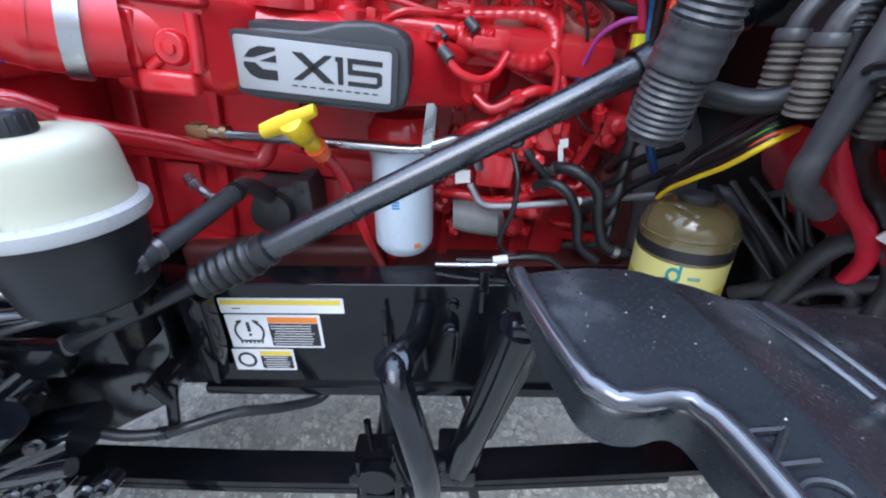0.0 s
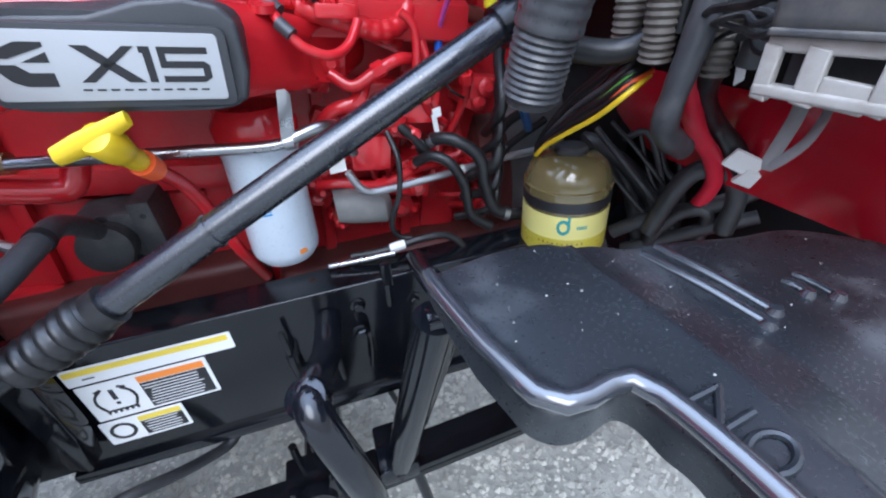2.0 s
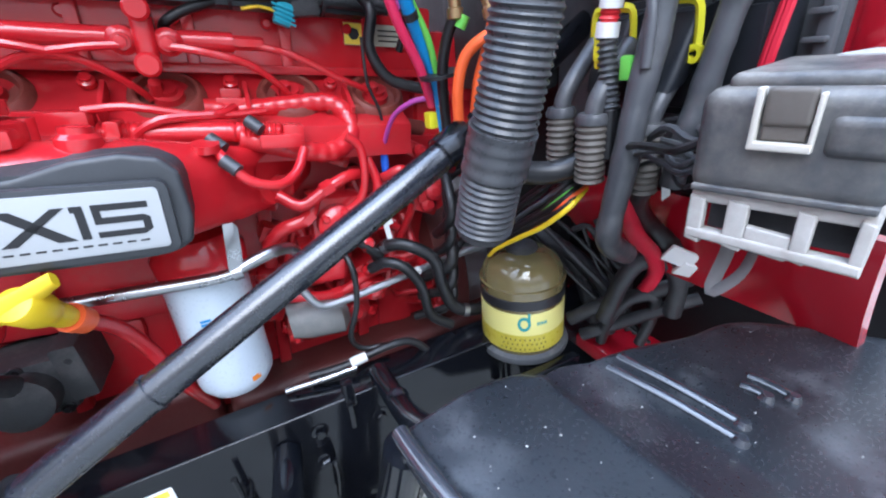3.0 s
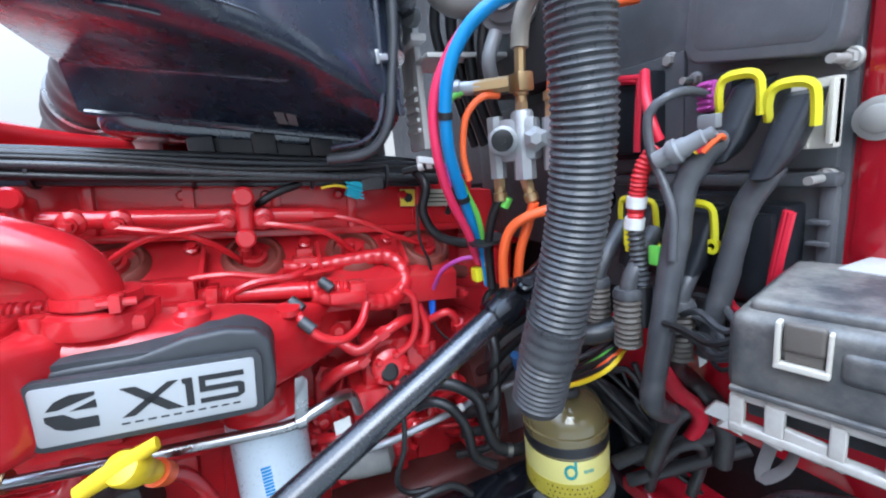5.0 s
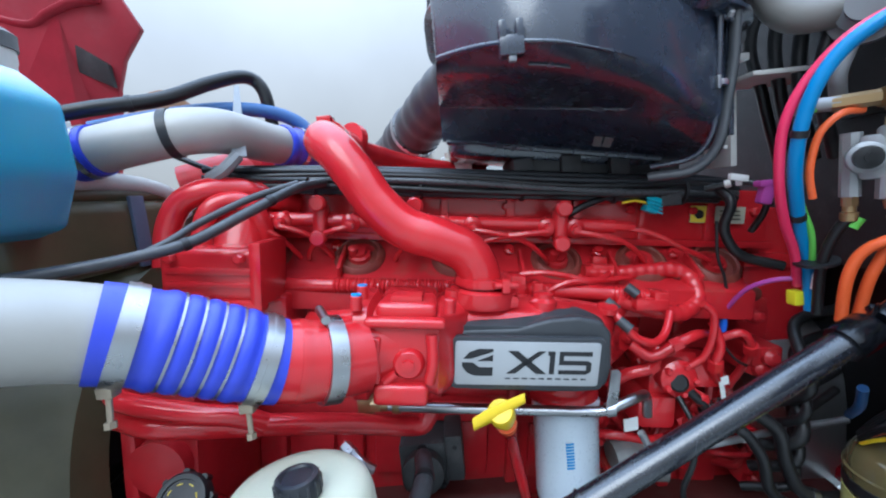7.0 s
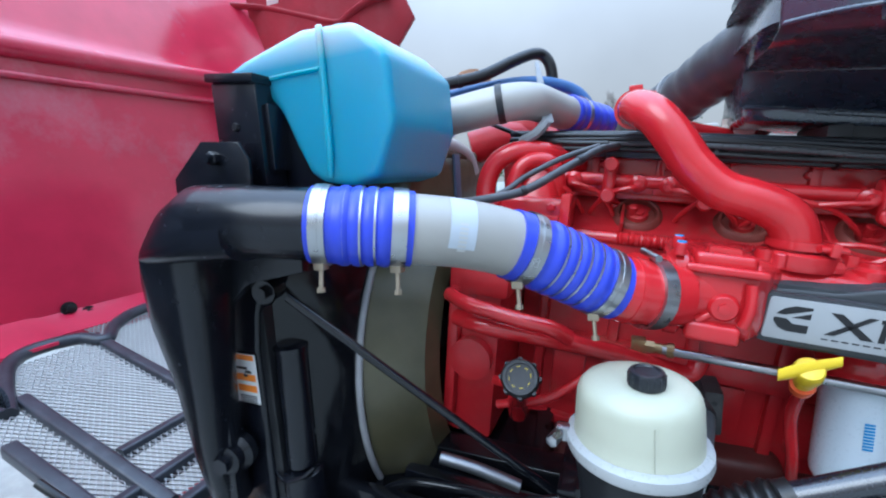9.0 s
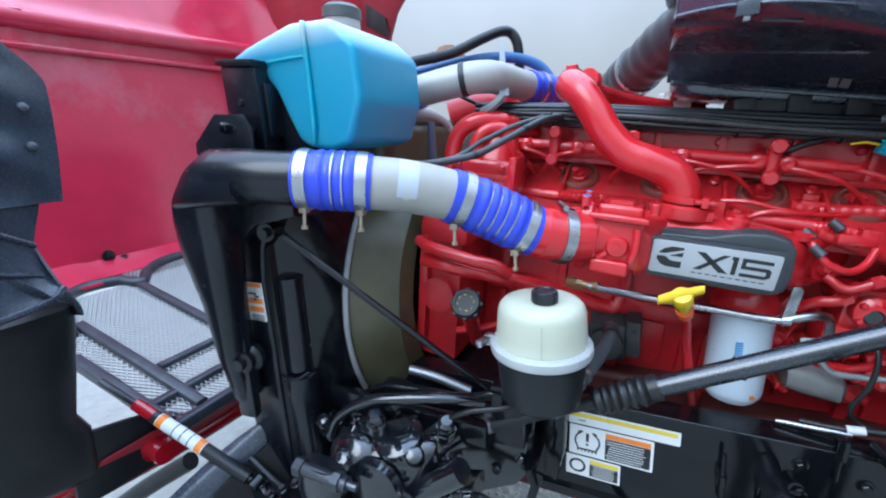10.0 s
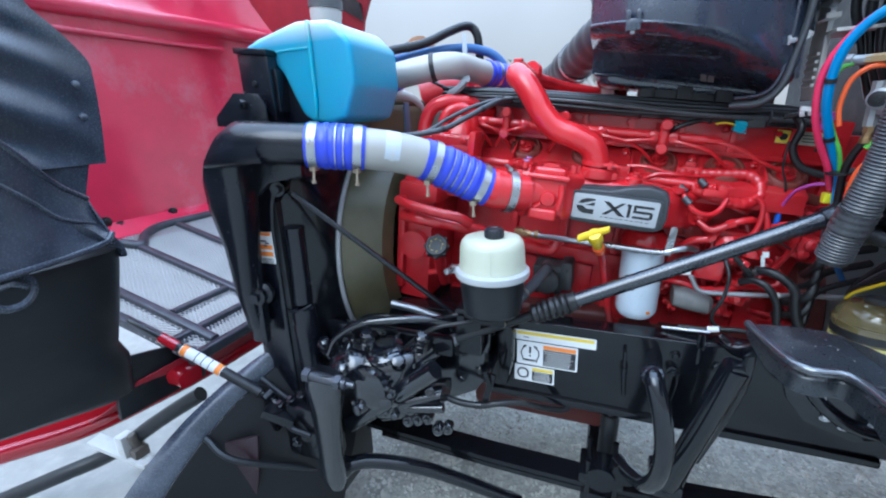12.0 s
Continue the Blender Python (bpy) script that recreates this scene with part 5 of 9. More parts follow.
wl = part("warning_label", plate((-1.3555, 0.4425, 1.375), (1, 0.02, 0), (0, 0, 1), 0.066, 0.118, 0.0012), DECAL, rad, "white and orange warning label")
for k, (h, m) in enumerate(((0.012, ORANGE_INK), (0.016, ORANGE_INK), (0.016, ORANGE_INK))):
    part("print", plate((-1.3555, 0.4411, (1.426, 1.378, 1.352)[k]), (1, 0.02, 0), (0, 0, 1), 0.056, h, 0.0006), m, wl)
for k, (dx, dz, w) in enumerate(((-0.01, 0.025, 0.03), (0.008, 0.017, 0.018), (0.0, 0.008, 0.012))):
    part("print", plate((-1.3555 + dx, 0.441, 1.375 + dz), (1, 0.02, 0), (0, 0, 1), w, 0.006, 0.0006), INK, wl)
for k in range(5):
    part("print", plate((-1.3555, 0.441, 1.334 - 0.004 * k), (1, 0.02, 0), (0, 0, 1), 0.05, 0.0018, 0.0006), INK, wl)
MID_BLUE = mat("blue-grey rubber strip", (0.10, 0.13, 0.20), 0.45, bump=0.1)
RIM_BLACK_GREY = mat("patchy pale edge rubber", (0.30, 0.30, 0.31), 0.35, vary=0.25, dirt_sheen=0.5, dirt_sheen_col=(0.08, 0.08, 0.08), spot=9.0, bump=0.1)
# fan shroud: black skirt, pale edge ring, olive inner wall
shroud = thing("fan_shroud", (-1.15, 1.15, 0.8), "olive-brown fan shroud with pale edge ring behind the radiator", "fan shroud")
part("skirt", loft([((-1.31, 1.2, 1.28), (0, 0.72, 0), (0, 0, 0.58), 6), ((-1.25, 1.2, 1.27), (0, 0.68, 0), (0, 0, 0.58), 4), ((-1.20, 1.205, 1.235), (0, 0.572, 0), (0, 0, 0.572), 2)], 72, cap=False), BLACK, shroud)
part("edge_ring", tube([(-1.195, 1.205 + 0.572 * math.cos(a), 1.235 + 0.572 * math.sin(a)) for a in (2 * math.pi * k / 64 for k in range(65))], 0.0095, 10, smooth=False), RIM_BLACK_GREY, shroud, "patchy pale edge ring")
part("inner_wall", loft([((-1.20, 1.205, 1.235), (0, 0.566, 0), (0, 0, 0.566), 2), ((-1.12, 1.205, 1.24), (0, 0.53, 0), (0, 0, 0.53), 2), ((-1.055, 1.205, 1.245), (0, 0.475, 0), (0, 0, 0.475), 2), ((-1.045, 1.205, 1.245), (0, 0.40, 0), (0, 0, 0.40), 2), ((-1.15, 1.205, 1.245), (0, 0.39, 0), (0, 0, 0.39), 2)], 72, cap=False), OLIVE, shroud)
part("top_plate", join(box((-1.20, 0.72, 1.70), (-1.06, 1.5, 1.86), 0.03, 3), tube([(-1.12, 0.75, 1.862), (-1.1, 1.0, 1.872), (-1.08, 1.25, 1.866)], 0.02, 10)), OLIVE, shroud)
part("top_cap", tube([(-1.12, 0.82, 1.90), (-1.10, 0.95, 1.905), (-1.09, 1.10, 1.895), (-1.08, 1.20, 1.865), (-1.075, 1.235, 1.81)], 0.024, 14), LIGHT_GREY, shroud, "grey rubber edge cap")
part("stripe", box((-1.062, 1.015, 1.70), (-1.052, 1.06, 1.868), 0.004), MID_BLUE, shroud, "blue-grey seam strip")
fan = thing("fan", (-1.1, 1.17, 1.3), "black cooling fan hub with curved blades in the shroud", "fan")
part("hub", lathe([(0.12, 0), (0.12, 0.05), (0.08, 0.09), (0.05, 0.1)], (-1.15, 1.17, 1.30), (1, 0, 0), 32), SATIN, fan)
for k in range(9):
    a = 2 * math.pi * k / 9
    part("blade", sheet(lambda u, v, a=a: V(-1.13 + 0.05 * v, 1.17 + (0.11 + 0.205 * u) * math.cos(a + 0.45 * v - 0.1 * u), 1.30 + (0.11 + 0.18 * u) * math.sin(a + 0.45 * v - 0.1 * u)), 6, 4, 0.004), SATIN, fan)

# ---- washer fluid tank ----
def tank_mat():
    m = bpy.data.materials.new("clear tank with blue fluid")
    m.use_nodes = True
    n, l = m.node_tree.nodes, m.node_tree.links
    b = n["Principled BSDF"]
    at = n.new("ShaderNodeTexCoord")
    sp = n.new("ShaderNodeSeparateXYZ")
    l.new(at.outputs["Object"], sp.inputs["Vector"])
    ramp = n.new("ShaderNodeValToRGB")
    r = n.new("ShaderNodeMapRange")
    r.inputs["From Min"].default_value, r.inputs["From Max"].default_value = 2.025, 2.080
    l.new(sp.outputs["Z"], r.inputs["Value"])
    l.new(r.outputs["Result"], ramp.inputs["Fac"])
    ramp.color_ramp.elements[0].color, ramp.color_ramp.elements[1].color = (0.054, 0.33, 0.49, 1), (0.58, 0.66, 0.66, 1)
    l.new(ramp.outputs["Color"], b.inputs["Base Color"])
    b.inputs["Roughness"].default_value = 0.26
    b.inputs["Subsurface Weight"].default_value = 1.0
    b.inputs["Subsurface Radius"].default_value = (0.05, 0.14, 0.18)
    b.inputs["Subsurface Scale"].default_value = 0.4
    b.inputs["Transmission Weight"].default_value = 0.12
    nz = n.new("ShaderNodeTexNoise")
    nz.inputs["Scale"].default_value = 30
    bp = n.new("ShaderNodeBump")
    bp.inputs["Strength"].default_value, bp.inputs["Distance"].default_value = 0.1, 0.003
    l.new(at.outputs["Object"], nz.inputs["Vector"])
    l.new(nz.outputs["Fac"], bp.inputs["Height"])
    l.new(bp.outputs["Normal"], b.inputs["Normal"])
    return m


WASH = tank_mat()
wt = thing("washer_fluid_tank", (-1.1, 0.62, 1.79), "translucent plastic tank filled with bright blue washer fluid", "fluid tank")
tk = prism([(-1.375, 2.032), (-1.305, 2.056), (-1.15, 2.090), (-1.03, 2.083), (-0.965, 2.02), (-0.96, 1.90), (-1.0, 1.805), (-1.06, 1.79), (-1.13, 1.80), (-1.160, 1.82), (-1.187, 1.875), (-1.218, 1.945), (-1.268, 1.997)], (0, 0.494, 0), (1, 0, 0), (0, 0, 1), -0.300, 0.026, 5)
part("tank", tk, WASH, wt)
part("moulded_rib", tube([(-1.108, 0.494, 1.81), (-1.10, 0.488, 1.87), (-1.10, 0.490, 2.0), (-1.102, 0.492, 2.085)], 0.0065, 10), WASH, wt)
part("moulded_rib", tube([(-1.29, 0.494, 2.008), (-1.2, 0.492, 2.012), (-1.11, 0.492, 2.012)], 0.004, 8), WASH, wt)
surge = thing("coolant_tank", (-1.54, 1.22, 1.86), "pale grey coolant filler with dark cap behind the radiator top", "coolant tank")
part("body", join(box((-1.66, 1.12, 1.84), (-1.42, 1.34, 2.14), 0.03, 3), lathe([(0.075, 0), (0.07, 0.14), (0.074, 0.15), (0.074, 0.20)], (-1.54, 1.22, 2.13), (0, 0, 1), 28)), LIGHT_GREY, surge)
part("cap", lathe([(0.08, 0), (0.08, 0.04), (0.06, 0.055)], (-1.54, 1.22, 2.315), (0.1, 0, 1), 28), PANEL_GREY, surge, "dark screw cap")

# ---- inner fender shield by the cab ----
RIM_BLACK = mat("polished black edge bead", (0.03, 0.033, 0.04), 0.14, coat=1.0, spec=1.0, vary=0.1, bump=0.02)
SHIELD = mat("black moulded plastic", (0.016, 0.019, 0.023), 0.30, spec=0.6, vary=0.3, dirt_sheen=0.5, dirt_sheen_col=(0.15, 0.158, 0.168), grain=60, bump=0.08, spot=9.0, clean=0.52)
shield = thing("fender_shield", (0.3, 0.3, 1.2), "black moulded plastic inner fender shield with embossed letters", "fender shield")


def fold_x(y):
    """Where the level top breaks down towards the cab."""
    return 0.268 + 0.02 * min(1.0, max(0.0, (0.40 - y) / 0.16))


def shield_z(x, y):
    """Height of the shield: level near the wheel, a step at the fold, then falling away to the cab side."""
    z = 1.298
    d = x - fold_x(y)
    if d > 0:
        z -= 0.010 * min(1.0, d / 0.010) + 0.42 * min(max(0.0, d - 0.012), 0.09) + 0.03 * max(0.0, d - 0.1)
    return z


EDGE = curve([V(0.098, 0.430, 0), V(0.101, 0.40, 0), V(0.114, 0.33, 0), V(0.124, 0.29, 0), V(0.133, 0.258, 0), V(0.150, 0.243, 0), V(0.175, 0.243, 0), V(0.202, 0.247, 0), V(0.218, 0.225, 0), V(0.228, 0.18, 0), V(0.233, 0.13, 0), V(0.237, 0.08, 0), V(0.242, 0, 0), V(0.25, -0.16, 0)], 0.006)
INNER = curve([V(0.102, 0.437, 0), V(0.155, 0.447, 0), V(0.195, 0.453, 0), V(0.25, 0.447, 0), V(0.275, 0.432, 0), V(0.33, 0.452, 0), V(0.42, 0.455, 0), V(0.53, 0.43, 0), V(0.65, 0.40, 0), V(0.80, 0.2, 0), V(0.85, -0.15, 0)], 0.006)


def along(line, t):
    k = t * (len(line) - 1)
    i = min(int(k), len(line) - 2)
    return line[i].lerp(line[i + 1], k - i)


def shield_at(u, v):
    a, b = along(EDGE, u), along(INNER, u)
    q = a.lerp(b, v)
    z = shield_z(q.x, q.y)
    z -= 0.010 * max(0.0, 1 - (1 - v) * (a - b).length / 0.02) ** 2
    z += 0.004 * math.exp(-((v * (a - b).length - 0.006) / 0.006) ** 2)
    return V(q.x, q.y, z)


def skirt_at(u, v):
    """The hanging flange: a shallow groove under the rim, then a flat band whose dusty grey stands in for reflected
    gravel.
    """
    q = along(EDGE, u)
    w = 0.052 * min(1.0, 0.45 + u * 3.5) + 0.035 * max(0.0, min(1.0, (u - 0.45) * 5))
    out = V(-0.6, -0.7, 0)
    deep = -0.010 * math.sin(min(1.0, v / 0.35) * math.pi) + 0.012 * max(0.0, v - 0.35)
    wave = 0.004 * math.sin(u * 62) * max(0.0, 1 - abs(u - 0.42) * 5) * v
    return V(q.x, q.y, shield_z(q.x, q.y)) + V(0.004 * v, 0.006 * v, -w * v) + out * (deep + wave)


part("panel", sheet(shield_at, 150, 90, 0.004, (0, 0, 1)), SHIELD, shield)
part("skirt", sheet(skirt_at, 150, 16, 0.004, (0.5, 0.5, 0)), SHIELD, shield)
part("rim", tube([V(q.x, q.y, shield_z(q.x, q.y) + 0.001) for q in EDGE[::3]], 0.0095, 16, smooth=False), RIM_BLACK, shield)
for (a, b) in (((0.383, 0.432), (0.415, 0.278)), ((0.410, 0.440), (0.438, 0.290)), ((0.515, 0.335), (0.522, 0.285)), ((0.492, 0.33), (0.498, 0.30))):
    p0, p1 = V(*a, shield_z(*a)), V(*b, shield_z(*b))
    part("moulded_rib", join(tube([p0, p0.lerp(p1, 0.5) + V(0, 0, 0.003), p1], 0.0062, 10, flat=0.8), loft([(p1 + V(-0.004, 0.004, 0), (0.009, 0, 0), (0, 0.009, 0), 2.2), (p1 + V(-0.004, 0.003, 0.008), (0.005, 0, 0), (0, 0.005, 0), 2.2)], 14)), RIM_BLACK, shield)
for bars in (((0.230, 0.214), (0.261, 0.217)), ((0.261, 0.217), (0.233, 0.189)), ((0.233, 0.188), (0.265, 0.192))):
    a, b = (V(*q, 1.2995) for q in bars)
    part("embossed_letter", tube([a, a.lerp(b, 0.5), b], 0.0034, 8, smooth=False), SHIELD, shield)
part("embossed_letter", tube([V(0.250 + 0.018 * math.cos(t), 0.166 + 0.012 * math.sin(t) + 0.002 * math.cos(t), 1.2995) for t in (2 * math.pi * k / 24 for k in range(25))], 0.0034, 8, smooth=False), SHIELD, shield)

rnd = random.Random(21)
flecks = bmesh.new()
for _ in range(60):
    x, y = rnd.uniform(0.12, 0.62), rnd.uniform(0.02, 0.43)
    a, r = rnd.uniform(0, 6.28), 0.0005 + 0.0011 * rnd.random() ** 3
    z = shield_z(x, y) + 0.0012
    if x < 0.26 and y < 0.27:
        continue
    ring_v = [flecks.verts.new((x + r * math.cos(a + k * 2.09) * (1 + 0.6 * rnd.random()), y + r * math.sin(a + k * 2.09), z - 0.0010)) for k in range(3)]
    tip = flecks.verts.new((x, y, z + r * 0.5))
    for k in range(3):
        flecks.faces.new((ring_v[k], ring_v[(k + 1) % 3], tip))
solo("dust", flecks, LIGHT_GREY, "pale dust flecks lying on the fender shield", "dust", kind="stuff")

# ---- hood, tipped forward ----
hood = thing("hood", (-2.7, 1.1, 1.0), "red truck hood tipped forward with open grille and liner", "hood")


def hood_at(u, v):
    """u along y from the near side to the far side, v up."""
    y = -0.75 + 3.15 * u
    z = 1.15 + 2.4 * v
    x = -2.9
    if z > 2.42:
        x -= 0.35 * (z - 2.42)
        x += 0.05 * math.exp(-((z - 2.45) / 0.04) ** 2)
    c = max(0.0, (y - 1.75) / 0.65)
    x += 0.40 * c ** 2.2
    x += 0.02 * math.exp(-((y - 0.35 - 0.25 * (z - 1.15)) / 0.03) ** 2)
    return V(x, y, z)


part("inner_panel", sheet(hood_at, 90, 70, 0.02, (1, 0, 0)), HOOD_RED, hood)
far = prism([(-3.05, 1.1), (-2.30, 1.1), (-2.16, 2.0), (-2.08, 2.31), (-2.04, 2.54), (-1.98, 2.68), (-1.86, 2.82), (-1.95, 3.0), (-2.2, 3.2), (-2.6, 3.5), (-3.3, 3.55)], (0, 2.40, 0), (1, 0, 0), (0, 0, 1), -0.03, 0.008)
bmesh.ops.subdivide_edges(far, edges=list(far.edges), cuts=3, use_grid_fill=True)


def lean(q):
    """The far side leans inwards above the hinge line."""
    d = 0.30 * max(0.0, q.z - 2.2)
    f = 1 - d / 3.0
    return V(-0.06 + (q.x + 0.06) * f, q.y - d, 1.79 + (q.z - 1.79) * f)


for vert in far.verts:
    vert.co = lean(vert.co)
part("far_side", far, SHADED_RED, hood, "dusty red hood side, shade in its colour")


def leaned(bm):
    for vert in bm.verts:
        vert.co = lean(vert.co)
    return bm


for outline in (((-2.46, 2.84), (-2.28, 2.83), (-2.05, 2.655), (-2.04, 2.535), (-2.27, 2.66)), ((-2.80, 3.25), (-2.56, 3.24), (-2.56, 3.12), (-2.72, 3.13))):
    part("vent", leaned(prism(outline, (0, 2.366, 0), (1, 0, 0), (0, 0, 1), -0.03, 0.006)), MATT, hood, "black vent patch")
part("hood_label", leaned(box((-3.01, 2.350, 3.09), (-2.90, 2.364, 3.22), 0.004)), DECAL, hood, "small white label")
part("fold", leaned(tube([(-3.4, 2.37, 3.18), (-3.05, 2.36, 3.09), (-2.70, 2.36, 2.97), (-2.42, 2.365, 2.88), (-2.30, 2.365, 2.92), (-2.18, 2.37, 2.96), (-2.03, 2.375, 2.97)], 0.022, 12)), SHADED_RED, hood)
part("moulding", tube([(-2.885, -0.7, 2.40), (-2.885, 0.5, 2.42), (-2.88, 1.3, 2.45), (-2.84, 1.85, 2.47), (-2.70, 2.1, 2.45)], 0.045, 12), HOOD_RED, hood)
part("moulding", tube([(-2.89, -0.7, 2.29), (-2.885, 0.6, 2.31), (-2.88, 1.4, 2.33), (-2.85, 1.8, 2.34)], 0.016, 10), HOOD_RED, hood)
for q in ((-2.885, 0.80, 1.31), (-2.885, 0.87, 1.27), (-2.885, 1.20, 1.285), (-2.885, 0.62, 1.2), (-2.885, 1.05, 1.22)):
    part("bolt", bolt(q, (1, 0, 0), 0.02, 0.018), RUBBER, hood)


def grille_z(x):
    return 0.95 + (-1.75 - x) * 0.28


def grille_bar(a, b, w=0.024, lift=0.0, deep=0.045):
    """A moulded bar with a flat crown that follows the slope of the grille."""
    p, q = (V(c[0], c[1], grille_z(c[0]) + lift) for c in (a, b))
    side = (q - p).cross(V(0, 0, 1)).normalized() * w
    up = V(0, 0, deep / 2)
    return loft([(p, side, up, 5), (p.lerp(q, 0.5) + V(0, 0, 0.003), side, up, 5), (q, side, up, 5)], 16)


GRILLE_GREY = mat("worn black grille plastic", (0.035, 0.039, 0.049), 0.34, vary=0.2, dirt_sheen=0.4, dirt_sheen_col=(0.10, 0.10, 0.11), bump=0.08)
for y in (0.315, 0.43, 0.77, 1.11, 1.45, 1.79):
    part("grille_bar", grille_bar((-2.22 if y < 0.4 else -2.42 if y < 0.5 else -2.66 if y < 0.8 else -2.75, y), (-1.72, y + 0.012), 0.021), GRILLE_GREY, hood)
for x, y0, y1 in ((-1.99, 0.47, 1.9), (-1.83, 0.31, 1.9), (-1.70, 0.31, 1.9)):
    part("grille_crossbar", grille_bar((x, y0), (x - 0.01, y1), 0.020, -0.006), GRILLE_GREY, hood)
RIM = [(-2.36, 0.37), (-2.55, 0.44), (-2.65, 0.50), (-2.69, 0.59), (-2.67, 0.72), (-2.60, 0.78), (-2.69, 0.87), (-2.755, 1.02), (-2.757, 1.30), (-2.757, 1.90)]
part("grille_rim", tube([(x, y, grille_z(x) + 0.012) for x, y in RIM], 0.026, 10), GRILLE_GREY, hood)
part("ledge", sheet(lambda u, v: V(-2.95 + (0.29 if u < 0.40 else 0.20) * v, -0.4 + 2.7 * u, grille_z(-2.95 + 0.24 * v) + 0.004 + 0.03 * (1 - v) ** 3), 54, 10, 0.012, (0, 0, -1)), HOOD_RED, hood)

# ---- cab front wall and the equipment on it ----
cab = thing("cab", (0.9, 1.2, 0.9), "red truck cab front wall with dark equipment panel", "truck cab")
part("lower_wall", sheet(lambda u, v: V(0.655 + 0.03 * (1 - v) ** 2, 0.30 + 0.585 * u, 1.225 + 0.045 * max(0.0, (u - 0.82) / 0.18) + 0.02 * max(0.0, 0.5 - u) + (0.165 - 0.045 * max(0.0, (u - 0.82) / 0.18)) * v), 30, 12, 0.02, (-1, 0, 0)), BODY_RED, cab)
# near-black sheets paint the dark void and cable shade around the red wall
part("under_wall", box((0.80, 0.30, 0.95), (0.86, 2.2, 1.40), 0.01), NEAR_BLACK, cab, "near-black sheet for the dark below the wall")
part("fire_wall", join(box((0.665, 0.33, 1.375), (0.70, 2.3, 2.5), 0.006), box((0.69, 0.89, 1.0), (0.73, 2.3, 1.40), 0.006)), NEAR_BLACK, cab, "near-black sheet for the shade on the bulkhead")
part("side_wall", join(sheet(lambda u, v: V(0.632 + 0.02 * v + 1.0 * u, 0.375 - 0.02 * math.sin(min(1, u * 3) * 1.57) - 0.30 * min(1.0, u * 1.2) + 0.004 * math.sin(v * 9), 1.52 + 0.9 * v), 24, 20, 0.02, (0, -1, 0)), box((0.628, 0.33, 1.52), (0.66, 0.379, 2.42), 0.008)), BODY_RED, cab, "glossy red body side")
part("floor_pan", box((0.66, 0.2, 0.93), (1.8, 2.2, 0.97), 0.01), BODY_RED, cab)
BODY_LATCH = mat("red latch plastic", (0.55, 0.012, 0.035), 0.4, bump=0.05)
MID_GREY = mat("mid grey plastic", (0.20, 0.205, 0.21), 0.45, vary=0.12, dirt_sheen=0.3, dirt_sheen_col=(0.3, 0.3, 0.29), bump=0.12)
panel = thing("equipment_panel", (0.64, 0.6, 1.5), "dark grey plastic equipment panel bolted to the cab wall", "equipment panel")
part("panel", join(box((0.630, 0.385, 1.47), (0.658, 0.84, 2.4), 0.008), box((0.612, 0.390, 1.688), (0.64, 0.74, 1.706), 0.006), box((0.62, 0.392, 1.49), (0.64, 0.41, 1.69), 0.005)), PANEL_GREY, panel)
for y0, y1, z0, z1 in ((0.60, 0.745, 1.71, 1.90), (0.545, 0.60, 1.72, 1.83), (0.395, 0.545, 1.71, 1.85)):
    part("raised_field", box((0.622, y0, z0), (0.634, y1, z1), 0.005), PANEL_GREY, panel)
part("cover", join(prism(rounded(0.19, 0.22, 0.025), (0.63, 0.470, 1.965), (0, -1, -0.18), (0, -0.10, 1), 0.045, 0.010, 3), prism(rounded(0.165, 0.19, 0.02), (0.590, 0.470, 1.965), (0, -1, -0.18), (0, -0.10, 1), 0.006, 0.004)), PANEL_GREY, panel)
for by, bz, ln in ((0.628, 1.891, 0.012), (0.583, 1.851, 0.035), (0.393, 1.836, 0.045), (0.406, 1.699, 0.045)):
    part("bolt", join(lathe([(0.013, 0), (0.013, 0.004), (0.011, 0.006)], (0.628, by, bz), (-1, 0, 0), 20), bolt((0.624, by, bz), (-1, 0, 0), 0.010, 0.008, False), lathe([(0.0055, 0), (0.0055, ln)], (0.63, by, bz), (-1, 0, 0), 10)), DULL_ZINC, panel, "dusty zinc bolt")
part("big_bolt", join(bolt((0.626, 0.362, 1.765), (-1, 0, 0), 0.016, 0.008, n=20), lathe([(0.018, 0), (0.018, 0.004)], (0.628, 0.362, 1.765), (-1, 0, 0), 24)), DULL_ZINC, panel, "dusty zinc bolt")
for k in range(6):
    part("rib", box((0.612, 0.395, 1.50 + 0.028 * k), (0.64, 0.418, 1.506 + 0.028 * k), 0.002), PANEL_GREY, panel)


def module(y0, y1, z0, z1, edge, label):
    m = thing("control_module", (0.63, (y0 + y1) / 2, z0), label, "control module")
    part("body", join(box((0.585, y1, z0), (0.63, y0, z1), 0.008), box((0.575, y1 + 0.012, z0 + 0.012), (0.59, y0 - 0.012, z1 - 0.012), 0.004)), PLASTIC, m)
    for a, b in edge:
        part("latch", tube([(0.572, *a), (0.570, (a[0] + b[0]) / 2, (a[1] + b[1]) / 2), (0.572, *b)], 0.0055, 8), BODY_LATCH, m, "red locking latch")
    return m


module(0.71, 0.634, 1.735, 1.880, (((0.70, 1.878), (0.640, 1.868)), ((0.640, 1.868), (0.648, 1.75)), ((0.69, 1.872), (0.645, 1.864))), "black control module framed by a red latch")
module(0.500, 0.425, 1.520, 1.668, (((0.418, 1.664), (0.434, 1.545)), ((0.490, 1.545), (0.480, 1.520)), ((0.480, 1.520), (0.450, 1.505)), ((0.414, 1.662), (0.430, 1.545))), "black control module with red latch strip")
module(0.69, 0.49, 1.53, 1.680, (), "black control module with yellow latched connectors")


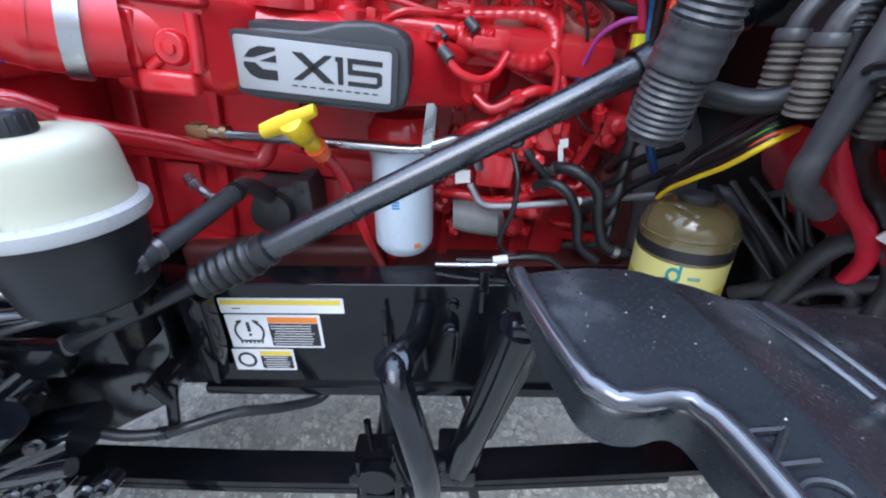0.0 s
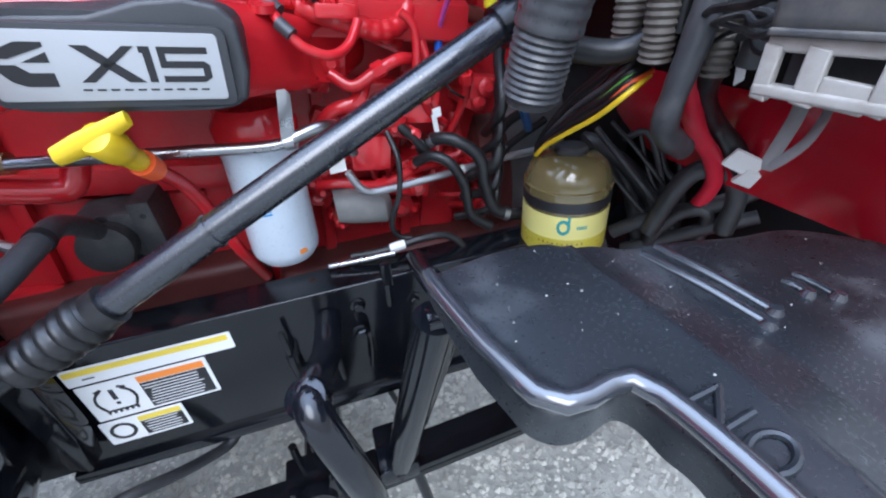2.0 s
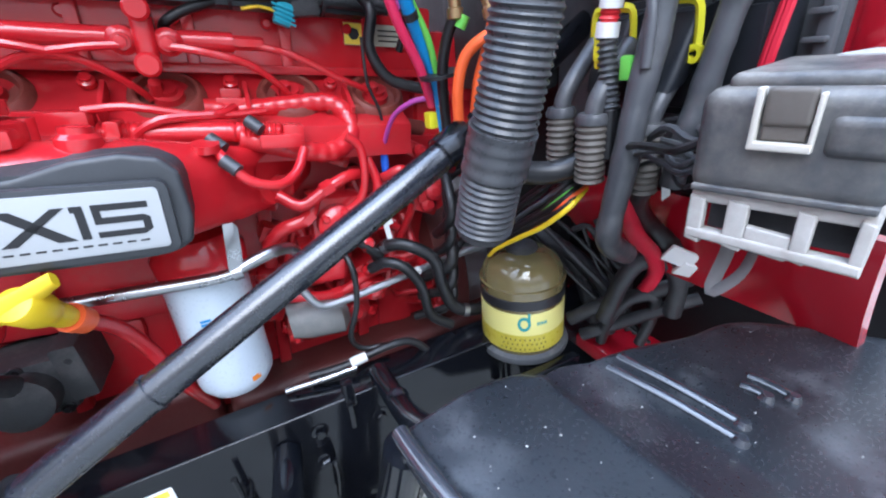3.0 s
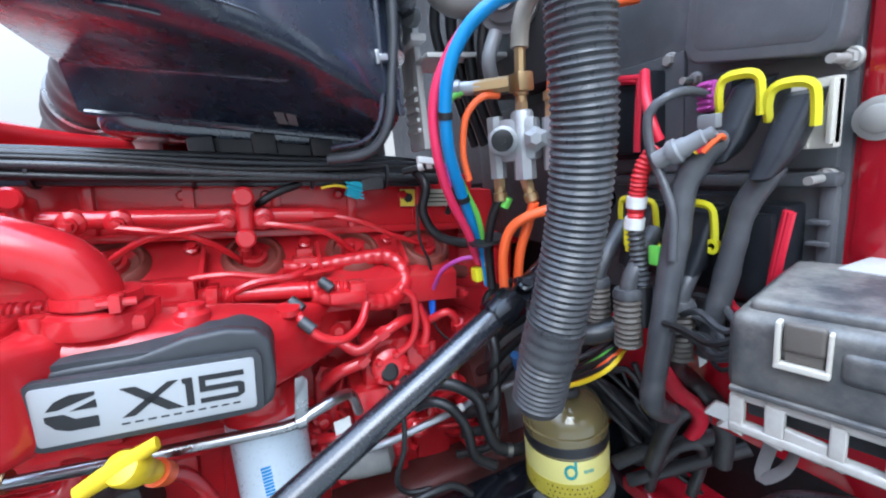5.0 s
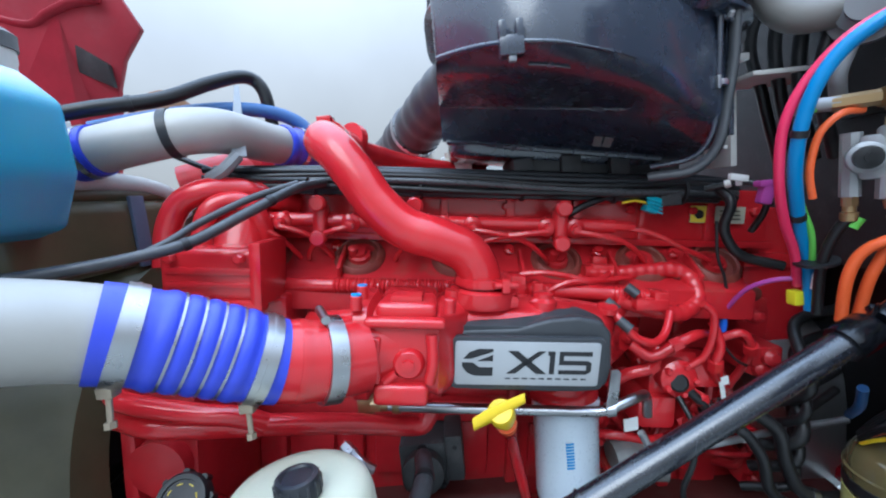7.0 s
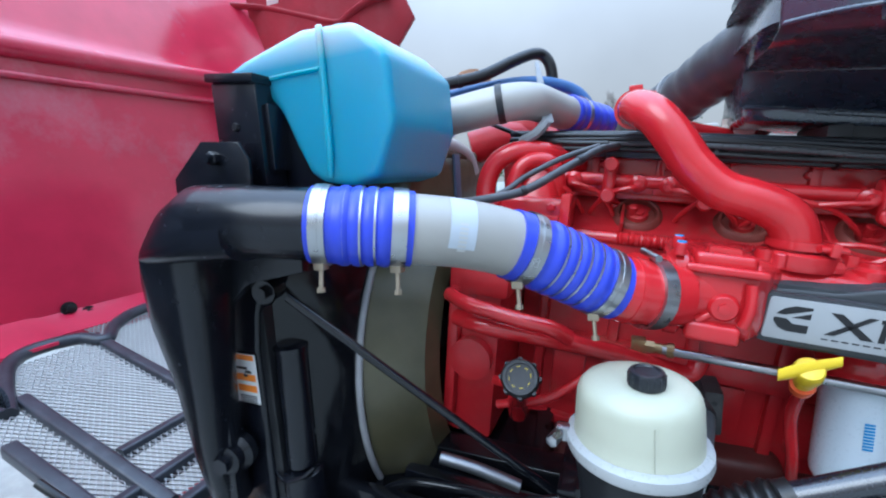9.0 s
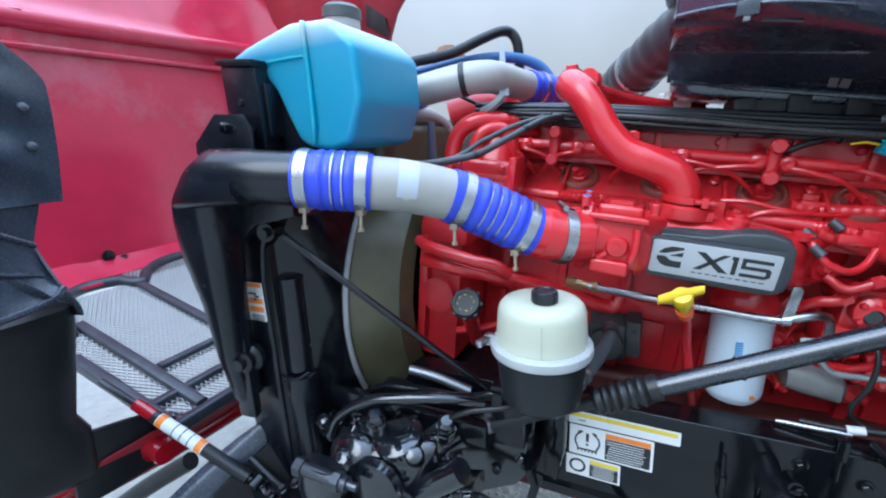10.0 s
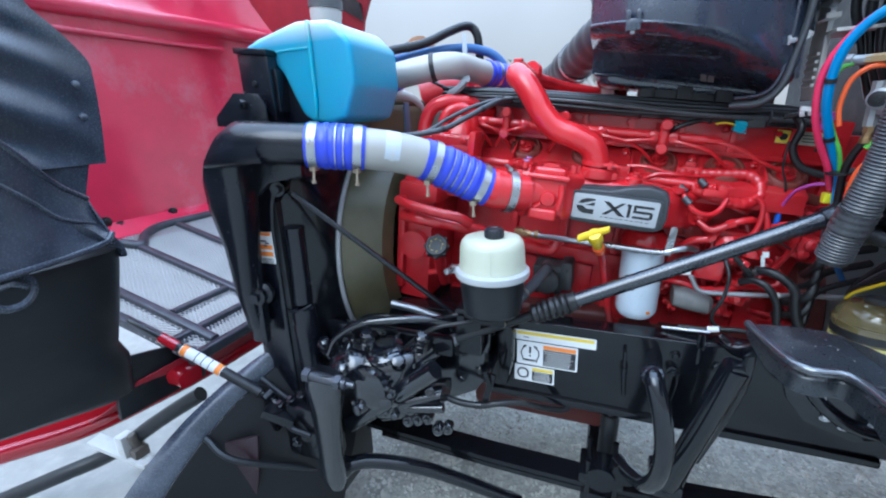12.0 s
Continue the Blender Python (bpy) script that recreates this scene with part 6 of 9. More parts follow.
def connector(y0, y1, top, left, right, lean=0.012, x=0.572, eye=False):
    """A black plug with a yellow swing latch; left and right: the latch ends."""
    c = thing("connector", (x, (y0 + y1) / 2, top - 0.1), "black multi-pin connector with yellow swing latch", "connector", "latched connectors")
    m, w = (y0 + y1) / 2, (y0 - y1) / 2
    part("body", loft([((x + 0.016, m - 0.004, top - 0.008), (0, w * 0.80, 0), (0.02, 0, 0.006), 4), ((x + 0.008, m, top - 0.03), (0, w * 0.84, 0), (0.02, 0, 0.004), 4), ((x - 0.008, m + lean * 0.5, top - 0.075), (0, w * 0.80, 0), (0.022, 0, 0.006), 3.6), ((x - 0.018, m + lean, top - 0.100), (0, w * 0.66, 0), (0.022, 0, 0.008), 3), ((x - 0.020, m + lean, top - 0.104), (0, w * 0.5, 0), (0.018, 0, 0.008), 2.6)], 24), PLASTIC, c)
    for k in range(3):
        part("ridge", box((x - 0.016 + 0.004 * (k == 1), m - 0.006 + lean * 0.2, top - 0.052 - 0.012 * k), (x - 0.004, m + 0.016, top - 0.047 - 0.012 * k), 0.0015), PLASTIC, c)
    part("latch", tube([(x - 0.004, y0 + 0.002, left), (x - 0.010, y0 + 0.001, (left + top) / 2), (x - 0.012, y0 - 0.003, top - 0.006), (x - 0.013, y0 - 0.012, top), (x - 0.013, m, top + 0.001), (x - 0.013, y1 + 0.010, top - 0.001), (x - 0.012, y1 + 0.001, top - 0.008), (x - 0.010, y1 - 0.001, (right + top) / 2), (x - 0.008, y1 - 0.001, right)], 0.0062, 4, 0.004, flat=0.5, hint=(1, 0, 0)), YELLOW_CLIP, c, "yellow swing latch")
    if eye:
        part("latch_eye", lathe([(0.005, -0.004), (0.011, -0.004), (0.011, 0.004), (0.005, 0.004), (0.005, -0.004)], (x - 0.008, y1 + 0.001, right - 0.008), (1, 0, 0), 16, cap=False), YELLOW_CLIP, c)
    return c


connector(0.502, 0.451, 1.837, 1.789, 1.784)
connector(0.441, 0.393, 1.815, 1.774, 1.764, 0.016)
connector(0.664, 0.592, 1.672, 1.606, 1.600, 0.0, 0.56, True)
connector(0.556, 0.497, 1.671, 1.62, 1.618, 0.0, 0.56, True)
solo("white_bracket", join(box((0.588, 0.385, 1.737), (0.604, 0.432, 1.817), 0.002), box((0.580, 0.385, 1.742), (0.60, 0.390, 1.814), 0.001), box((0.582, 0.408, 1.738), (0.60, 0.412, 1.78), 0.001)), BEIGE, "off-white plastic bracket beside a connector", "bracket")
pp = thing("purple_plug", (0.585, 0.53, 1.80), "small purple ribbed plug on the panel", "connector")
part("body", box((0.572, 0.517, 1.798), (0.60, 0.540, 1.840), 0.003), PURPLE, pp)
for k in range(5):
    part("ridge", box((0.566, 0.519, 1.801 + 0.008 * k), (0.574, 0.538, 1.805 + 0.008 * k), 0.001, 1), PURPLE, pp)
part("seat", box((0.59, 0.505, 1.785), (0.625, 0.545, 1.85), 0.004), PLASTIC, pp, "black socket")


def cable(name, pts, r, material, label, category="cable", group="", rings=(), n=10, step=0.01):
    c = thing(name, pts[0], label, category, group)
    part("sheath", tube(pts, r, n, step), material, c)
    for f, m in rings:
        ln = curve(pts, 0.005)
        k = int(f * (len(ln) - 1))
        rr = r if not callable(r) else r(0.1, 1)
        part("band", ring(ln[k], ln[min(k + 2, len(ln) - 1)] - ln[max(0, k - 2)], rr + 0.001, 0.012, 0.001, 16), m, c)
    return c


rib = lambda r0, a, p: (lambda s, L: r0 + a * math.sin(s * 2 * math.pi / p))
TAPE = mat("grey cloth tape", (0.058, 0.060, 0.065), 0.34, vary=0.35, dirt_sheen=0.6, dirt_sheen_col=(0.15, 0.147, 0.14), bump=0.25, spot=22.0)
wrap = lambda r0: (lambda s, L: r0 + 0.0004 * ((s / 0.023) % 1.0) + 0.0007 * math.sin(s * 47) + 0.0004 * math.sin(s * 131))
# taped cables that hang from the plugs
cable("taped_cable", [(0.560, 0.488, 1.755), (0.535, 0.495, 1.748), (0.520, 0.507, 1.722), (0.510, 0.514, 1.69), (0.504, 0.518, 1.629), (0.488, 0.520, 1.555), (0.476, 0.521, 1.475), (0.466, 0.523, 1.42), (0.462, 0.524, 1.385), (0.472, 0.527, 1.366), (0.495, 0.531, 1.348), (0.515, 0.535, 1.335)], wrap(0.0172), TAPE, "thick grey taped cable hanging from a plug", group="taped cables", n=14, step=0.004)
cable("taped_cable", [(0.565, 0.432, 1.722), (0.562, 0.444, 1.700), (0.556, 0.460, 1.665), (0.552, 0.470, 1.61), (0.545, 0.478, 1.55), (0.535, 0.482, 1.51), (0.535, 0.49, 1.45)], wrap(0.0155), TAPE, "thick grey taped cable hanging from a plug", group="taped cables", n=14, step=0.004)
cable("taped_cable", [(0.555, 0.64, 1.57), (0.53, 0.63, 1.52), (0.50, 0.60, 1.47)], wrap(0.013), TAPE, "thick grey taped cable hanging from a plug", group="taped cables", n=14, step=0.004)
cable("thin_cable", [(0.575, 0.527, 1.822), (0.535, 0.53, 1.828), (0.505, 0.537, 1.822), (0.49, 0.553, 1.803), (0.488, 0.548, 1.753), (0.489, 0.525, 1.70), (0.488, 0.512, 1.66), (0.482, 0.508, 1.60)], 0.0068, TAPE, "thin grey cable looping over the panel")
gp, gd = V(0.494, 0.526, 1.744), V(0.35, -0.85, 0.42)
gplug = thing("grey_plug", gp, "mid-grey round plug with locking ring", "connector")
part("body", lathe([(0.013, -0.016), (0.014, 0), (0.014, 0.024), (0.012, 0.028), (0.012, 0.048), (0.009, 0.05), (0.009, 0.062)], gp, gd, 18), MID_GREY, gplug)
part("ring", lathe([(0.017, 0.004), (0.018, 0.007), (0.018, 0.015), (0.015, 0.018)], gp, gd, 10), MID_GREY, gplug)
part("ear", box(gp + V(0.016, -0.055, 0.03), gp + V(0.03, -0.03, 0.048), 0.003), MID_GREY, gplug)
for k, m in enumerate((YELLOW, BODY_LATCH, ORANGE)):
    cable("short_wire", [(0.535, 0.492 - 0.008 * k, 1.752 + 0.004 * k), (0.515, 0.485 - 0.008 * k, 1.757 + 0.003 * k), (0.505, 0.495 - 0.006 * k, 1.745)], 0.0036, m, "short coloured wire at the plug", "wire", "plug wires", n=7)
RIBBED_RED = mat("red ribbed conduit", (0.62, 0.02, 0.03), 0.4, dirt_sheen=0.2, bump=0.1)
cable("red_conduit", [(0.505, 0.550, 1.757), (0.497, 0.560, 1.742), (0.491, 0.567, 1.722), (0.490, 0.573, 1.69), (0.489, 0.579, 1.638)], rib(0.0118, 0.0014, 0.0065), RIBBED_RED, "short red corrugated conduit with white bands", rings=((0.68, TAG), (0.72, TAG), (0.93, TAG), (0.97, TAG)), step=0.0018)
cable("red_strap", [(0.505, 0.548, 1.765), (0.50, 0.556, 1.79), (0.51, 0.575, 1.83), (0.55, 0.612, 1.87)], 0.0075, BODY_LATCH, "red cable rising behind the thin one", "cable")
cable("grey_conduit", [(0.489, 0.579, 1.640), (0.490, 0.573, 1.60), (0.490, 0.567, 1.563), (0.489, 0.564, 1.546)], rib(0.0125, 0.0018, 0.008), LOOM, "grey corrugated conduit below the red one", step=0.0018)
cable("grey_conduit", [(0.489, 0.564, 1.548), (0.489, 0.562, 1.52), (0.489, 0.561, 1.485)], 0.0145, RUBBER, "black taped end of a conduit", "cable")
solo("green_clip", box((0.487, 0.535, 1.585), (0.497, 0.553, 1.615), 0.004), GREEN_HOSE, "small green clip on the cables", "clip")
solo("yellow_clip", join(box((0.482, 0.577, 1.60), (0.497, 0.592, 1.64), 0.003), box((0.478, 0.58, 1.61), (0.485, 0.59, 1.65), 0.002)), YELLOW_CLIP, "yellow clip beside the red conduit", "clip")
for q, r in (((0.470, 0.640, 1.500), 0.021), ((0.470, 0.575, 1.496), 0.022), ((0.516, 0.520, 1.482), 0.020)):
    b = thing("rubber_boot", (q[0], q[1], q[2] - 0.05), "weathered tan ribbed rubber cable boot", "cable boot", "ribbed boots")
    part("boot", tube([V(q) + V(0, 0, 0.040), V(q), V(q) - V(-0.004, -0.004, 0.045)], rib(r * 0.94, 0.0016, 0.009), 18, 0.002), TAN, b)
    part("collar", lathe([(r * 1.02, 0), (r * 1.05, 0.006), (r * 0.9, 0.014)], V(q) + V(0, 0, 0.036), (0, 0, 1), 18), TAPE, b)
    part("cable", tube([V(q) + V(0.07, 0.01, 0.13), V(q) + V(0.025, 0, 0.09), V(q) + V(0.004, 0, 0.06), V(q) + V(0, 0, 0.03)], r * 0.60, 12), TAPE, b)
cable("battery_cable", [(0.50, 0.545, 1.47), (0.505, 0.546, 1.43), (0.525, 0.550, 1.392), (0.57, 0.562, 1.338), (0.627, 0.573, 1.286), (0.68, 0.60, 1.22), (0.70, 0.64, 1.14)], 0.0145, BODY_LATCH, "thick red battery cable running to the cab", "battery cable")
cable("battery_cable", [(0.516, 0.522, 1.45), (0.535, 0.545, 1.415), (0.57, 0.565, 1.378), (0.618, 0.580, 1.340), (0.658, 0.560, 1.294), (0.69, 0.55, 1.25)], 0.0185, RUBBER, "thick black battery cable with white tag", "battery cable")
tg = V(0.655, 0.545, 1.285)
solo("cable_tag", join(box(tg + V(-0.030, -0.012, -0.016), tg + V(0.022, -0.004, 0.020), 0.004, 2, (20, 25, -35)), box(tg + V(-0.002, -0.016, -0.046), tg + V(0.034, -0.007, -0.008), 0.004, 2, (35, 20, -30)), box(tg + V(0.012, -0.010, -0.03), tg + V(0.04, -0.002, 0.004), 0.003, 2, (-10, 40, -20))), TAG, "crumpled white tape tag on a black cable", "cable tag")
solo("paper_flag", prism([(-0.008, 0.03), (0.004, 0.032), (0.012, -0.02), (0.0, -0.026)], (0.532, 0.500, 1.452), (1, -0.2, 0), (0, 0, 1), 0.0015, 0), TAG, "small white paper flag on a boot cable", "cable tag")

# fuse box that stands out from the wall
fuse = thing("fuse_box", (0.46, 0.3, 1.47), "dusty grey fuse box with pale base and clip", "fuse box")
FA, FU, FW = V(0.382, 0.366, 0), V(0.27, -0.963, 0).normalized(), V(0.963, 0.27, 0).normalized()
DIRTY = mat("dusty charcoal lid", (0.060, 0.062, 0.064), 0.45, vary=0.35, dirt_sheen=0.85, dirt_sheen_col=(0.27, 0.25, 0.215), bump=0.3, spot=9.0, clean=0.45)
BASE_PALE = mat("grimy off-white plastic", (0.40, 0.385, 0.355), 0.5, vary=0.15, dirt_sheen=0.9, dirt_sheen_col=(0.20, 0.17, 0.135), bump=0.15, spot=18.0, clean=0.44)


def on_fuse(u, w, z):
    """A place by the box: u along its face, w into its depth."""
    return FA + FU * u + FW * w + V(0, 0, z)


def fuse_box(u0, u1, w0, w1, z0, z1, bevel=0.003, drop=0.0):
    """A block in the box's own directions; drop: how far its far end sinks along the face."""
    b = prism([(u0, z0), (u1, z0 - drop), (u1, z1 - drop), (u0, z1)], on_fuse(0, w1, 0), FU, (0, 0, 1), w1 - w0, bevel, 3)
    return b


part("lid", fuse_box(0.0, 0.128, 0.0, 0.21, 1.508, 1.592, 0.014), DIRTY, fuse)
part("lid_crown", fuse_box(0.012, 0.118, 0.02, 0.20, 1.585, 1.602, 0.008), DIRTY, fuse)
part("lid_lip", fuse_box(0.004, 0.125, -0.003, 0.02, 1.508, 1.514, 0.002), DIRTY, fuse)
part("lid_pad", fuse_box(0.085, 0.127, -0.004, 0.06, 1.545, 1.575, 0.008), DIRTY, fuse)
part("base_rim", join(fuse_box(0.004, 0.127, 0.004, 0.16, 1.496, 1.508, 0.003), fuse_box(0.004, 0.127, 0.0, 0.014, 1.462, 1.472, 0.003, 0.004)), BASE_PALE, fuse, "grimy off-white slotted base")
for u0, u1 in ((0.004, 0.017), (0.034, 0.050), (0.082, 0.094), (0.118, 0.127)):
    part("base_post", fuse_box(u0, u1, 0.001, 0.012, 1.460, 1.503, 0.002, 0.003), BASE_PALE, fuse)
part("base_web", fuse_box(0.050, 0.082, 0.002, 0.010, 1.460, 1.482, 0.002, 0.003), BASE_PALE, fuse)
part("base_side", fuse_box(0.121, 0.127, 0.004, 0.17, 1.456, 1.503, 0.003), BASE_PALE, fuse)
part("base_back", fuse_box(0.008, 0.120, 0.05, 0.16, 1.456, 1.500, 0.002), MATT, fuse)
part("clip_guide", join(fuse_box(0.040, 0.0445, -0.008, 0.004, 1.552, 1.594, 0.0015), fuse_box(0.040, 0.080, -0.008, 0.004, 1.548, 1.5545, 0.0015), fuse_box(0.0765, 0.080, -0.006, 0.004, 1.552, 1.590, 0.0015)), BEIGE, fuse, "off-white clip guide")
part("clip", join(fuse_box(0.046, 0.076, -0.006, 0.003, 1.566, 1.594, 0.004), fuse_box(0.047, 0.075, -0.003, 0.003, 1.555, 1.568, 0.002)), TAN, fuse, "dusty tan clip")
part("clip_shadow_gap", fuse_box(0.046, 0.0762, -0.0015, 0.002, 1.5545, 1.560, 0.0005), MATT, fuse)
part("arm", join(box((0.655, 0.12, 1.49), (0.668, 0.442, 1.612), 0.012, 3), box((0.56, 0.15, 1.594), (0.66, 0.36, 1.604), 0.003)), PALE_ARM, fuse, "dusty galvanised mounting plate")
part("arm_bolt", join(lathe([(0.029, 0), (0.029, 0.003), (0.026, 0.005)], (0.656, 0.399, 1.583), (-1, 0, 0), 28), lathe([(0.017, 0.003), (0.017, 0.012), (0.013, 0.015)], (0.656, 0.399, 1.583), (-1, 0, 0), 6)), DULL_ZINC, fuse, "dusty zinc bolt and washer")
STRAP = mat("grey webbing", (0.16, 0.155, 0.15), 0.7, vary=0.15, dirt_sheen=0.4, bump=0.3)
solo("hanging_strap", tube([on_fuse(0.036, 0.03, 1.47), on_fuse(0.034, 0.034, 1.44), on_fuse(0.028, 0.036, 1.408), on_fuse(0.027, 0.034, 1.394), on_fuse(0.036, 0.030, 1.402), on_fuse(0.050, 0.028, 1.424), on_fuse(0.056, 0.026, 1.45), on_fuse(0.056, 0.02, 1.47)], 0.0062, 8, 0.006, flat=0.22, hint=FW), STRAP, "grey cloth strap hanging in a loop under the fuse box", "strap")
rnd = random.Random(3)
for k in range(9):
    q = on_fuse(0.002, 0.06 + 0.012 * k, 1.545 - 0.012 * (k % 4))
    cable("wire", [q, q + V(-0.016, 0.03, -0.012 - 0.02 * rnd.random()), q + V(-0.004 + 0.02 * rnd.random(), 0.075, -0.035 + 0.03 * rnd.random()), q + V(0.03, 0.13, -0.06 + 0.04 * rnd.random()), q + V(0.10, 0.19, -0.08)], 0.003 + 0.0028 * rnd.random(), rnd.choice((RUBBER, TAPE, RUBBER, MATT)), "thin dark wire in the bundle by the fuse box", "wire", "fuse box wires", n=7)

# ---- air valve block with lines ----
vb = thing("air_valve", (0.42, 0.76, 1.72), "cast aluminium air valve block with brass fittings", "air valve")
part("mount_plate", join(prism(rounded(0.125, 0.205, 0.014), (0.512, 0.725, 1.808), (0.1, -1, 0), (0, 0, 1), -0.008, 0.002), *[bolt((0.503, y, z), (-1, 0, 0), 0.009, 0.008) for y, z in ((0.70, 1.885), (0.69, 1.73))]), CAST_GREY, vb, "grey mounting plate")
part("body", join(box((0.395, 0.735, 1.755), (0.445, 0.80, 1.83), 0.008, 2, (0, 0, 40)), lathe([(0.020, 0), (0.020, 0.115), (0.016, 0.12)], (0.418, 0.757, 1.722), (0, 0, 1), 8), lathe([(0.017, 0), (0.017, 0.09)], (0.455, 0.722, 1.735), (0, 0, 1), 8), lathe([(0.015, 0), (0.015, 0.11)], (0.385, 0.795, 1.727), (0, 0, 1), 8), box((0.37, 0.745, 1.775), (0.47, 0.775, 1.805), 0.006, 2, (0, 0, -40)), lathe([(0.026, -0.005), (0.026, 0.012), (0.022, 0.015)], (0.383, 0.768, 1.793), (-0.55, -0.8, 0), 24), lathe([(0.018, 0), (0.022, 0.02), (0.01, 0.03)], (0.43, 0.74, 1.79), (-0.5, -0.85, 0), 6)), CAST_GREY, vb)
part("knob", join(lathe([(0.019, 0), (0.019, 0.016), (0.012, 0.018)], (0.376, 0.758, 1.793), (-0.55, -0.8, 0), 20), lathe([(0.007, 0.016), (0.007, 0.022)], (0.376, 0.758, 1.793), (-0.55, -0.8, 0), 6)), RUBBER, vb, "black rubber plug")
for q, d in (((0.418, 0.757, 1.84), (0.05, 0, 1)), ((0.418, 0.757, 1.722), (0.15, -0.2, -1)), ((0.455, 0.722, 1.735), (0.25, -0.2, -1)), ((0.385, 0.795, 1.727), (0, 0, -1)), ((0.455, 0.722, 1.825), (0.02, 0, 1))):
    part("fitting", join(lathe([(0.012, 0), (0.012, 0.016)], q, d, 6), lathe([(0.010, 0.016), (0.010, 0.026), (0.013, 0.028), (0.013, 0.042), (0.009, 0.044)], q, d, 10)), BRASS, vb, "brass fitting")
part("tee", join(box((0.403, 0.737, 1.872), (0.435, 0.775, 1.905), 0.006), lathe([(0.013, 0), (0.013, 0.06)], (0.395, 0.757, 1.888), (-0.8, 0.55, 0), 6), lathe([(0.010, 0), (0.010, 0.05), (0.014, 0.05), (0.014, 0.065)], (0.42, 0.757, 1.90), (0.05, 0, 1), 8)), BRASS, vb, "brass tee")
part("sensor", join(lathe([(0.012, 0), (0.012, 0.035), (0.016, 0.036), (0.016, 0.05)], (0.355, 0.785, 1.888), (-0.8, 0.55, 0.05), 12), box((0.30, 0.80, 1.878), (0.325, 0.83, 1.905), 0.004)), CAST_GREY, vb, "grey pressure sensor")
cable("tan_hose", [(0.422, 0.757, 1.945), (0.426, 0.755, 1.98), (0.44, 0.745, 2.02), (0.48, 0.72, 2.05), (0.56, 0.7, 2.10)], 0.0155, mat("tan rubber hose", (0.30, 0.27, 0.22), 0.5, dirt_sheen=0.2), "tan rubber hose rising from a brass fitting", "hose")
cable("blue_air_line", [(0.60, 0.66, 2.03), (0.50, 0.67, 2.03), (0.41, 0.69, 2.012), (0.345, 0.70, 1.995), (0.30, 0.73, 1.955), (0.277, 0.755, 1.89), (0.282, 0.785, 1.80), (0.31, 0.815, 1.72), (0.345, 0.845, 1.65), (0.375, 0.865, 1.59), (0.385, 0.87, 1.50)], 0.0112, BLUE_HOSE, "bright blue nylon air line looping past the valve", "air line", rings=((0.55, INK), (0.74, INK)))
cable("pink_air_line", [(0.55, 0.70, 2.03), (0.42, 0.72, 2.02), (0.335, 0.735, 1.99), (0.285, 0.765, 1.93), (0.262, 0.785, 1.86), (0.27, 0.805, 1.77), (0.30, 0.83, 1.69), (0.34, 0.855, 1.62), (0.37, 0.885, 1.55)], 0.0085, PINK_HOSE, "pink-red nylon air line beside the blue one", "air line")
cable("green_air_line", [(0.33, 0.80, 1.885), (0.30, 0.80, 1.87), (0.292, 0.80, 1.82), (0.30, 0.81, 1.77), (0.325, 0.82, 1.71), (0.35, 0.83, 1.66), (0.37, 0.85, 1.60)], 0.0058, GREEN_HOSE, "thin green nylon air line", "air line")
cable("orange_air_line", [(0.385, 0.775, 1.872), (0.35, 0.775, 1.87), (0.322, 0.785, 1.84), (0.315, 0.795, 1.78), (0.325, 0.80, 1.73)], 0.0062, ORANGE, "thin orange nylon air line", "air line")
cable("orange_air_line", [(0.467, 0.708, 1.690), (0.45, 0.72, 1.668), (0.41, 0.745, 1.655), (0.385, 0.77, 1.63), (0.375, 0.785, 1.58), (0.38, 0.80, 1.50)], 0.0095, ORANGE, "orange nylon air line below the valve", "air line")
cable("orange_air_line", [(0.425, 0.745, 1.68), (0.42, 0.76, 1.64), (0.41, 0.78, 1.58), (0.41, 0.80, 1.50)], 0.0095, ORANGE, "orange nylon air line below the valve", "air line")
cable("orange_air_line", [(0.457, 0.722, 1.86), (0.462, 0.715, 1.91), (0.478, 0.70, 1.955), (0.52, 0.68, 1.985), (0.60, 0.67, 2.0)], 0.0095, ORANGE, "orange nylon air line above the valve", "air line")
cable("orange_air_line", [(0.43, 0.76, 1.94), (0.435, 0.765, 2.02), (0.44, 0.77, 2.2)], 0.0058, ORANGE, "thin orange nylon air line", "air line")
cable("black_air_line", [(0.385, 0.795, 1.69), (0.375, 0.81, 1.66), (0.37, 0.83, 1.60), (0.38, 0.85, 1.50)], 0.0095, RUBBER, "black nylon air line with green end", "air line")
solo("green_ferrule", lathe([(0.0105, 0), (0.0105, 0.02)], (0.398, 0.79, 1.69), (-0.4, 0.3, -0.9), 12), GREEN_HOSE, "small green ferrule on a black air line", "ferrule")
solo("cable_tie", ring((0.372, 0.845, 1.605), (0.15, 0.1, -1), 0.034, 0.006, 0.002, 24), INK, "black cable tie round the air lines", "cable tie")
cable("purple_wire", [(0.36, 0.88, 1.565), (0.335, 0.90, 1.56), (0.31, 0.94, 1.535), (0.30, 0.985, 1.485), (0.298, 1.0, 1.46)], 0.005, PURPLE, "purple wire with blue splice", "wire")
solo("blue_splice", tube([(0.298, 0.998, 1.468), (0.297, 1.002, 1.434), (0.296, 1.006, 1.405)], lambda s, L: 0.0095 * (1 - 0.3 * abs(2 * s / L - 1)), 10), mat("blue splice", (0.02, 0.12, 0.62), 0.35), "blue heat-shrink wire splice", "wire splice")
cable("thin_wire", [(0.296, 1.006, 1.41), (0.30, 1.0, 1.38), (0.32, 0.99, 1.35), (0.35, 1.0, 1.33)], 0.003, RUBBER, "thin black wire under the splice", "wire", n=6)
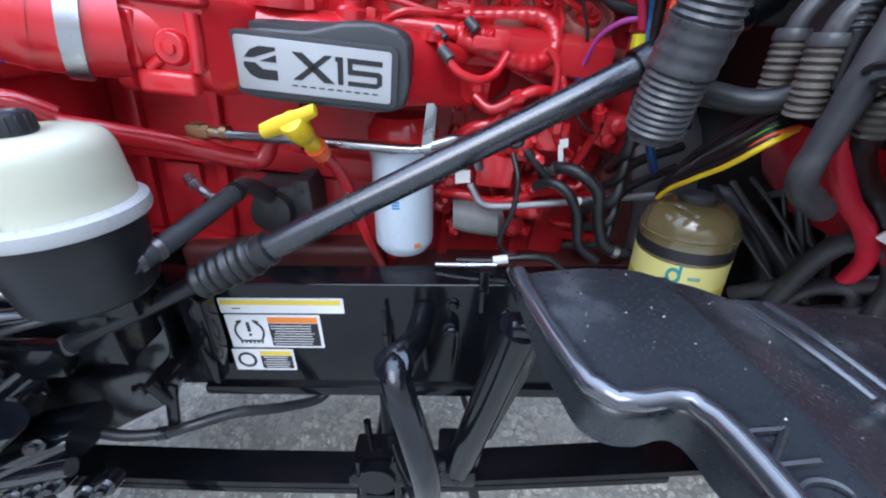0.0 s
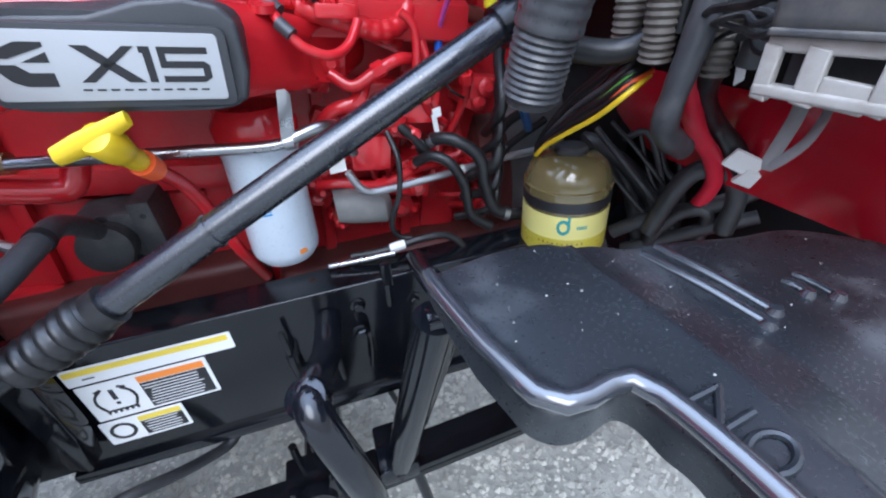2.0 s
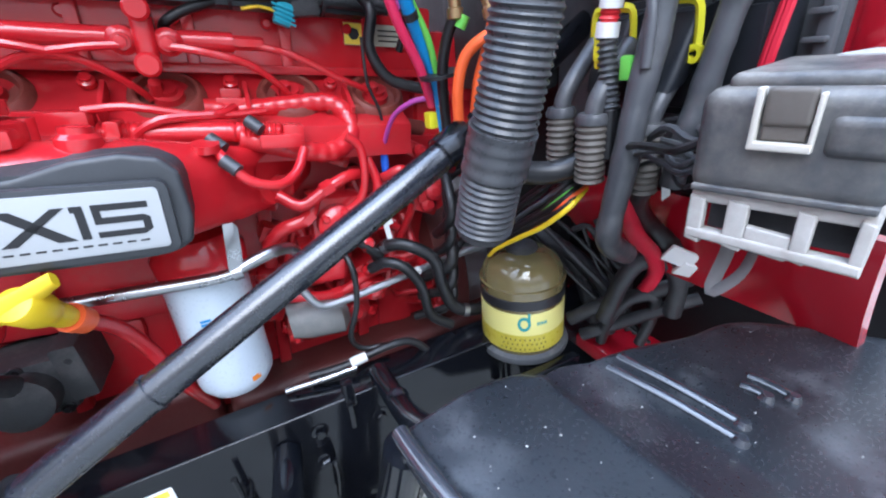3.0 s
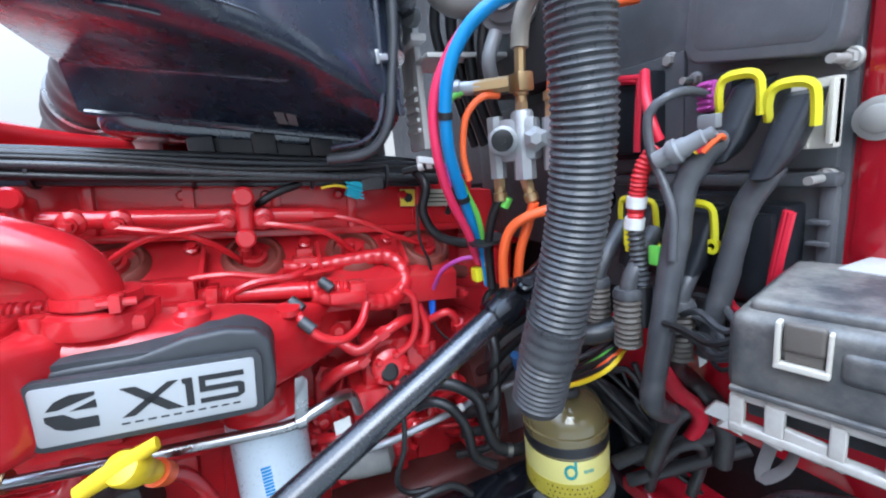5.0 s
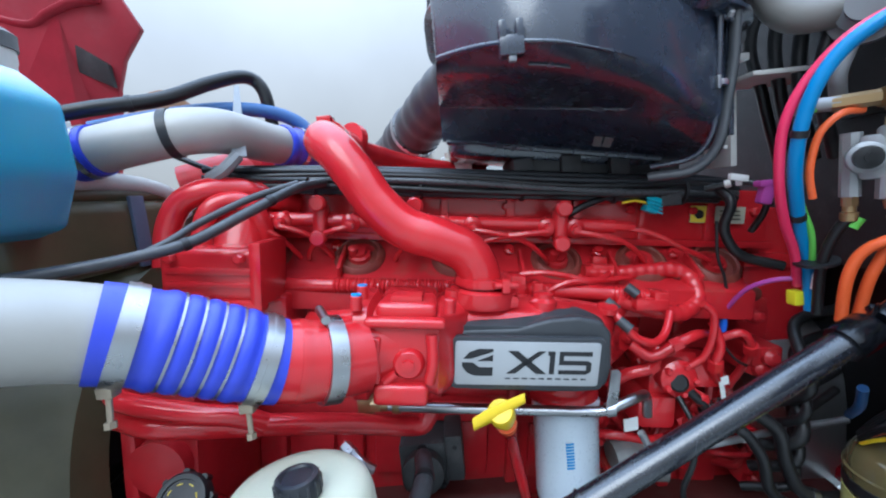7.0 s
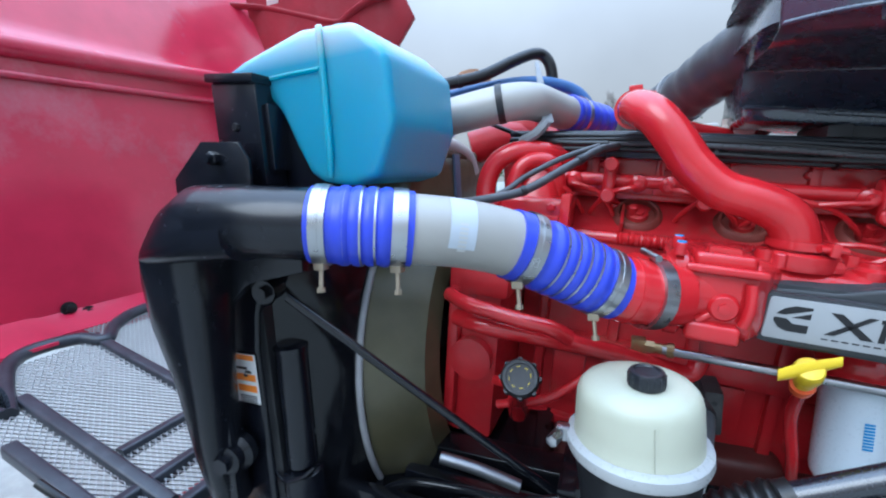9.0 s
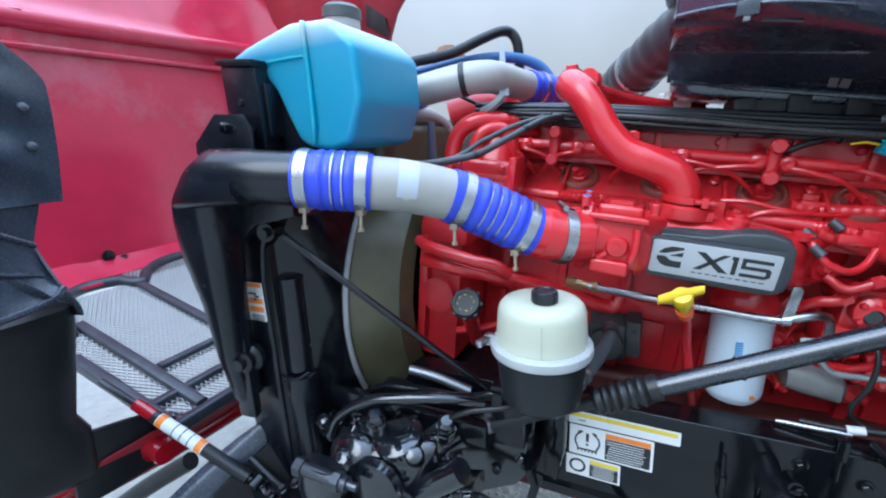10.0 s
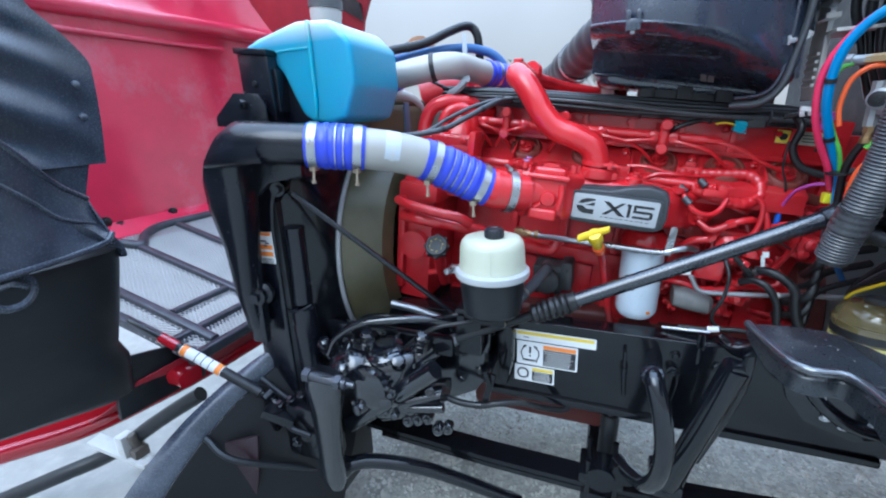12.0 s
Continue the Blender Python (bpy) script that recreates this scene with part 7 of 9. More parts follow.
solo("white_tag", box((0.372, 0.852, 1.545), (0.392, 0.860, 1.578), 0.002, 2, (0, 20, 30)), TAG, "small white tag on the air lines", "cable tag")
solo("yellow_plug", box((0.355, 0.87, 1.51), (0.375, 0.895, 1.54), 0.004), YELLOW_CLIP, "small yellow wire plug", "connector")

# ---- dim hardware above and behind the valve ----
gb3 = thing("grey_bracket", (0.337, 1.07, 1.80), "grey slotted bracket beside the air cleaner", "bracket")
part("upright", box((0.33, 1.02, 1.80), (0.345, 1.12, 2.1), 0.004), LIGHT_GREY, gb3)
part("shelf", box((0.31, 0.98, 2.02), (0.345, 1.12, 2.035), 0.003), LIGHT_GREY, gb3)
part("arm", box((0.33, 0.95, 1.98), (0.6, 1.1, 1.99), 0.003), LIGHT_GREY, gb3)
part("plug", lathe([(0.02, 0), (0.02, 0.02)], (0.33, 1.0, 2.07), (-1, -0.5, 0), 16), MID_GREY, gb3)
for k in range(5):
    part("slat", box((0.322, 1.03, 1.84 + 0.022 * k), (0.34, 1.11, 1.85 + 0.022 * k), 0.003), LIGHT_GREY, gb3)
cv = thing("breather_valve", (-0.30, 1.35, 1.80), "aged cream plastic valve with white cap behind the engine", "valve")
part("body", lathe([(0.013, 0), (0.013, 0.06), (0.020, 0.065), (0.020, 0.10), (0.012, 0.108), (0.012, 0.125)], (-0.304, 1.35, 1.80), (0, 0, 1), 16), BEIGE, cv)
part("cap", box((-0.290, 1.33, 1.80), (-0.236, 1.37, 1.915), 0.006), WHITE, cv, "white plastic cap")
part("pipe", tube([(-0.31, 1.35, 1.874), (-0.36, 1.35, 1.878), (-0.46, 1.35, 1.889)], 0.0085, 12), ALU, cv, "grey metal pipe")
cable("pale_elbow", [(0.34, 0.93, 2.20), (0.35, 0.93, 2.12), (0.38, 0.91, 2.075), (0.44, 0.89, 2.07)], 0.032, mat("pale rubber elbow", (0.20, 0.19, 0.175), 0.5, dirt_sheen=0.2), "pale rubber elbow hose above the engine", "hose", n=20)
solo("heater_valve", join(lathe([(0.045, 0), (0.045, 0.02), (0.03, 0.03), (0.03, 0.05)], (0.47, 0.86, 2.06), (-0.7, -0.7, 0), 28), lathe([(0.06, -0.02), (0.06, 0.0)], (0.47, 0.86, 2.06), (-0.7, -0.7, 0), 28), tube([(0.44, 0.86, 2.0), (0.42, 0.86, 1.95), (0.44, 0.88, 1.9)], 0.014, 12)), MID_GREY, "grey cast heater valve on the cab wall", "valve")
# added sheet and block keep the wall dark where it caught the sky
solo("wall_sheet", sheet(lambda u, v: V(0.60 + 0.015 * math.sin(9 * u) * math.sin(7 * v), 0.86 + 1.3 * u, 1.69 + 0.86 * v), 30, 20, 0.04, (-1, 0, 0)), MATT, "dark rippled sheet added over the cab wall", "insulation")
solo("wall_block", join(box((0.52, 0.80, 1.9), (0.62, 1.05, 2.25), 0.02), box((0.56, 0.84, 1.55), (0.64, 1.2, 1.88), 0.02)), MATT, "dark block added on the cab wall", "insulation")
for k in range(4):
    cable("dark_hose", [(0.50, 0.86 + 0.05 * k, 2.3), (0.46 - 0.02 * k, 0.90 + 0.05 * k, 2.1), (0.44, 0.92 + 0.05 * k, 1.95), (0.5, 0.95 + 0.05 * k, 1.8)], 0.013, RUBBER, "dark rubber hose in the corner by the cab", "hose", "corner hoses")

# ---- hoses and wires round the separator ----
for k, (m, nm) in enumerate(((YELLOW, "yellow"), (RUBBER, "black"), (ORANGE, "orange"), (RUBBER, "black"), (GREEN_HOSE, "green"), (RUBBER, "black"), (TAPE, "dark grey"), (RUBBER, "black"), (BLACK, "black"), (RUBBER, "black"), (TAPE, "dark grey"), (RUBBER, "black"))):
    o = V(0.0025 * k, 0.004 * k, 0.0046 * k)
    w = 0.006 * math.sin(k * 2.3)
    cable("wire", [V(0.435, 0.81, 1.245) + o * 0.25, V(0.432, 0.77, 1.278) + o * 0.5, V(0.436, 0.70 + w, 1.325) + o * 0.9, V(0.443, 0.645, 1.362 + w) + o, V(0.457, 0.60, 1.405) + o, V(0.50, 0.61 + w, 1.425) + o * 0.6], (0.0044, 0.0044, 0.0036, 0.0052, 0.0030, 0.006)[k % 6], m, nm + " insulated wire in the loom by the separator", "wire", "separator wires", n=8)
DUSTY_HOSE = mat("dusty black hose", (0.022, 0.022, 0.024), 0.45, vary=0.35, dirt_sheen=0.6, dirt_sheen_col=(0.11, 0.105, 0.10), bump=0.3, spot=20.0)
for k, pts in enumerate(([(0.59, 0.88, 1.23), (0.62, 0.85, 1.22), (0.65, 0.81, 1.18), (0.68, 0.79, 1.12), (0.71, 0.77, 1.0)], [(0.61, 0.86, 1.22), (0.65, 0.80, 1.19), (0.69, 0.75, 1.13), (0.70, 0.72, 1.08), (0.70, 0.72, 1.0)], [(0.62, 0.66, 1.10), (0.635, 0.64, 1.19), (0.655, 0.62, 1.24), (0.69, 0.59, 1.245), (0.715, 0.575, 1.20), (0.72, 0.58, 1.12)], [(0.60, 0.74, 1.06), (0.645, 0.69, 1.11), (0.69, 0.63, 1.15), (0.73, 0.58, 1.19), (0.77, 0.56, 1.22)], [(0.62, 0.72, 1.02), (0.67, 0.66, 1.07), (0.72, 0.60, 1.12), (0.77, 0.56, 1.15)], [(0.66, 0.70, 1.0), (0.645, 0.67, 1.08), (0.67, 0.64, 1.14), (0.70, 0.61, 1.15), (0.715, 0.62, 1.09), (0.70, 0.63, 1.02)])):
    cable("dusty_hose", pts, (lambda s, L, r=0.021 - 0.0018 * k: r + 0.0003 * math.sin(s * 2 * math.pi / 0.006)), DUSTY_HOSE, "dusty black convoluted hose between separator and cab", "hose", "hoses by the cab", n=12, step=0.003)
for k in range(7):
    cable("loose_wire", [(0.56 + 0.02 * k, 0.84 - 0.02 * k, 1.26 + 0.015 * (k % 3)), (0.60 + 0.015 * k, 0.76 - 0.01 * k, 1.18 + 0.03 * (k % 4)), (0.66 + 0.01 * k, 0.68, 1.09 + 0.03 * (k % 3)), (0.72, 0.62 + 0.02 * k, 1.02)], 0.005 + 0.002 * (k % 2), (RUBBER, DUSTY_HOSE)[k % 2], "loose dark wire by the separator", "wire", "loose wires", n=8)
cable("blue_tube", [(0.345, 0.72, 1.41), (0.37, 0.75, 1.36), (0.42, 0.82, 1.30)], 0.008, mat("dark blue tube", (0.008, 0.05, 0.15), 0.35), "dark blue air tube behind the loom", "air line")
cable("bare_harness", [(0.30, 0.60, 1.47), (0.37, 0.64, 1.47), (0.45, 0.62, 1.46), (0.52, 0.57, 1.50)], 0.018, RUBBER, "black wire harness behind the big loom", "cable")
for k in range(5):
    cable("black_hose", [(0.30 + 0.02 * k, 0.95, 1.06 + 0.05 * k), (0.38, 0.90 - 0.01 * k, 1.10 + 0.06 * k), (0.42, 0.95, 1.2 + 0.06 * k), (0.56, 1.0, 1.25 + 0.05 * k)], 0.010 + 0.002 * (k % 3), RUBBER, "black hose behind the fuel separator", "hose", "hoses behind the separator")
cable("black_coolant_hose", [(0.235, 0.985, 1.232), (0.26, 0.955, 1.262), (0.30, 0.925, 1.262), (0.345, 0.90, 1.225), (0.355, 0.89, 1.16), (0.375, 0.88, 1.10), (0.42, 0.87, 1.08), (0.46, 0.87, 1.08)], 0.0145, RUBBER, "black rubber hose curving down behind the shaft", "hose", rings=((0.12, STEEL), (0.85, STEEL)))
cable("black_coolant_hose", [(0.215, 0.96, 1.215), (0.245, 0.93, 1.235), (0.28, 0.905, 1.22), (0.305, 0.89, 1.17), (0.315, 0.88, 1.10), (0.36, 0.87, 1.06)], 0.012, RUBBER, "black rubber hose curving down behind the shaft", "hose")
cable("grey_tube", [(0.06, 0.92, 1.235), (0.085, 0.92, 1.19), (0.13, 0.925, 1.178), (0.28, 0.945, 1.180), (0.40, 0.96, 1.185), (0.56, 0.97, 1.19)], 0.0085, ALU, "grey metal fuel tube with white sleeve", "metal tube", rings=((0.52, TAG), (0.55, TAG)))
cable("thin_hose", [(0.155, 0.94, 1.30), (0.165, 0.90, 1.25), (0.155, 0.885, 1.18), (0.13, 0.885, 1.11), (0.15, 0.88, 1.075), (0.2, 0.87, 1.07)], 0.0062, RUBBER, "thin black hose in front of the block", "hose")
cable("rail_cable", [(0.03, 0.86, 1.068), (0.10, 0.845, 1.075), (0.19, 0.84, 1.088), (0.245, 0.84, 1.080), (0.28, 0.83, 1.04), (0.285, 0.82, 0.98)], 0.0085, RUBBER, "black cable with white tape along the rail top", "cable", rings=((0.28, TAG), (0.31, TAG), (0.34, TAG)))
cable("rail_cable", [(-0.02, 0.85, 1.062), (0.06, 0.835, 1.07), (0.12, 0.83, 1.073)], 0.006, STEEL, "thin metal tube along the rail top", "metal tube")
solo("rail_clip", join(box((0.078, 0.775, 1.03), (0.10, 0.80, 1.085), 0.003), tube([(0.085, 0.772, 1.04), (0.083, 0.770, 0.985)], 0.006, 8)), BLACK, "black cable clip on the frame rail", "cable clip")
solo("starter_cover", loft([((0.02, 1.0, 1.13), (0, 0.05, 0), (0, 0, 0.035), 3), ((0.06, 0.985, 1.13), (0, 0.05, 0), (0, 0, 0.04), 3), ((0.13, 0.985, 1.115), (0, 0.05, 0), (0, 0, 0.035), 3), ((0.15, 1.0, 1.11), (0, 0.03, 0), (0, 0, 0.02), 3)], 20), DUST_GREY, "dusty grey plastic starter cover beside the filter", "cover")
solo("paper_tag", join(plate((0.268, 0.962, 1.292), (0.95, 0.2, 0.1), (0.2, 0.1, 1), 0.012, 0.045, 0.001), plate((0.272, 0.96, 1.318), (0.95, 0.2, 0.1), (0.2, 0.1, 1), 0.02, 0.02, 0.001)), TAG, "folded white paper tag on a wire", "tag")
# red lower side clutter of the engine
rnd = random.Random(21)
for k in range(11):
    x0 = -0.02 + 0.042 * k
    z0 = 1.04 + 0.34 * rnd.random()
    epart("small_pipe", tube([(x0, 1.12, z0), (x0 + 0.02 * rnd.random(), 1.05 + 0.03 * rnd.random(), z0 + 0.02), (x0 + 0.10 * rnd.random(), 1.04 + 0.04 * rnd.random(), z0 + 0.10 * (rnd.random() - 0.3)), (x0 + 0.12 * rnd.random(), 1.10, z0 + 0.12)], 0.006 + 0.006 * rnd.random(), 9), RED_DUSTY)
for k in range(34):
    x0, z0 = 0.02 + 0.46 * rnd.random(), 1.05 + 0.46 * rnd.random()
    w = 0.014 + 0.026 * rnd.random()
    y0 = 1.0 + 0.07 * rnd.random()
    epart("casting_boss", join(box((x0 - w, y0, z0 - w * 0.7), (x0 + w, 1.15, z0 + w * 0.7), 0.006, 2, (0, 50 * rnd.random() - 25, 0)), lathe([(w * 0.6, -0.01), (w * 0.6, 0.02), (w * 0.45, 0.024), (w * 0.3, 0.03)], (x0, y0 + 0.005, z0), (0, -1, 0.2), 12)), (RED, RED_DUSTY)[k % 2])
pump = epart("fuel_pump", box((0.14, 0.99, 1.30), (0.25, 1.1, 1.42), 0.014))
epart("pump_cover", lathe([(0.042, -0.03), (0.042, 0.03), (0.030, 0.04), (0.016, 0.042)], (0.19, 0.985, 1.365), (0, -1, 0.1), 22), parent=pump)
epart("pump_head", box((0.11, 0.97, 1.235), (0.2, 1.08, 1.315), 0.012), parent=pump)
epart("pump_port", lathe([(0.016, -0.02), (0.016, 0.03), (0.011, 0.034)], (0.24, 0.975, 1.32), (0.2, -1, 0), 8), parent=pump)
epart("pump_flange", box((0.235, 0.98, 1.335), (0.31, 1.07, 1.405), 0.01), parent=pump)
for k in range(5):
    epart("pump_bolt", lathe([(0.009, -0.01), (0.009, 0.012), (0.006, 0.016)], (0.19 + 0.034 * math.cos(1.257 * k), 0.958, 1.365 + 0.034 * math.sin(1.257 * k)), (0, -1, 0.1), 6), parent=pump)
for k, pts in enumerate(([(0.26, 0.97, 1.50), (0.275, 0.955, 1.45), (0.27, 0.96, 1.40), (0.29, 0.98, 1.36), (0.33, 1.0, 1.33)], [(0.08, 0.97, 1.44), (0.12, 0.95, 1.42), (0.17, 0.95, 1.45), (0.22, 0.96, 1.47), (0.27, 1.0, 1.46)], [(0.05, 1.0, 1.33), (0.08, 0.97, 1.37), (0.13, 0.965, 1.39), (0.15, 0.98, 1.43)], [(0.30, 1.0, 1.45), (0.34, 0.98, 1.47), (0.37, 0.99, 1.43), (0.38, 1.03, 1.36), (0.36, 1.06, 1.28)], [(0.0, 1.04, 1.18), (0.08, 1.0, 1.20), (0.18, 1.0, 1.19), (0.28, 1.02, 1.22), (0.40, 1.06, 1.22)])):
    epart("feed_pipe", tube(pts, 0.010 + 0.002 * (k % 3), 10))
    epart("pipe_nut", lathe([(0.016, -0.012), (0.016, 0.012)], pts[2], V(pts[3]) - V(pts[1]), 6))
part("black_cap", join(lathe([(0.021, 0), (0.021, 0.022), (0.016, 0.026)], (0.165, 0.962, 1.325), (-0.3, -0.9, 0.3), 18), tube([(0.165, 0.965, 1.32), (0.20, 0.95, 1.29), (0.24, 0.955, 1.24)], 0.011, 10)), RUBBER, engine, "black rubber cap and hose")

# ---- decals on the frame rail ----
def decal(x0, x1, z0, z1, label, marks, turn=-0.02):
    """A printed film on the rail's outer face; marks: (from left, from bottom, width, height, ink)."""
    d = thing("decal", ((x0 + x1) / 2, 0.777, z0), label, "decal", "rail decals")
    r = V(1, 0, turn)
    c = V((x0 + x1) / 2, 0.7782, (z0 + z1) / 2)
    w, h = x1 - x0, z1 - z0
    part("film", prism(rounded(w, h, 0.003, 2), c, r, (0, 0, 1), 0.0012, 0), DECAL, d)
    r.normalize()
    for a, b, mw, mh, ink in marks:
        part("print", plate(c + r * (a + mw / 2 - w / 2) + V(0, -0.0014, b + mh / 2 - h / 2), r, (0, 0, 1), mw, mh, 0.0006), ink, d)
    return d, c, r


rnd = random.Random(5)
decal(-0.520, -0.230, 0.972, 1.014, "white and yellow warning strip on the frame rail", [(0.003, 0.024, 0.28, 0.013, YELLOW_INK), (0.028, 0.012, 0.02, 0.003, INK)], 0.0)
lines = [(0.108, 0.008 + 0.0075 * k, 0.100 - 0.02 * rnd.random(), 0.0042, INK) for k in range(8)]
d2, c2, r2 = decal(-0.516, -0.291, 0.868, 0.967, "white tyre pressure decal with orange header on the rail", [(0.100, 0.076, 0.118, 0.016, ORANGE_INK), (0.100, 0.006, 0.118, 0.068, INK)], 0.0)
for k in range(8):
    part("print", plate(c2 + V(0.046 - 0.008 * rnd.random(), -0.0022, -0.037 + 0.0078 * k), (1, 0, 0), (0, 0, 1), 0.100 - 0.016 * rnd.random(), 0.0022, 0.0004), DECAL, d2)
for sx in (-1, 1):
    part("print", tube([c2 + V(-0.062 + sx * 0.018, -0.0016, 0.028), c2 + V(-0.062 + sx * 0.030, -0.0016, 0.016), c2 + V(-0.062 + sx * 0.034, -0.0016, -0.004), c2 + V(-0.062 + sx * 0.026, -0.0016, -0.024)], 0.0026, 6), INK, d2)
    part("print", plate(c2 + V(-0.062 + sx * 0.020, -0.0014, 0.030), (1, 0, sx * -0.4), (0, 0, 1), 0.014, 0.006, 0.0006), INK, d2)
part("print", plate(c2 + V(-0.062, -0.0014, -0.028), (1, 0, 0), (0, 0, 1), 0.056, 0.005, 0.0006), INK, d2)
for k in range(6):
    part("print", plate(c2 + V(-0.087 + 0.010 * k, -0.0014, -0.033), (1, 0, 0), (0, 0, 1), 0.005, 0.006, 0.0006), INK, d2)
part("print", plate(c2 + V(-0.062, -0.0014, 0.014), (1, 0, 0), (0, 0, 1), 0.008, 0.028, 0.0006), INK, d2)
part("print", plate(c2 + V(-0.062, -0.0014, -0.010), (1, 0, 0), (0, 0, 1), 0.007, 0.007, 0.0006), INK, d2)
d3, c3, r3 = decal(-0.524, -0.372, 0.794, 0.862, "small white wheel decal with yellow header on the rail", [(0.068, 0.049, 0.078, 0.013, YELLOW_INK), (0.068, 0.006, 0.078, 0.041, INK)], 0.0)
part("print", lathe([(0.017, -0.0005), (0.024, -0.0005), (0.024, 0.0006), (0.017, 0.0006), (0.017, -0.0005)], c3 + V(-0.043, -0.0014, 0), (0, -1, 0), 28, cap=False), INK, d3)
for k in range(5):
    part("print", plate(c3 + V(0.030, -0.0022, -0.022 + 0.0078 * k), (1, 0, 0), (0, 0, 1), 0.064 - 0.012 * rnd.random(), 0.0022, 0.0004), DECAL, d3)

# ---- rail fittings, hook pipe, braces ----
for k, x in enumerate((-0.134, -0.048)):
    b = thing("drain_fitting", (x, 0.75, 0.83), "black grease line fitting on the frame rail", "fitting", "rail fittings")
    part("stem", join(tube([(x - 0.002, 0.752, 1.0), (x, 0.752, 0.93)], 0.0055, 8), lathe([(0.010, 0), (0.010, 0.03)], (x, 0.752, 0.905), (0, 0, 1), 6), tube([(x, 0.752, 0.91), (x + 0.006, 0.75, 0.83)], 0.008, 10), box((x - 0.012, 0.75, 0.905), (x + 0.012, 0.78, 0.93), 0.003)), BLACK, b)
solo("rail_eyelet", join(tube([(0.0, 0.755, 0.935), (0.012, 0.745, 0.952), (0.028, 0.748, 0.945), (0.03, 0.755, 0.90), (0.022, 0.765, 0.83)], 0.0055, 8), lathe([(0.016, 0), (0.016, 0.025)], (0.012, 0.775, 0.945), (0, -1, 0.2), 12)), BLACK, "black tube bracket with eyelet on the rail", "bracket")
hk = thing("hooked_pipe", (-0.05, 0.5, 0.3), "thick glossy black bent pipe beside the frame rail", "pipe")
part("pipe", tube([(-0.045, 0.77, 0.985), (-0.055, 0.66, 1.0), (-0.07, 0.55, 1.055), (-0.075, 0.505, 1.068), (-0.065, 0.482, 1.035), (-0.045, 0.465, 0.965), (-0.03, 0.468, 0.86), (-0.03, 0.50, 0.74), (-0.05, 0.56, 0.64), (-0.09, 0.66, 0.58), (-0.12, 0.74, 0.55)], 0.0265, 22), GLOSS, hk)
part("lug", lathe([(0.030, -0.02), (0.033, 0), (0.030, 0.012), (0.012, 0.02)], (-0.077, 0.512, 1.07), (-0.2, -0.5, 0.8), 16), GLOSS, hk)
br = thing("fender_brace", (0.1, 0.62, 0.6), "black tubular brace from the rail to the fender shield", "brace")
part("tube", tube([(0.135, 0.575, 1.10), (0.035, 0.69, 0.545)], 0.036, 22), GLOSS, br)
part("strut", join(tube([(0.15, 0.54, 1.17), (0.158, 0.58, 1.05), (0.155, 0.62, 0.95), (0.105, 0.70, 0.66)], 0.015, 12), lathe([(0.022, -0.02), (0.022, 0.02)], (0.14, 0.57, 1.10), (1, 0, 0), 16)), GLOSS, br)
part("cross_bracket", join(tube([(0.155, 0.79, 1.075), (0.155, 0.68, 1.10), (0.15, 0.56, 1.16), (0.15, 0.42, 1.262)], 0.020, 14), bolt((0.155, 0.66, 1.12), (0, -0.3, 1), 0.012, 0.012)), GLOSS, br)
part("web", prism([(0, 0), (0.055, -0.01), (0.10, 0.44), (0.13, 0.56), (0.095, 0.56)], (0.03, 0.705, 0.545), (1, 0, 0), (0, -0.19, 1), 0.012, 0.003), GLOSS, br)
part("base_clamp", join(box((-0.02, 0.66, 0.50), (0.08, 0.80, 0.56), 0.012), bolt((0.03, 0.665, 0.53), (0, -1, 0), 0.012, 0.012)), GLOSS, br)
part("lower_rod", tube([(0.06, 0.74, 0.52), (0.09, 0.72, 0.30), (0.12, 0.70, 0.02)], 0.016, 12), GLOSS, br)
solo("support_beam", box((0.16, 0.80, 0.86), (1.6, 0.84, 0.94), 0.01), SATIN, "dark support beam under the fender shield", "beam")
fb = thing("fender_bracket", (0.4, 0.66, 0.88), "black bolted steel bracket below the fender shield", "bracket")
part("plate", prism([(0.27, 1.04), (0.29, 0.98), (0.34, 0.915), (0.46, 0.875), (0.53, 0.90), (0.55, 1.04)], (0, 0.67, 0), (1, 0, 0), (0, 0, 1), 0.02, 0.004), GLOSS, fb)
part("arm", tube([(0.33, 0.645, 1.03), (0.37, 0.64, 0.98), (0.44, 0.645, 0.93), (0.56, 0.66, 0.90)], 0.018, 12), GLOSS, fb)
for x, z in ((0.385, 0.945), (0.43, 0.925), (0.36, 1.0), (0.49, 0.95)):
    part("bolt", bolt((x, 0.652, z), (-0.2, -1, 0.2), 0.011, 0.014), STEEL, fb, "bright steel bolt")
tankb = thing("air_tank", (0.9, 0.5, 0.69), "black steel air tank under the cab side", "air tank")
part("shell", lathe([(0.02, -0.045), (0.07, -0.035), (0.11, -0.012), (0.128, 0.02), (0.130, 0.06), (0.130, 0.80), (0.10, 0.86)], (0.61, 0.50, 0.81), (1, 0, 0), 40), NEAR_BLACK, tankb)
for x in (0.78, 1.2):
    part("strap", ring((x, 0.50, 0.81), (1, 0, 0), 0.1315, 0.04), NEAR_BLACK, tankb)
part("bracket", join(box((0.74, 0.60, 0.70), (0.82, 0.79, 0.92), 0.008), box((0.74, 0.33, 0.64), (0.82, 0.40, 0.72), 0.008), box((0.74, 0.36, 0.66), (0.82, 0.64, 0.685), 0.006)), NEAR_BLACK, tankb)
sp = thing("leaf_spring", (-0.25, 0.755, 0.4), "long black leaf spring pack under the frame rail", "leaf spring")


def spring_z(x):
    return 0.440 + 0.085 * max(0.0, (x + 0.25) / 0.95) ** 1.3 + 0.02 * max(0.0, (-0.6 - x) / 0.6)


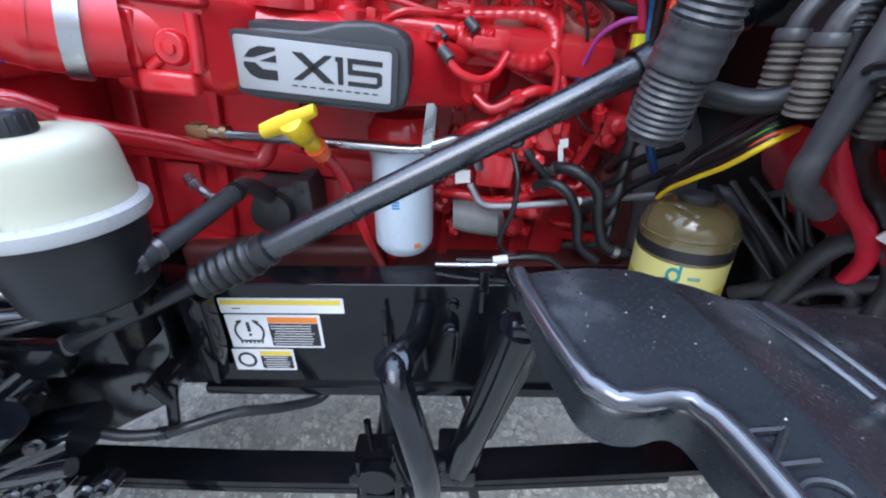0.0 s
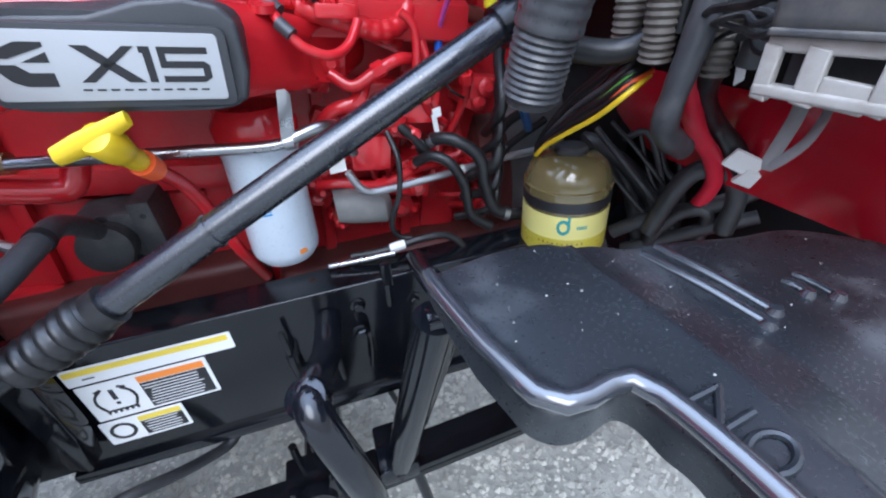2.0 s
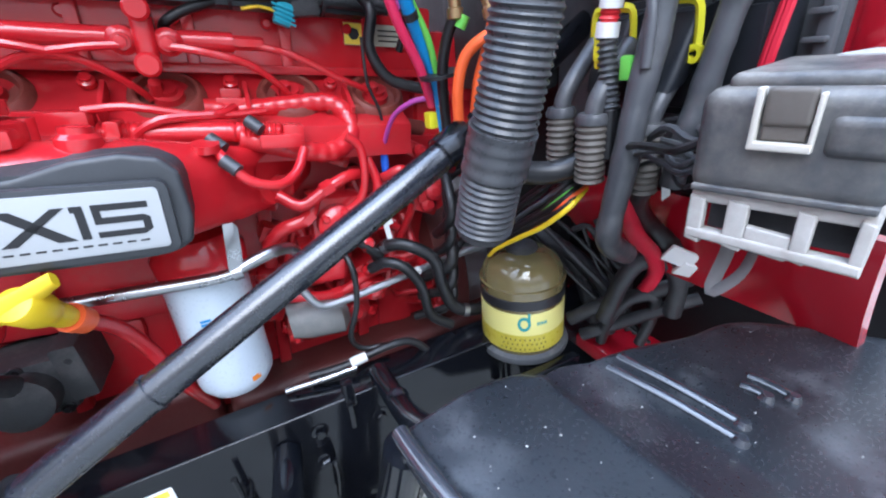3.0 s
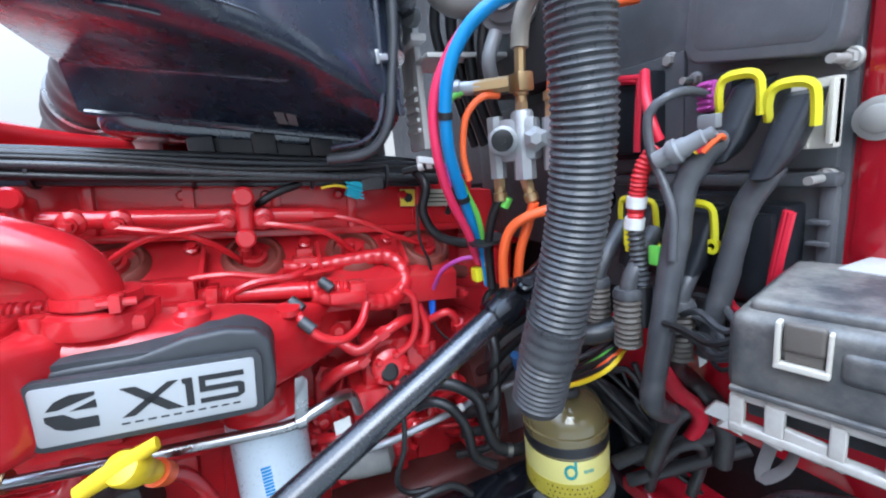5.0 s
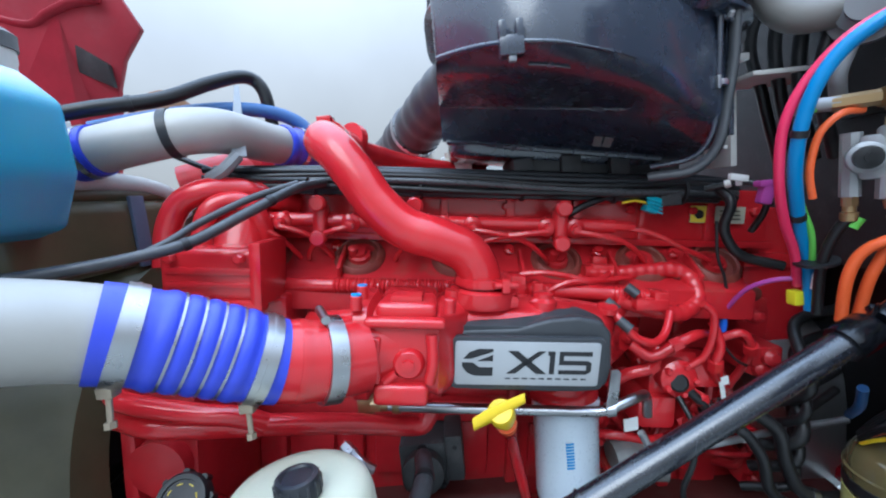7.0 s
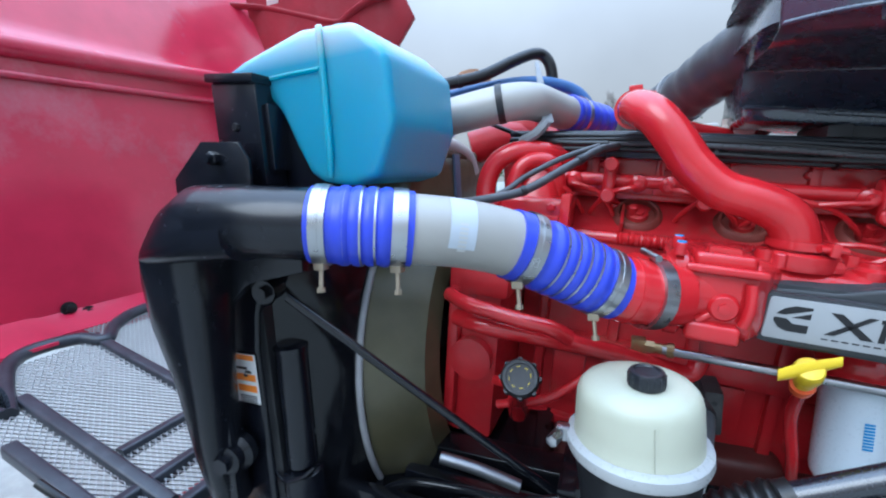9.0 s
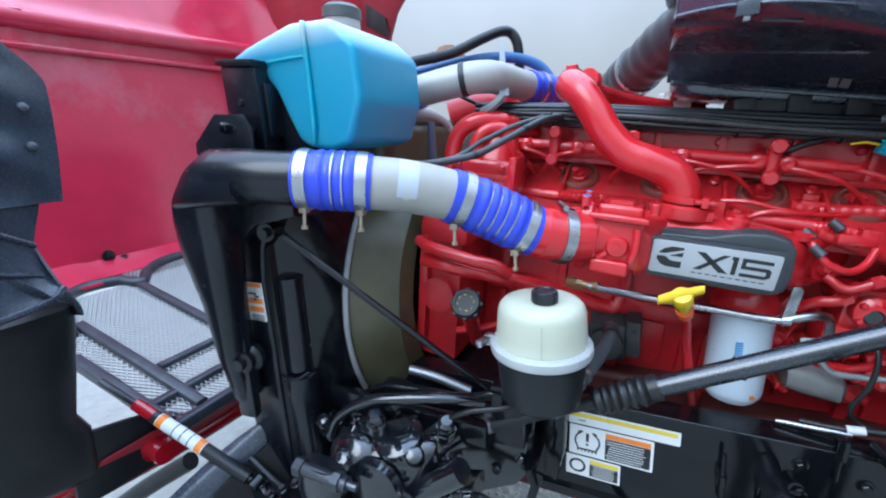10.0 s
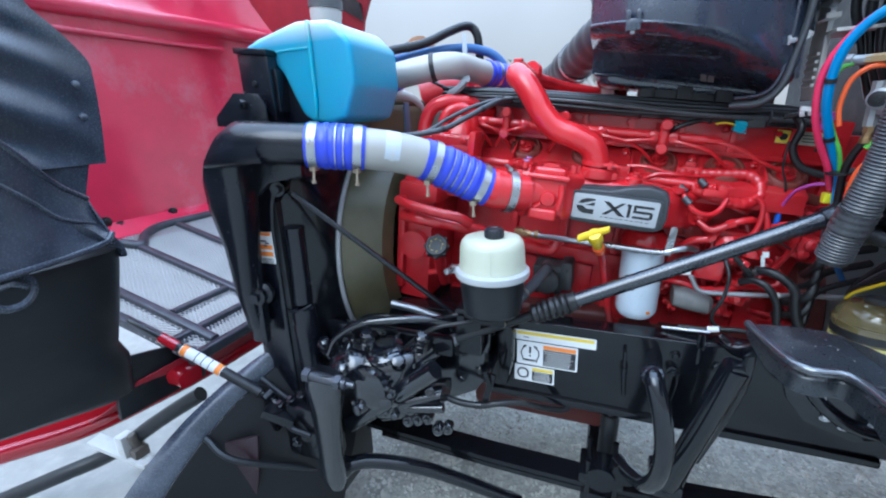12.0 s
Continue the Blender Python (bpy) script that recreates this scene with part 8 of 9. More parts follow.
for k, (x0, x1) in enumerate(((-1.25, 0.72), (-1.12, 0.60))):
    part("leaf", sheet(lambda u, v, k=k, x0=x0, x1=x1: V(x0 + (x1 - x0) * u, 0.705 + 0.10 * v, spring_z(x0 + (x1 - x0) * u) - 0.026 * k), 40, 2, 0.021, (0, 0, 1)), BLACK, sp)
part("rear_eye", lathe([(0.04, -0.055), (0.04, 0.055)], (0.73, 0.755, 0.515), (0, 1, 0), 20), BLACK, sp)
part("hanger", join(box((0.69, 0.69, 0.50), (0.77, 0.705, 0.80), 0.006), box((0.69, 0.805, 0.50), (0.77, 0.82, 0.80), 0.006)), BLACK, sp)
part("front_hanger", box((-1.28, 0.70, 0.40), (-1.20, 0.81, 0.78), 0.012), BLACK, sp)
for y in (0.695, 0.815):
    for x in (-0.225, -0.13):
        part("u_bolt", tube([(x, y, 0.36), (x, y, 0.56)], 0.011, 10), BLACK, sp)
part("clamp_block", join(box((-0.26, 0.685, 0.455), (-0.10, 0.825, 0.50), 0.012), box((-0.25, 0.69, 0.36), (-0.11, 0.82, 0.41), 0.012), lathe([(0.05, -0.01), (0.05, 0.02)], (-0.18, 0.69, 0.5), (0, -1, 0), 24), lathe([(0.045, 0), (0.045, 0.02)], (-0.10, 0.70, 0.54), (0, -1, 0), 20)), BLACK, sp)
ax = thing("front_axle", (-0.18, 1.2, 0.3), "black forged front axle beam under the springs", "axle")
part("beam", join(box((-0.24, 0.70, 0.26), (-0.12, 1.9, 0.37), 0.03, 3)), BLACK, ax)
sh = thing("shock_absorber", (-0.17, 0.84, 0.45), "grey-black shock absorber between rail and axle", "shock absorber")
part("body", lathe([(0.030, 0), (0.034, 0.01), (0.034, 0.24), (0.028, 0.25)], (-0.165, 0.865, 0.40), (0.03, 0, 1), 20), SATIN, sh)
part("rod", tube([(-0.16, 0.865, 0.63), (-0.15, 0.865, 0.78)], 0.013, 12), STEEL, sh, "bright shock rod")
part("eye", lathe([(0.03, -0.03), (0.03, 0.03)], (-0.165, 0.865, 0.39), (0, 1, 0), 16), BLACK, sh)
solo("thin_rod", tube([(0.0, 0.90, 0.80), (0.04, 0.90, 0.62), (0.08, 0.90, 0.45)], 0.009, 10), SATIN, "thin dark rod hanging under the rail", "rod")
cable("brake_hose", [(-1.0, 0.62, 0.86), (-0.86, 0.60, 0.825), (-0.72, 0.60, 0.772), (-0.62, 0.615, 0.762), (-0.56, 0.62, 0.78), (-0.48, 0.66, 0.775), (-0.40, 0.71, 0.735), (-0.33, 0.77, 0.70), (-0.30, 0.80, 0.73), (-0.29, 0.84, 0.78)], 0.0125, RUBBER, "black rubber brake hose sagging below the rail", "hose", rings=((0.45, BLACK), (0.47, BLACK)))
solo("hose_hanger", join(box((-0.600, 0.62, 0.77), (-0.575, 0.632, 0.90), 0.004, 2, (0, 14, 0)), box((-0.625, 0.63, 0.885), (-0.585, 0.78, 0.905), 0.004), tube([(-0.585, 0.62, 0.86), (-0.60, 0.61, 0.92)], 0.012, 10)), BLACK, "black bent hanger holding the brake hose", "bracket")
solo("gusset", prism([(0, 0.02), (0.035, 0), (0.05, 0.10), (0.045, 0.24), (0.012, 0.27), (-0.01, 0.24)], (-0.575, 0.772, 0.795), (1, -0.1, 0), (0.05, 0, 1), 0.045, 0.004), BLACK, "black steel gusset welded on the frame rail", "bracket")

# ---- steering gear, arm and link ----
gear = thing("steering_gear", (-0.95, 0.6, 0.75), "glossy black cast steering gear box with bolted covers", "steering gear")
part("housing", join(loft([((-1.12, 0.50, 0.90), (0, 0.07, 0), (0, 0, 0.08), 2.5), ((-1.04, 0.50, 0.905), (0, 0.095, 0), (0, 0, 0.10), 2.5), ((-0.95, 0.51, 0.905), (0, 0.10, 0), (0, 0, 0.11), 2.4), ((-0.87, 0.53, 0.92), (0, 0.085, 0), (0, 0, 0.09), 2.3), ((-0.83, 0.55, 0.94), (0, 0.06, 0), (0, 0, 0.065), 2.2)], 28), tube([(-0.86, 0.545, 0.945), (-0.78, 0.583, 0.995)], 0.038, 20), loft([((-0.97, 0.42, 0.90), (0.085, 0, 0), (0, 0, 0.085), 2.2), ((-0.97, 0.395, 0.90), (0.08, 0, 0), (0, 0, 0.08), 2.2), ((-0.97, 0.38, 0.90), (0.05, 0, 0), (0, 0, 0.05), 2)], 28)), GEAR, gear)
part("top_cover", join(lathe([(0.07, 0), (0.07, 0.02), (0.055, 0.03), (0.03, 0.034)], (-0.93, 0.49, 1.0), (-0.1, -0.3, 1), 26), *[bolt(V(-0.93, 0.49, 1.01) + V(0.055 * math.cos(a), 0.055 * math.sin(a), 0.015 + 0.012 * math.sin(a)), (-0.1, -0.3, 1), 0.010, 0.014, False) for a in (k * 1.047 for k in range(6))]), GEAR, gear)
part("end_cover", join(lathe([(0.062, 0), (0.062, 0.022), (0.045, 0.03)], (-0.82, 0.556, 0.95), sd * -1, 24), *[bolt(V(-0.80, 0.555, 0.965) + V(0.0, 0.052 * math.cos(a), 0.052 * math.sin(a)), sd, 0.009, 0.016, False) for a in (k * 1.047 for k in range(6))]), GEAR, gear)
rnd = random.Random(12)
for k in range(9):
    a, q = rnd.uniform(0, 6.28), rnd.uniform(0.03, 0.105)
    c = V(-0.93 + 0.9 * q * math.cos(a) * 1.4, 0.40 + 0.05 * rnd.random(), 0.86 + q * math.sin(a))
    part("bolt", bolt(c, (0.1, -1, 0.2), 0.009 + 0.004 * rnd.random(), 0.014 + 0.012 * rnd.random(), k % 2 == 0), GEAR, gear)
part("hood_rib", tube([(-1.15, 0.46, 0.975), (-1.11, 0.465, 1.045), (-1.03, 0.48, 1.10), (-0.91, 0.51, 1.122), (-0.80, 0.55, 1.122), (-0.72, 0.60, 1.10)], 0.016, 12), GEAR, gear)
for c, d in (((-0.985, 0.465, 1.055), (0.2, -0.35, 1)), ((-1.165, 0.47, 0.985), (-0.35, -0.3, 1)), ((-0.80, 0.52, 1.045), (0.25, -0.3, 1))):
    part("hose_fitting", join(lathe([(0.026, -0.03), (0.026, 0), (0.021, 0.004), (0.021, 0.022), (0.024, 0.024), (0.024, 0.038), (0.015, 0.046)], c, d, 18), lathe([(0.029, 0.004), (0.029, 0.016)], c, d, 6)), GEAR, gear)
for k, (c, d, r) in enumerate((((-1.06, 0.40, 0.965), (0, -0.6, 0.8), 0.030), ((-0.90, 0.41, 0.86), (0.3, -1, 0.1), 0.032), ((-0.86, 0.45, 1.0), (0.3, -0.6, 0.7), 0.026), ((-0.99, 0.385, 0.83), (-0.2, -1, 0), 0.024))):
    part("boss", join(lathe([(r, -0.04), (r, 0), (r * 0.8, 0.008), (r * 0.8, 0.02), (r * 0.4, 0.024)], c, d, 20), *[bolt(V(c) + V(r * 0.75 * math.cos(t), 0, r * 0.75 * math.sin(t)), d, 0.006, 0.014, False) for t in (0.4, 2.5, 4.6)]), GEAR, gear)
part("mount_plate", join(prism([(-1.12, 0.60), (-0.94, 0.60), (-0.66, 0.76), (-0.615, 0.83), (-0.60, 1.02), (-1.12, 1.02)], (0, 0.735, 0), (1, 0, 0), (0, 0, 1), 0.035, 0.006), *[bolt((x, 0.702, z), (0.1, -1, 0.1), 0.015, 0.016) for x, z in ((-0.66, 0.96), (-0.72, 0.80), (-0.64, 0.86), (-0.80, 0.93), (-0.90, 0.70), (-0.98, 0.95))]), GEAR, gear)
part("cylinder", join(tube([(-1.09, 0.455, 0.685), (-0.90, 0.455, 0.845), (-0.73, 0.465, 0.985)], 0.034, 22), lathe([(0.040, 0), (0.040, 0.03), (0.03, 0.036)], (-0.90, 0.455, 0.845), (0.36, 0.01, 0.31), 22)), GEAR, gear)
gc, gd2 = V(-1.055, 0.455, 0.925), V(-0.2, -1, 0.35).normalized()
ga, gb2 = frame_of(gd2)[1], frame_of(gd2)[2]
part("side_cover", lathe([(0.112, -0.06), (0.112, -0.008), (0.106, 0.0), (0.098, 0.002), (0.092, 0.020), (0.080, 0.040), (0.060, 0.056), (0.036, 0.064), (0.012, 0.067)], gc, gd2, 40), GEAR, gear)
for k in range(8):
    a = 0.785 * k + 0.3
    part("cover_bolt", bolt(gc + (ga * math.cos(a) + gb2 * math.sin(a)) * 0.103, gd2, 0.010, 0.014), GEAR, gear)
for a in (-0.45, 0.05):
    way = ga * math.cos(a + 0.6) + gb2 * math.sin(a + 0.6)
    part("cover_rib", tube([gc + way * (0.094 - 0.034 * k) + gd2 * (0.018 + 0.030 * math.sin(min(1.57, 0.75 * k))) for k in range(4)], 0.009, 10), GEAR, gear)
part("valve_body", join(loft([((-0.885, 0.545, 0.925), (0.030, 0, 0.026), (0, 0.04, 0), 3), ((-0.865, 0.55, 0.945), (0.040, 0, -0.046), (0, 0.052, 0), 3), ((-0.84, 0.555, 0.965), (0.040, 0, -0.046), (0, 0.052, 0), 3), ((-0.82, 0.56, 0.985), (0.026, 0, -0.03), (0, 0.035, 0), 2.6)], 28), *[bolt((-0.872 + 0.05 * k, 0.503, 0.962 - 0.05 * k), (0.5, -1, 0.5), 0.011, 0.016) for k in range(3)]), GEAR, gear)
for k in range(8):
    c = V(-0.96 + 0.034 * k, 0.45 + 0.012 * k, 0.775 + 0.018 * (k % 3) - 0.014 * k)
    part("lower_lug", join(lathe([(0.022, -0.03), (0.022, 0.008), (0.016, 0.014)], c, (0.2, -1, 0.3), 14), bolt(c + V(0.002, -0.014, 0.004), (0.2, -1, 0.3), 0.010, 0.012, False)), GEAR, gear)
part("sump", join(loft([((-1.04, 0.54, 0.80), (0, 0.08, 0), (0, 0, 0.05), 2.6), ((-0.95, 0.53, 0.775), (0, 0.09, 0), (0, 0, 0.07), 2.4), ((-0.85, 0.55, 0.79), (0, 0.08, 0), (0, 0, 0.06), 2.6), ((-0.74, 0.58, 0.82), (0, 0.06, 0), (0, 0, 0.04), 2.6)], 24), tube([(-1.05, 0.46, 0.76), (-0.72, 0.50, 0.81)], 0.018, 12)), GEAR, gear)
pit = thing("pitman_arm", (-1.12, 0.37, 0.5), "black forged pitman arm on the steering gear", "steering arm")
part("arm", loft([((-1.10, 0.355, 0.975), (0.062, 0, 0), (0, 0.03, 0), 3.2), ((-1.103, 0.35, 0.91), (0.075, 0, 0), (0, 0.034, 0), 3), ((-1.112, 0.35, 0.80), (0.060, 0, 0), (0, 0.028, 0), 2.8), ((-1.125, 0.36, 0.62), (0.050, 0, 0), (0, 0.026, 0), 2.8), ((-1.13, 0.365, 0.50), (0.055, 0, 0), (0, 0.030, 0), 2.5), ((-1.13, 0.365, 0.450), (0.035, 0, 0), (0, 0.02, 0), 2.2)], 20), GEAR, pit)
part("clamp_bolt", join(tube([(-1.16, 0.335, 0.962), (-1.0, 0.34, 0.955)], 0.019, 14), lathe([(0.026, 0), (0.026, 0.026)], (-1.165, 0.335, 0.963), (1, 0, -0.05), 6), lathe([(0.026, 0), (0.026, 0.022)], (-1.04, 0.338, 0.957), (1, 0, -0.05), 6), tube([(-1.01, 0.34, 0.955), (-0.975, 0.345, 0.95)], 0.011, 10)), mat("blackened steel", (0.10, 0.105, 0.12), 0.32, metal=0.8, dirt_sheen=0.3), pit, "oily dark clamp bolt")
dl = thing("drag_link", (-0.9, 0.6, 0.35), "grey-black drag link rod below the spring", "steering rod")
part("rod", tube([(-1.11, 0.40, 0.52), (-1.04, 0.47, 0.505), (-0.90, 0.555, 0.45), (-0.74, 0.65, 0.345), (-0.50, 0.78, 0.17)], 0.029, 16), GLOSS, dl)
part("ball_joint", lathe([(0.035, -0.03), (0.042, 0), (0.035, 0.03)], (-1.11, 0.40, 0.515), (0, 1, 0.2), 18), GLOSS, dl)
cable("steering_hose", [(-0.478, 0.535, 1.236), (-0.455, 0.61, 1.245), (-0.43, 0.70, 1.258), (-0.415, 0.78, 1.268), (-0.42, 0.84, 1.262), (-0.43, 0.92, 1.22), (-0.44, 1.0, 1.16)], 0.0185, GREY_RUBBER, "grey-black steering fluid hose with clamps", "hose", rings=((0.12, STEEL), (0.5, SATIN)))
solo("hose_stub", join(tube([(-0.50, 0.515, 1.226), (-0.485, 0.512, 1.234), (-0.474, 0.545, 1.238)], 0.014, 12), lathe([(0.021, 0), (0.021, 0.010)], (-0.474, 0.55, 1.239), (0.3, 0.9, 0.1), 16)), STEEL, "bright metal elbow at the reservoir base", "fitting")
pump = thing("steering_pump", (-0.44, 1.06, 1.08), "dark cast power steering pump on the engine", "pump")
part("body", box((-0.50, 1.0, 1.08), (-0.38, 1.13, 1.20), 0.014), MATT, pump)
part("cover", lathe([(0.05, 0), (0.05, 0.05), (0.035, 0.06)], (-0.44, 1.01, 1.14), (0, -1, 0.1), 22), MATT, pump)
part("flange", box((-0.385, 0.99, 1.10), (-0.34, 1.12, 1.22), 0.01), MATT, pump)
for k in range(4):
    part("bolt", bolt((-0.48 + 0.04 * k, 1.0, 1.09 + 0.1 * (k % 2)), (0, -1, 0), 0.008, 0.01), SATIN, pump)
solo("oil_line_fitting", join(tube([(-0.60, 0.95, 1.235), (-0.57, 0.92, 1.22), (-0.54, 0.91, 1.205)], 0.011, 8), lathe([(0.016, 0), (0.016, 0.03)], (-0.615, 0.955, 1.24), (0.6, -0.5, -0.3), 6)), STEEL, "small steel fitting under the engine pipes", "fitting")
solo("grey_rod", tube([(-0.995, 0.675, 1.103), (-0.90, 0.688, 1.085), (-0.80, 0.70, 1.055)], 0.0155, 14), DARK_STEEL, "pale grey metal rod behind the steering gear", "rod")
cable("long_hose", [(-1.14, 0.60, 1.02), (-1.05, 0.60, 1.075), (-0.92, 0.61, 1.085), (-0.80, 0.60, 1.10), (-0.70, 0.60, 1.13), (-0.62, 0.62, 1.15)], 0.0095, BLACK, "black steering fluid line to the reservoir", "hose")
cable("long_hose", [(-0.86, 0.52, 1.02), (-0.80, 0.52, 1.075), (-0.73, 0.53, 1.115), (-0.64, 0.56, 1.13), (-0.60, 0.60, 1.14)], 0.0075, RUBBER, "dark rubber hose curving to the reservoir", "hose")
solo("cross_member", join(box((-1.16, 0.70, 0.70), (-0.98, 1.9, 0.98), 0.02), box((-1.0, 0.80, 0.82), (-0.78, 1.2, 1.02), 0.02)), BLACK, "black front cross member below the fan", "cross member")
solo("rail_extension", join(box((-1.30, 0.56, 0.98), (-0.70, 0.60, 1.05), 0.012), box((-1.30, 0.58, 0.72), (-1.10, 0.78, 0.98), 0.02)), BLACK, "black front frame extension by the radiator", "frame rail")

# ---- black fender liner that tips with the hood ----
liner = thing("fender_liner", (-1.62, -0.1, 1.0), "black plastic fender liner fixed inside the tipped hood", "fender liner")


FREE = curve([V(0, 0.085, 2.30), V(0, 0.104, 2.16), V(0, 0.120, 2.118), V(0, 0.168, 2.072), V(0, 0.225, 2.003), V(0, 0.231, 1.948), V(0, 0.222, 1.83), V(0, 0.204, 1.698)], 0.01)
RIB_LINE = curve([V(-1.705, 0.122, 1.600), V(-1.67, 0.045, 1.650), V(-1.64, -0.012, 1.705), V(-1.62, -0.06, 1.760), V(-1.60, -0.15, 1.84), V(-1.58, -0.35, 1.93), V(-1.57, -0.62, 2.0)], 0.01)
FRONT_LINE = curve([V(-1.660, 0.137, 1.488), V(-1.632, 0.075, 1.466), V(-1.630, -0.15, 1.447), V(-1.625, -0.62, 1.440)], 0.01)


def liner_at(u, v):
    """The upper flap: u from its free edge to the near side, v from its foot up."""
    q = along(FREE, 1 - v)
    z = q.z
    band = math.sin((z - 0.30 * u) * 40)
    x = -1.71 + 0.016 * band * min(1.0, 3 * u) + 0.11 * u
    return V(x, q.y - 0.80 * u, z)


def shelf_at(u, v):
    """The sloping shelf from the front edge of the lower box up to the flap."""
    q = along(FRONT_LINE, u).lerp(along(RIB_LINE, u), v)
    return q - V(0.018 * math.sin(v * math.pi), 0, 0.012 * math.sin(v * math.pi))


part("upper_flap", sheet(liner_at, 50, 70, 0.006, (1, 0, 0)), LINER, liner)
part("flap_foot", sheet(lambda u, v: V(-1.712 + 0.1 * u, 0.158 - 0.75 * u - 0.036 * (1 - v), 1.598 + 0.104 * v + 0.25 * u * (1 - v)), 24, 8, 0.006, (1, 0, 0)), LINER, liner)
part("flap_edge", tube(RIB_LINE, 0.008, 8, smooth=False), LINER, liner)
part("shelf", sheet(shelf_at, 40, 16, 0.006, (1, 0, 0)), LINER, liner)
part("shelf_rib", tube([shelf_at(0.03, 0.42), shelf_at(0.17, 0.50), shelf_at(0.26, 0.62), shelf_at(0.36, 0.70)], 0.007, 8), LINER, liner)
part("shelf_lip", tube([q + V(0.004, 0, 0.002) for q in FRONT_LINE], 0.009, 8, smooth=False), LINER, liner)
part("clip", loft([((-1.660, 0.046, 1.533), (0.004, 0, 0.004), (0.010, 0.010, 0), 5), ((-1.648, 0.070, 1.505), (0.005, 0, 0.005), (0.012, 0.012, 0), 5), ((-1.640, 0.094, 1.474), (0.004, 0, 0.004), (0.010, 0.010, 0), 5)], 16), LINER, liner)
side = [V(-1.708, 0.124, 1.602), V(-1.690, 0.131, 1.55), V(-1.662, 0.140, 1.488), V(-1.650, 0.157, 1.440), V(-1.648, 0.158, 1.41)]
part("side_panel", sheet(lambda u, v: along(curve(side, 0.01), v) + V(-0.20 * u, 0.012 * u, -0.03 * u * v), 6, 16, 0.006, (0, 1, 0)), LINER, liner)
# box is blacker than the liner plastic: its shade is put into the colour
part("lower_box", loft([((-1.87, -0.23, 0.965), (0.08, 0, 0), (0, 0.365, -0.10), 5), ((-1.865, -0.225, 0.98), (0.10, 0, 0), (0, 0.380, -0.09), 6), ((-1.84, -0.225, 1.105), (0.11, 0, 0), (0, 0.380, -0.06), 6), ((-1.835, -0.235, 1.135), (0.11, 0, 0), (0, 0.365, -0.03), 6), ((-1.79, -0.235, 1.25), (0.11, 0, 0), (0, 0.375, -0.01), 6), ((-1.755, -0.23, 1.40), (0.112, 0, 0), (0, 0.387, 0), 6), ((-1.752, -0.23, 1.435), (0.108, 0, 0), (0, 0.382, 0), 6), ((-1.755, -0.23, 1.445), (0.095, 0, 0), (0, 0.365, 0), 5)], 56), SATIN, liner)
part("vent_recess", join(lathe([(0.048, 0), (0.056, 0.010), (0.044, 0.016), (0.036, 0.004)], (-1.652, -0.135, 1.405), (1, 0, -0.1), 28), tube([(-1.645, -0.165, 1.42), (-1.640, -0.130, 1.425), (-1.645, -0.105, 1.405)], 0.009, 8)), LINER, liner)
for q in ((-1.696, 0.172, 1.926), (-1.696, 0.169, 1.836)):
    part("rivet", lathe([(0.012, 0), (0.010, 0.003), (0.004, 0.005)], q, (1, 0, 0.2), 14), LINER, liner)
lip_pts = [(-1.66, 0.95, 0.88), (-1.75, 0.70, 0.815), (-1.84, 0.45, 0.765), (-1.90, 0.25, 0.750), (-1.96, 0.05, 0.748), (-2.04, -0.15, 0.78), (-2.15, -0.4, 0.82)]
part("fender_lip", join(tube(lip_pts, 0.026, 14, flat=1.2), sheet(lambda u, v: along(curve([V(q) for q in lip_pts], 0.02), u) + V(-0.05 * v, 0.01 * v, 0.07 * v), 30, 3, 0.02, (-1, 0, 0))), BODY_RED, liner, "glossy red fender lip")
part("corner_panel", prism([(0.08, 0.80), (0.42, 0.775), (0.43, 0.90), (0.34, 0.965), (0.24, 0.995), (0.10, 1.03)], (-1.815, 0, 0), (0, 1, 0), (0, 0, 1), 0.02, 0.005), SATIN, liner)
# shade under the hood is painted into this panel's red
part("under_panel", sheet(lambda u, v: V(-1.74 - 0.05 * (1 - u), 0.16 + 0.82 * u, 0.915 + 0.012 * u).lerp(along(curve([V(q) for q in lip_pts[:5]], 0.02), 1 - u) + V(0, 0, 0.02), v) + V(0.02 * math.sin(v * 3.1), 0, 0), 24, 8, 0.01, (-1, 0, 0)), SHADED_RED, liner, "red inner fender edge, shade in its colour")
part("edge_strip", tube([V(q) + V(-0.02, 0.02, 0.055) for q in lip_pts[:4]], 0.018, 10), MATT, liner, "grey rubber edge strip")
part("red_corner", loft([((-1.98, 0.32, 0.84), (0, 0.05, 0), (0, 0, 0.035), 3), ((-1.90, 0.33, 0.84), (0, 0.06, 0), (0, 0, 0.045), 3), ((-1.80, 0.32, 0.855), (0, 0.06, 0), (0, 0, 0.045), 3), ((-1.74, 0.32, 0.84), (0, 0.05, 0), (0, 0, 0.035), 3)], 20), BODY_RED, liner, "red inner fender corner")

# ---- hood prop ----
prop = thing("hood_strut", (-1.4, 0.36, 0.8), "dark gas strut with white label and red end", "gas strut")
P0, P1 = V(-1.39, 0.362, 0.80), V(-1.86, 0.272, 1.058)
pd = (P1 - P0).normalized()
part("cylinder", tube([P0 + pd * 0.03, P0 + pd * 0.40], 0.0200, 18), SATIN, prop)
part("label", tube([P0 + pd * 0.20, P0 + pd * 0.38], 0.0208, 18), DECAL, prop, "white wrap label with orange ends")
for f in (0.203, 0.355):
    part("print", tube([P0 + pd * f, P0 + pd * (f + 0.022)], 0.0212, 18), ORANGE_INK, prop)
for k in range(3):
    part("print", tube([P0 + pd * (0.25 + 0.03 * k), P0 + pd * (0.254 + 0.03 * k)], 0.0211, 18), PANEL_GREY, prop)
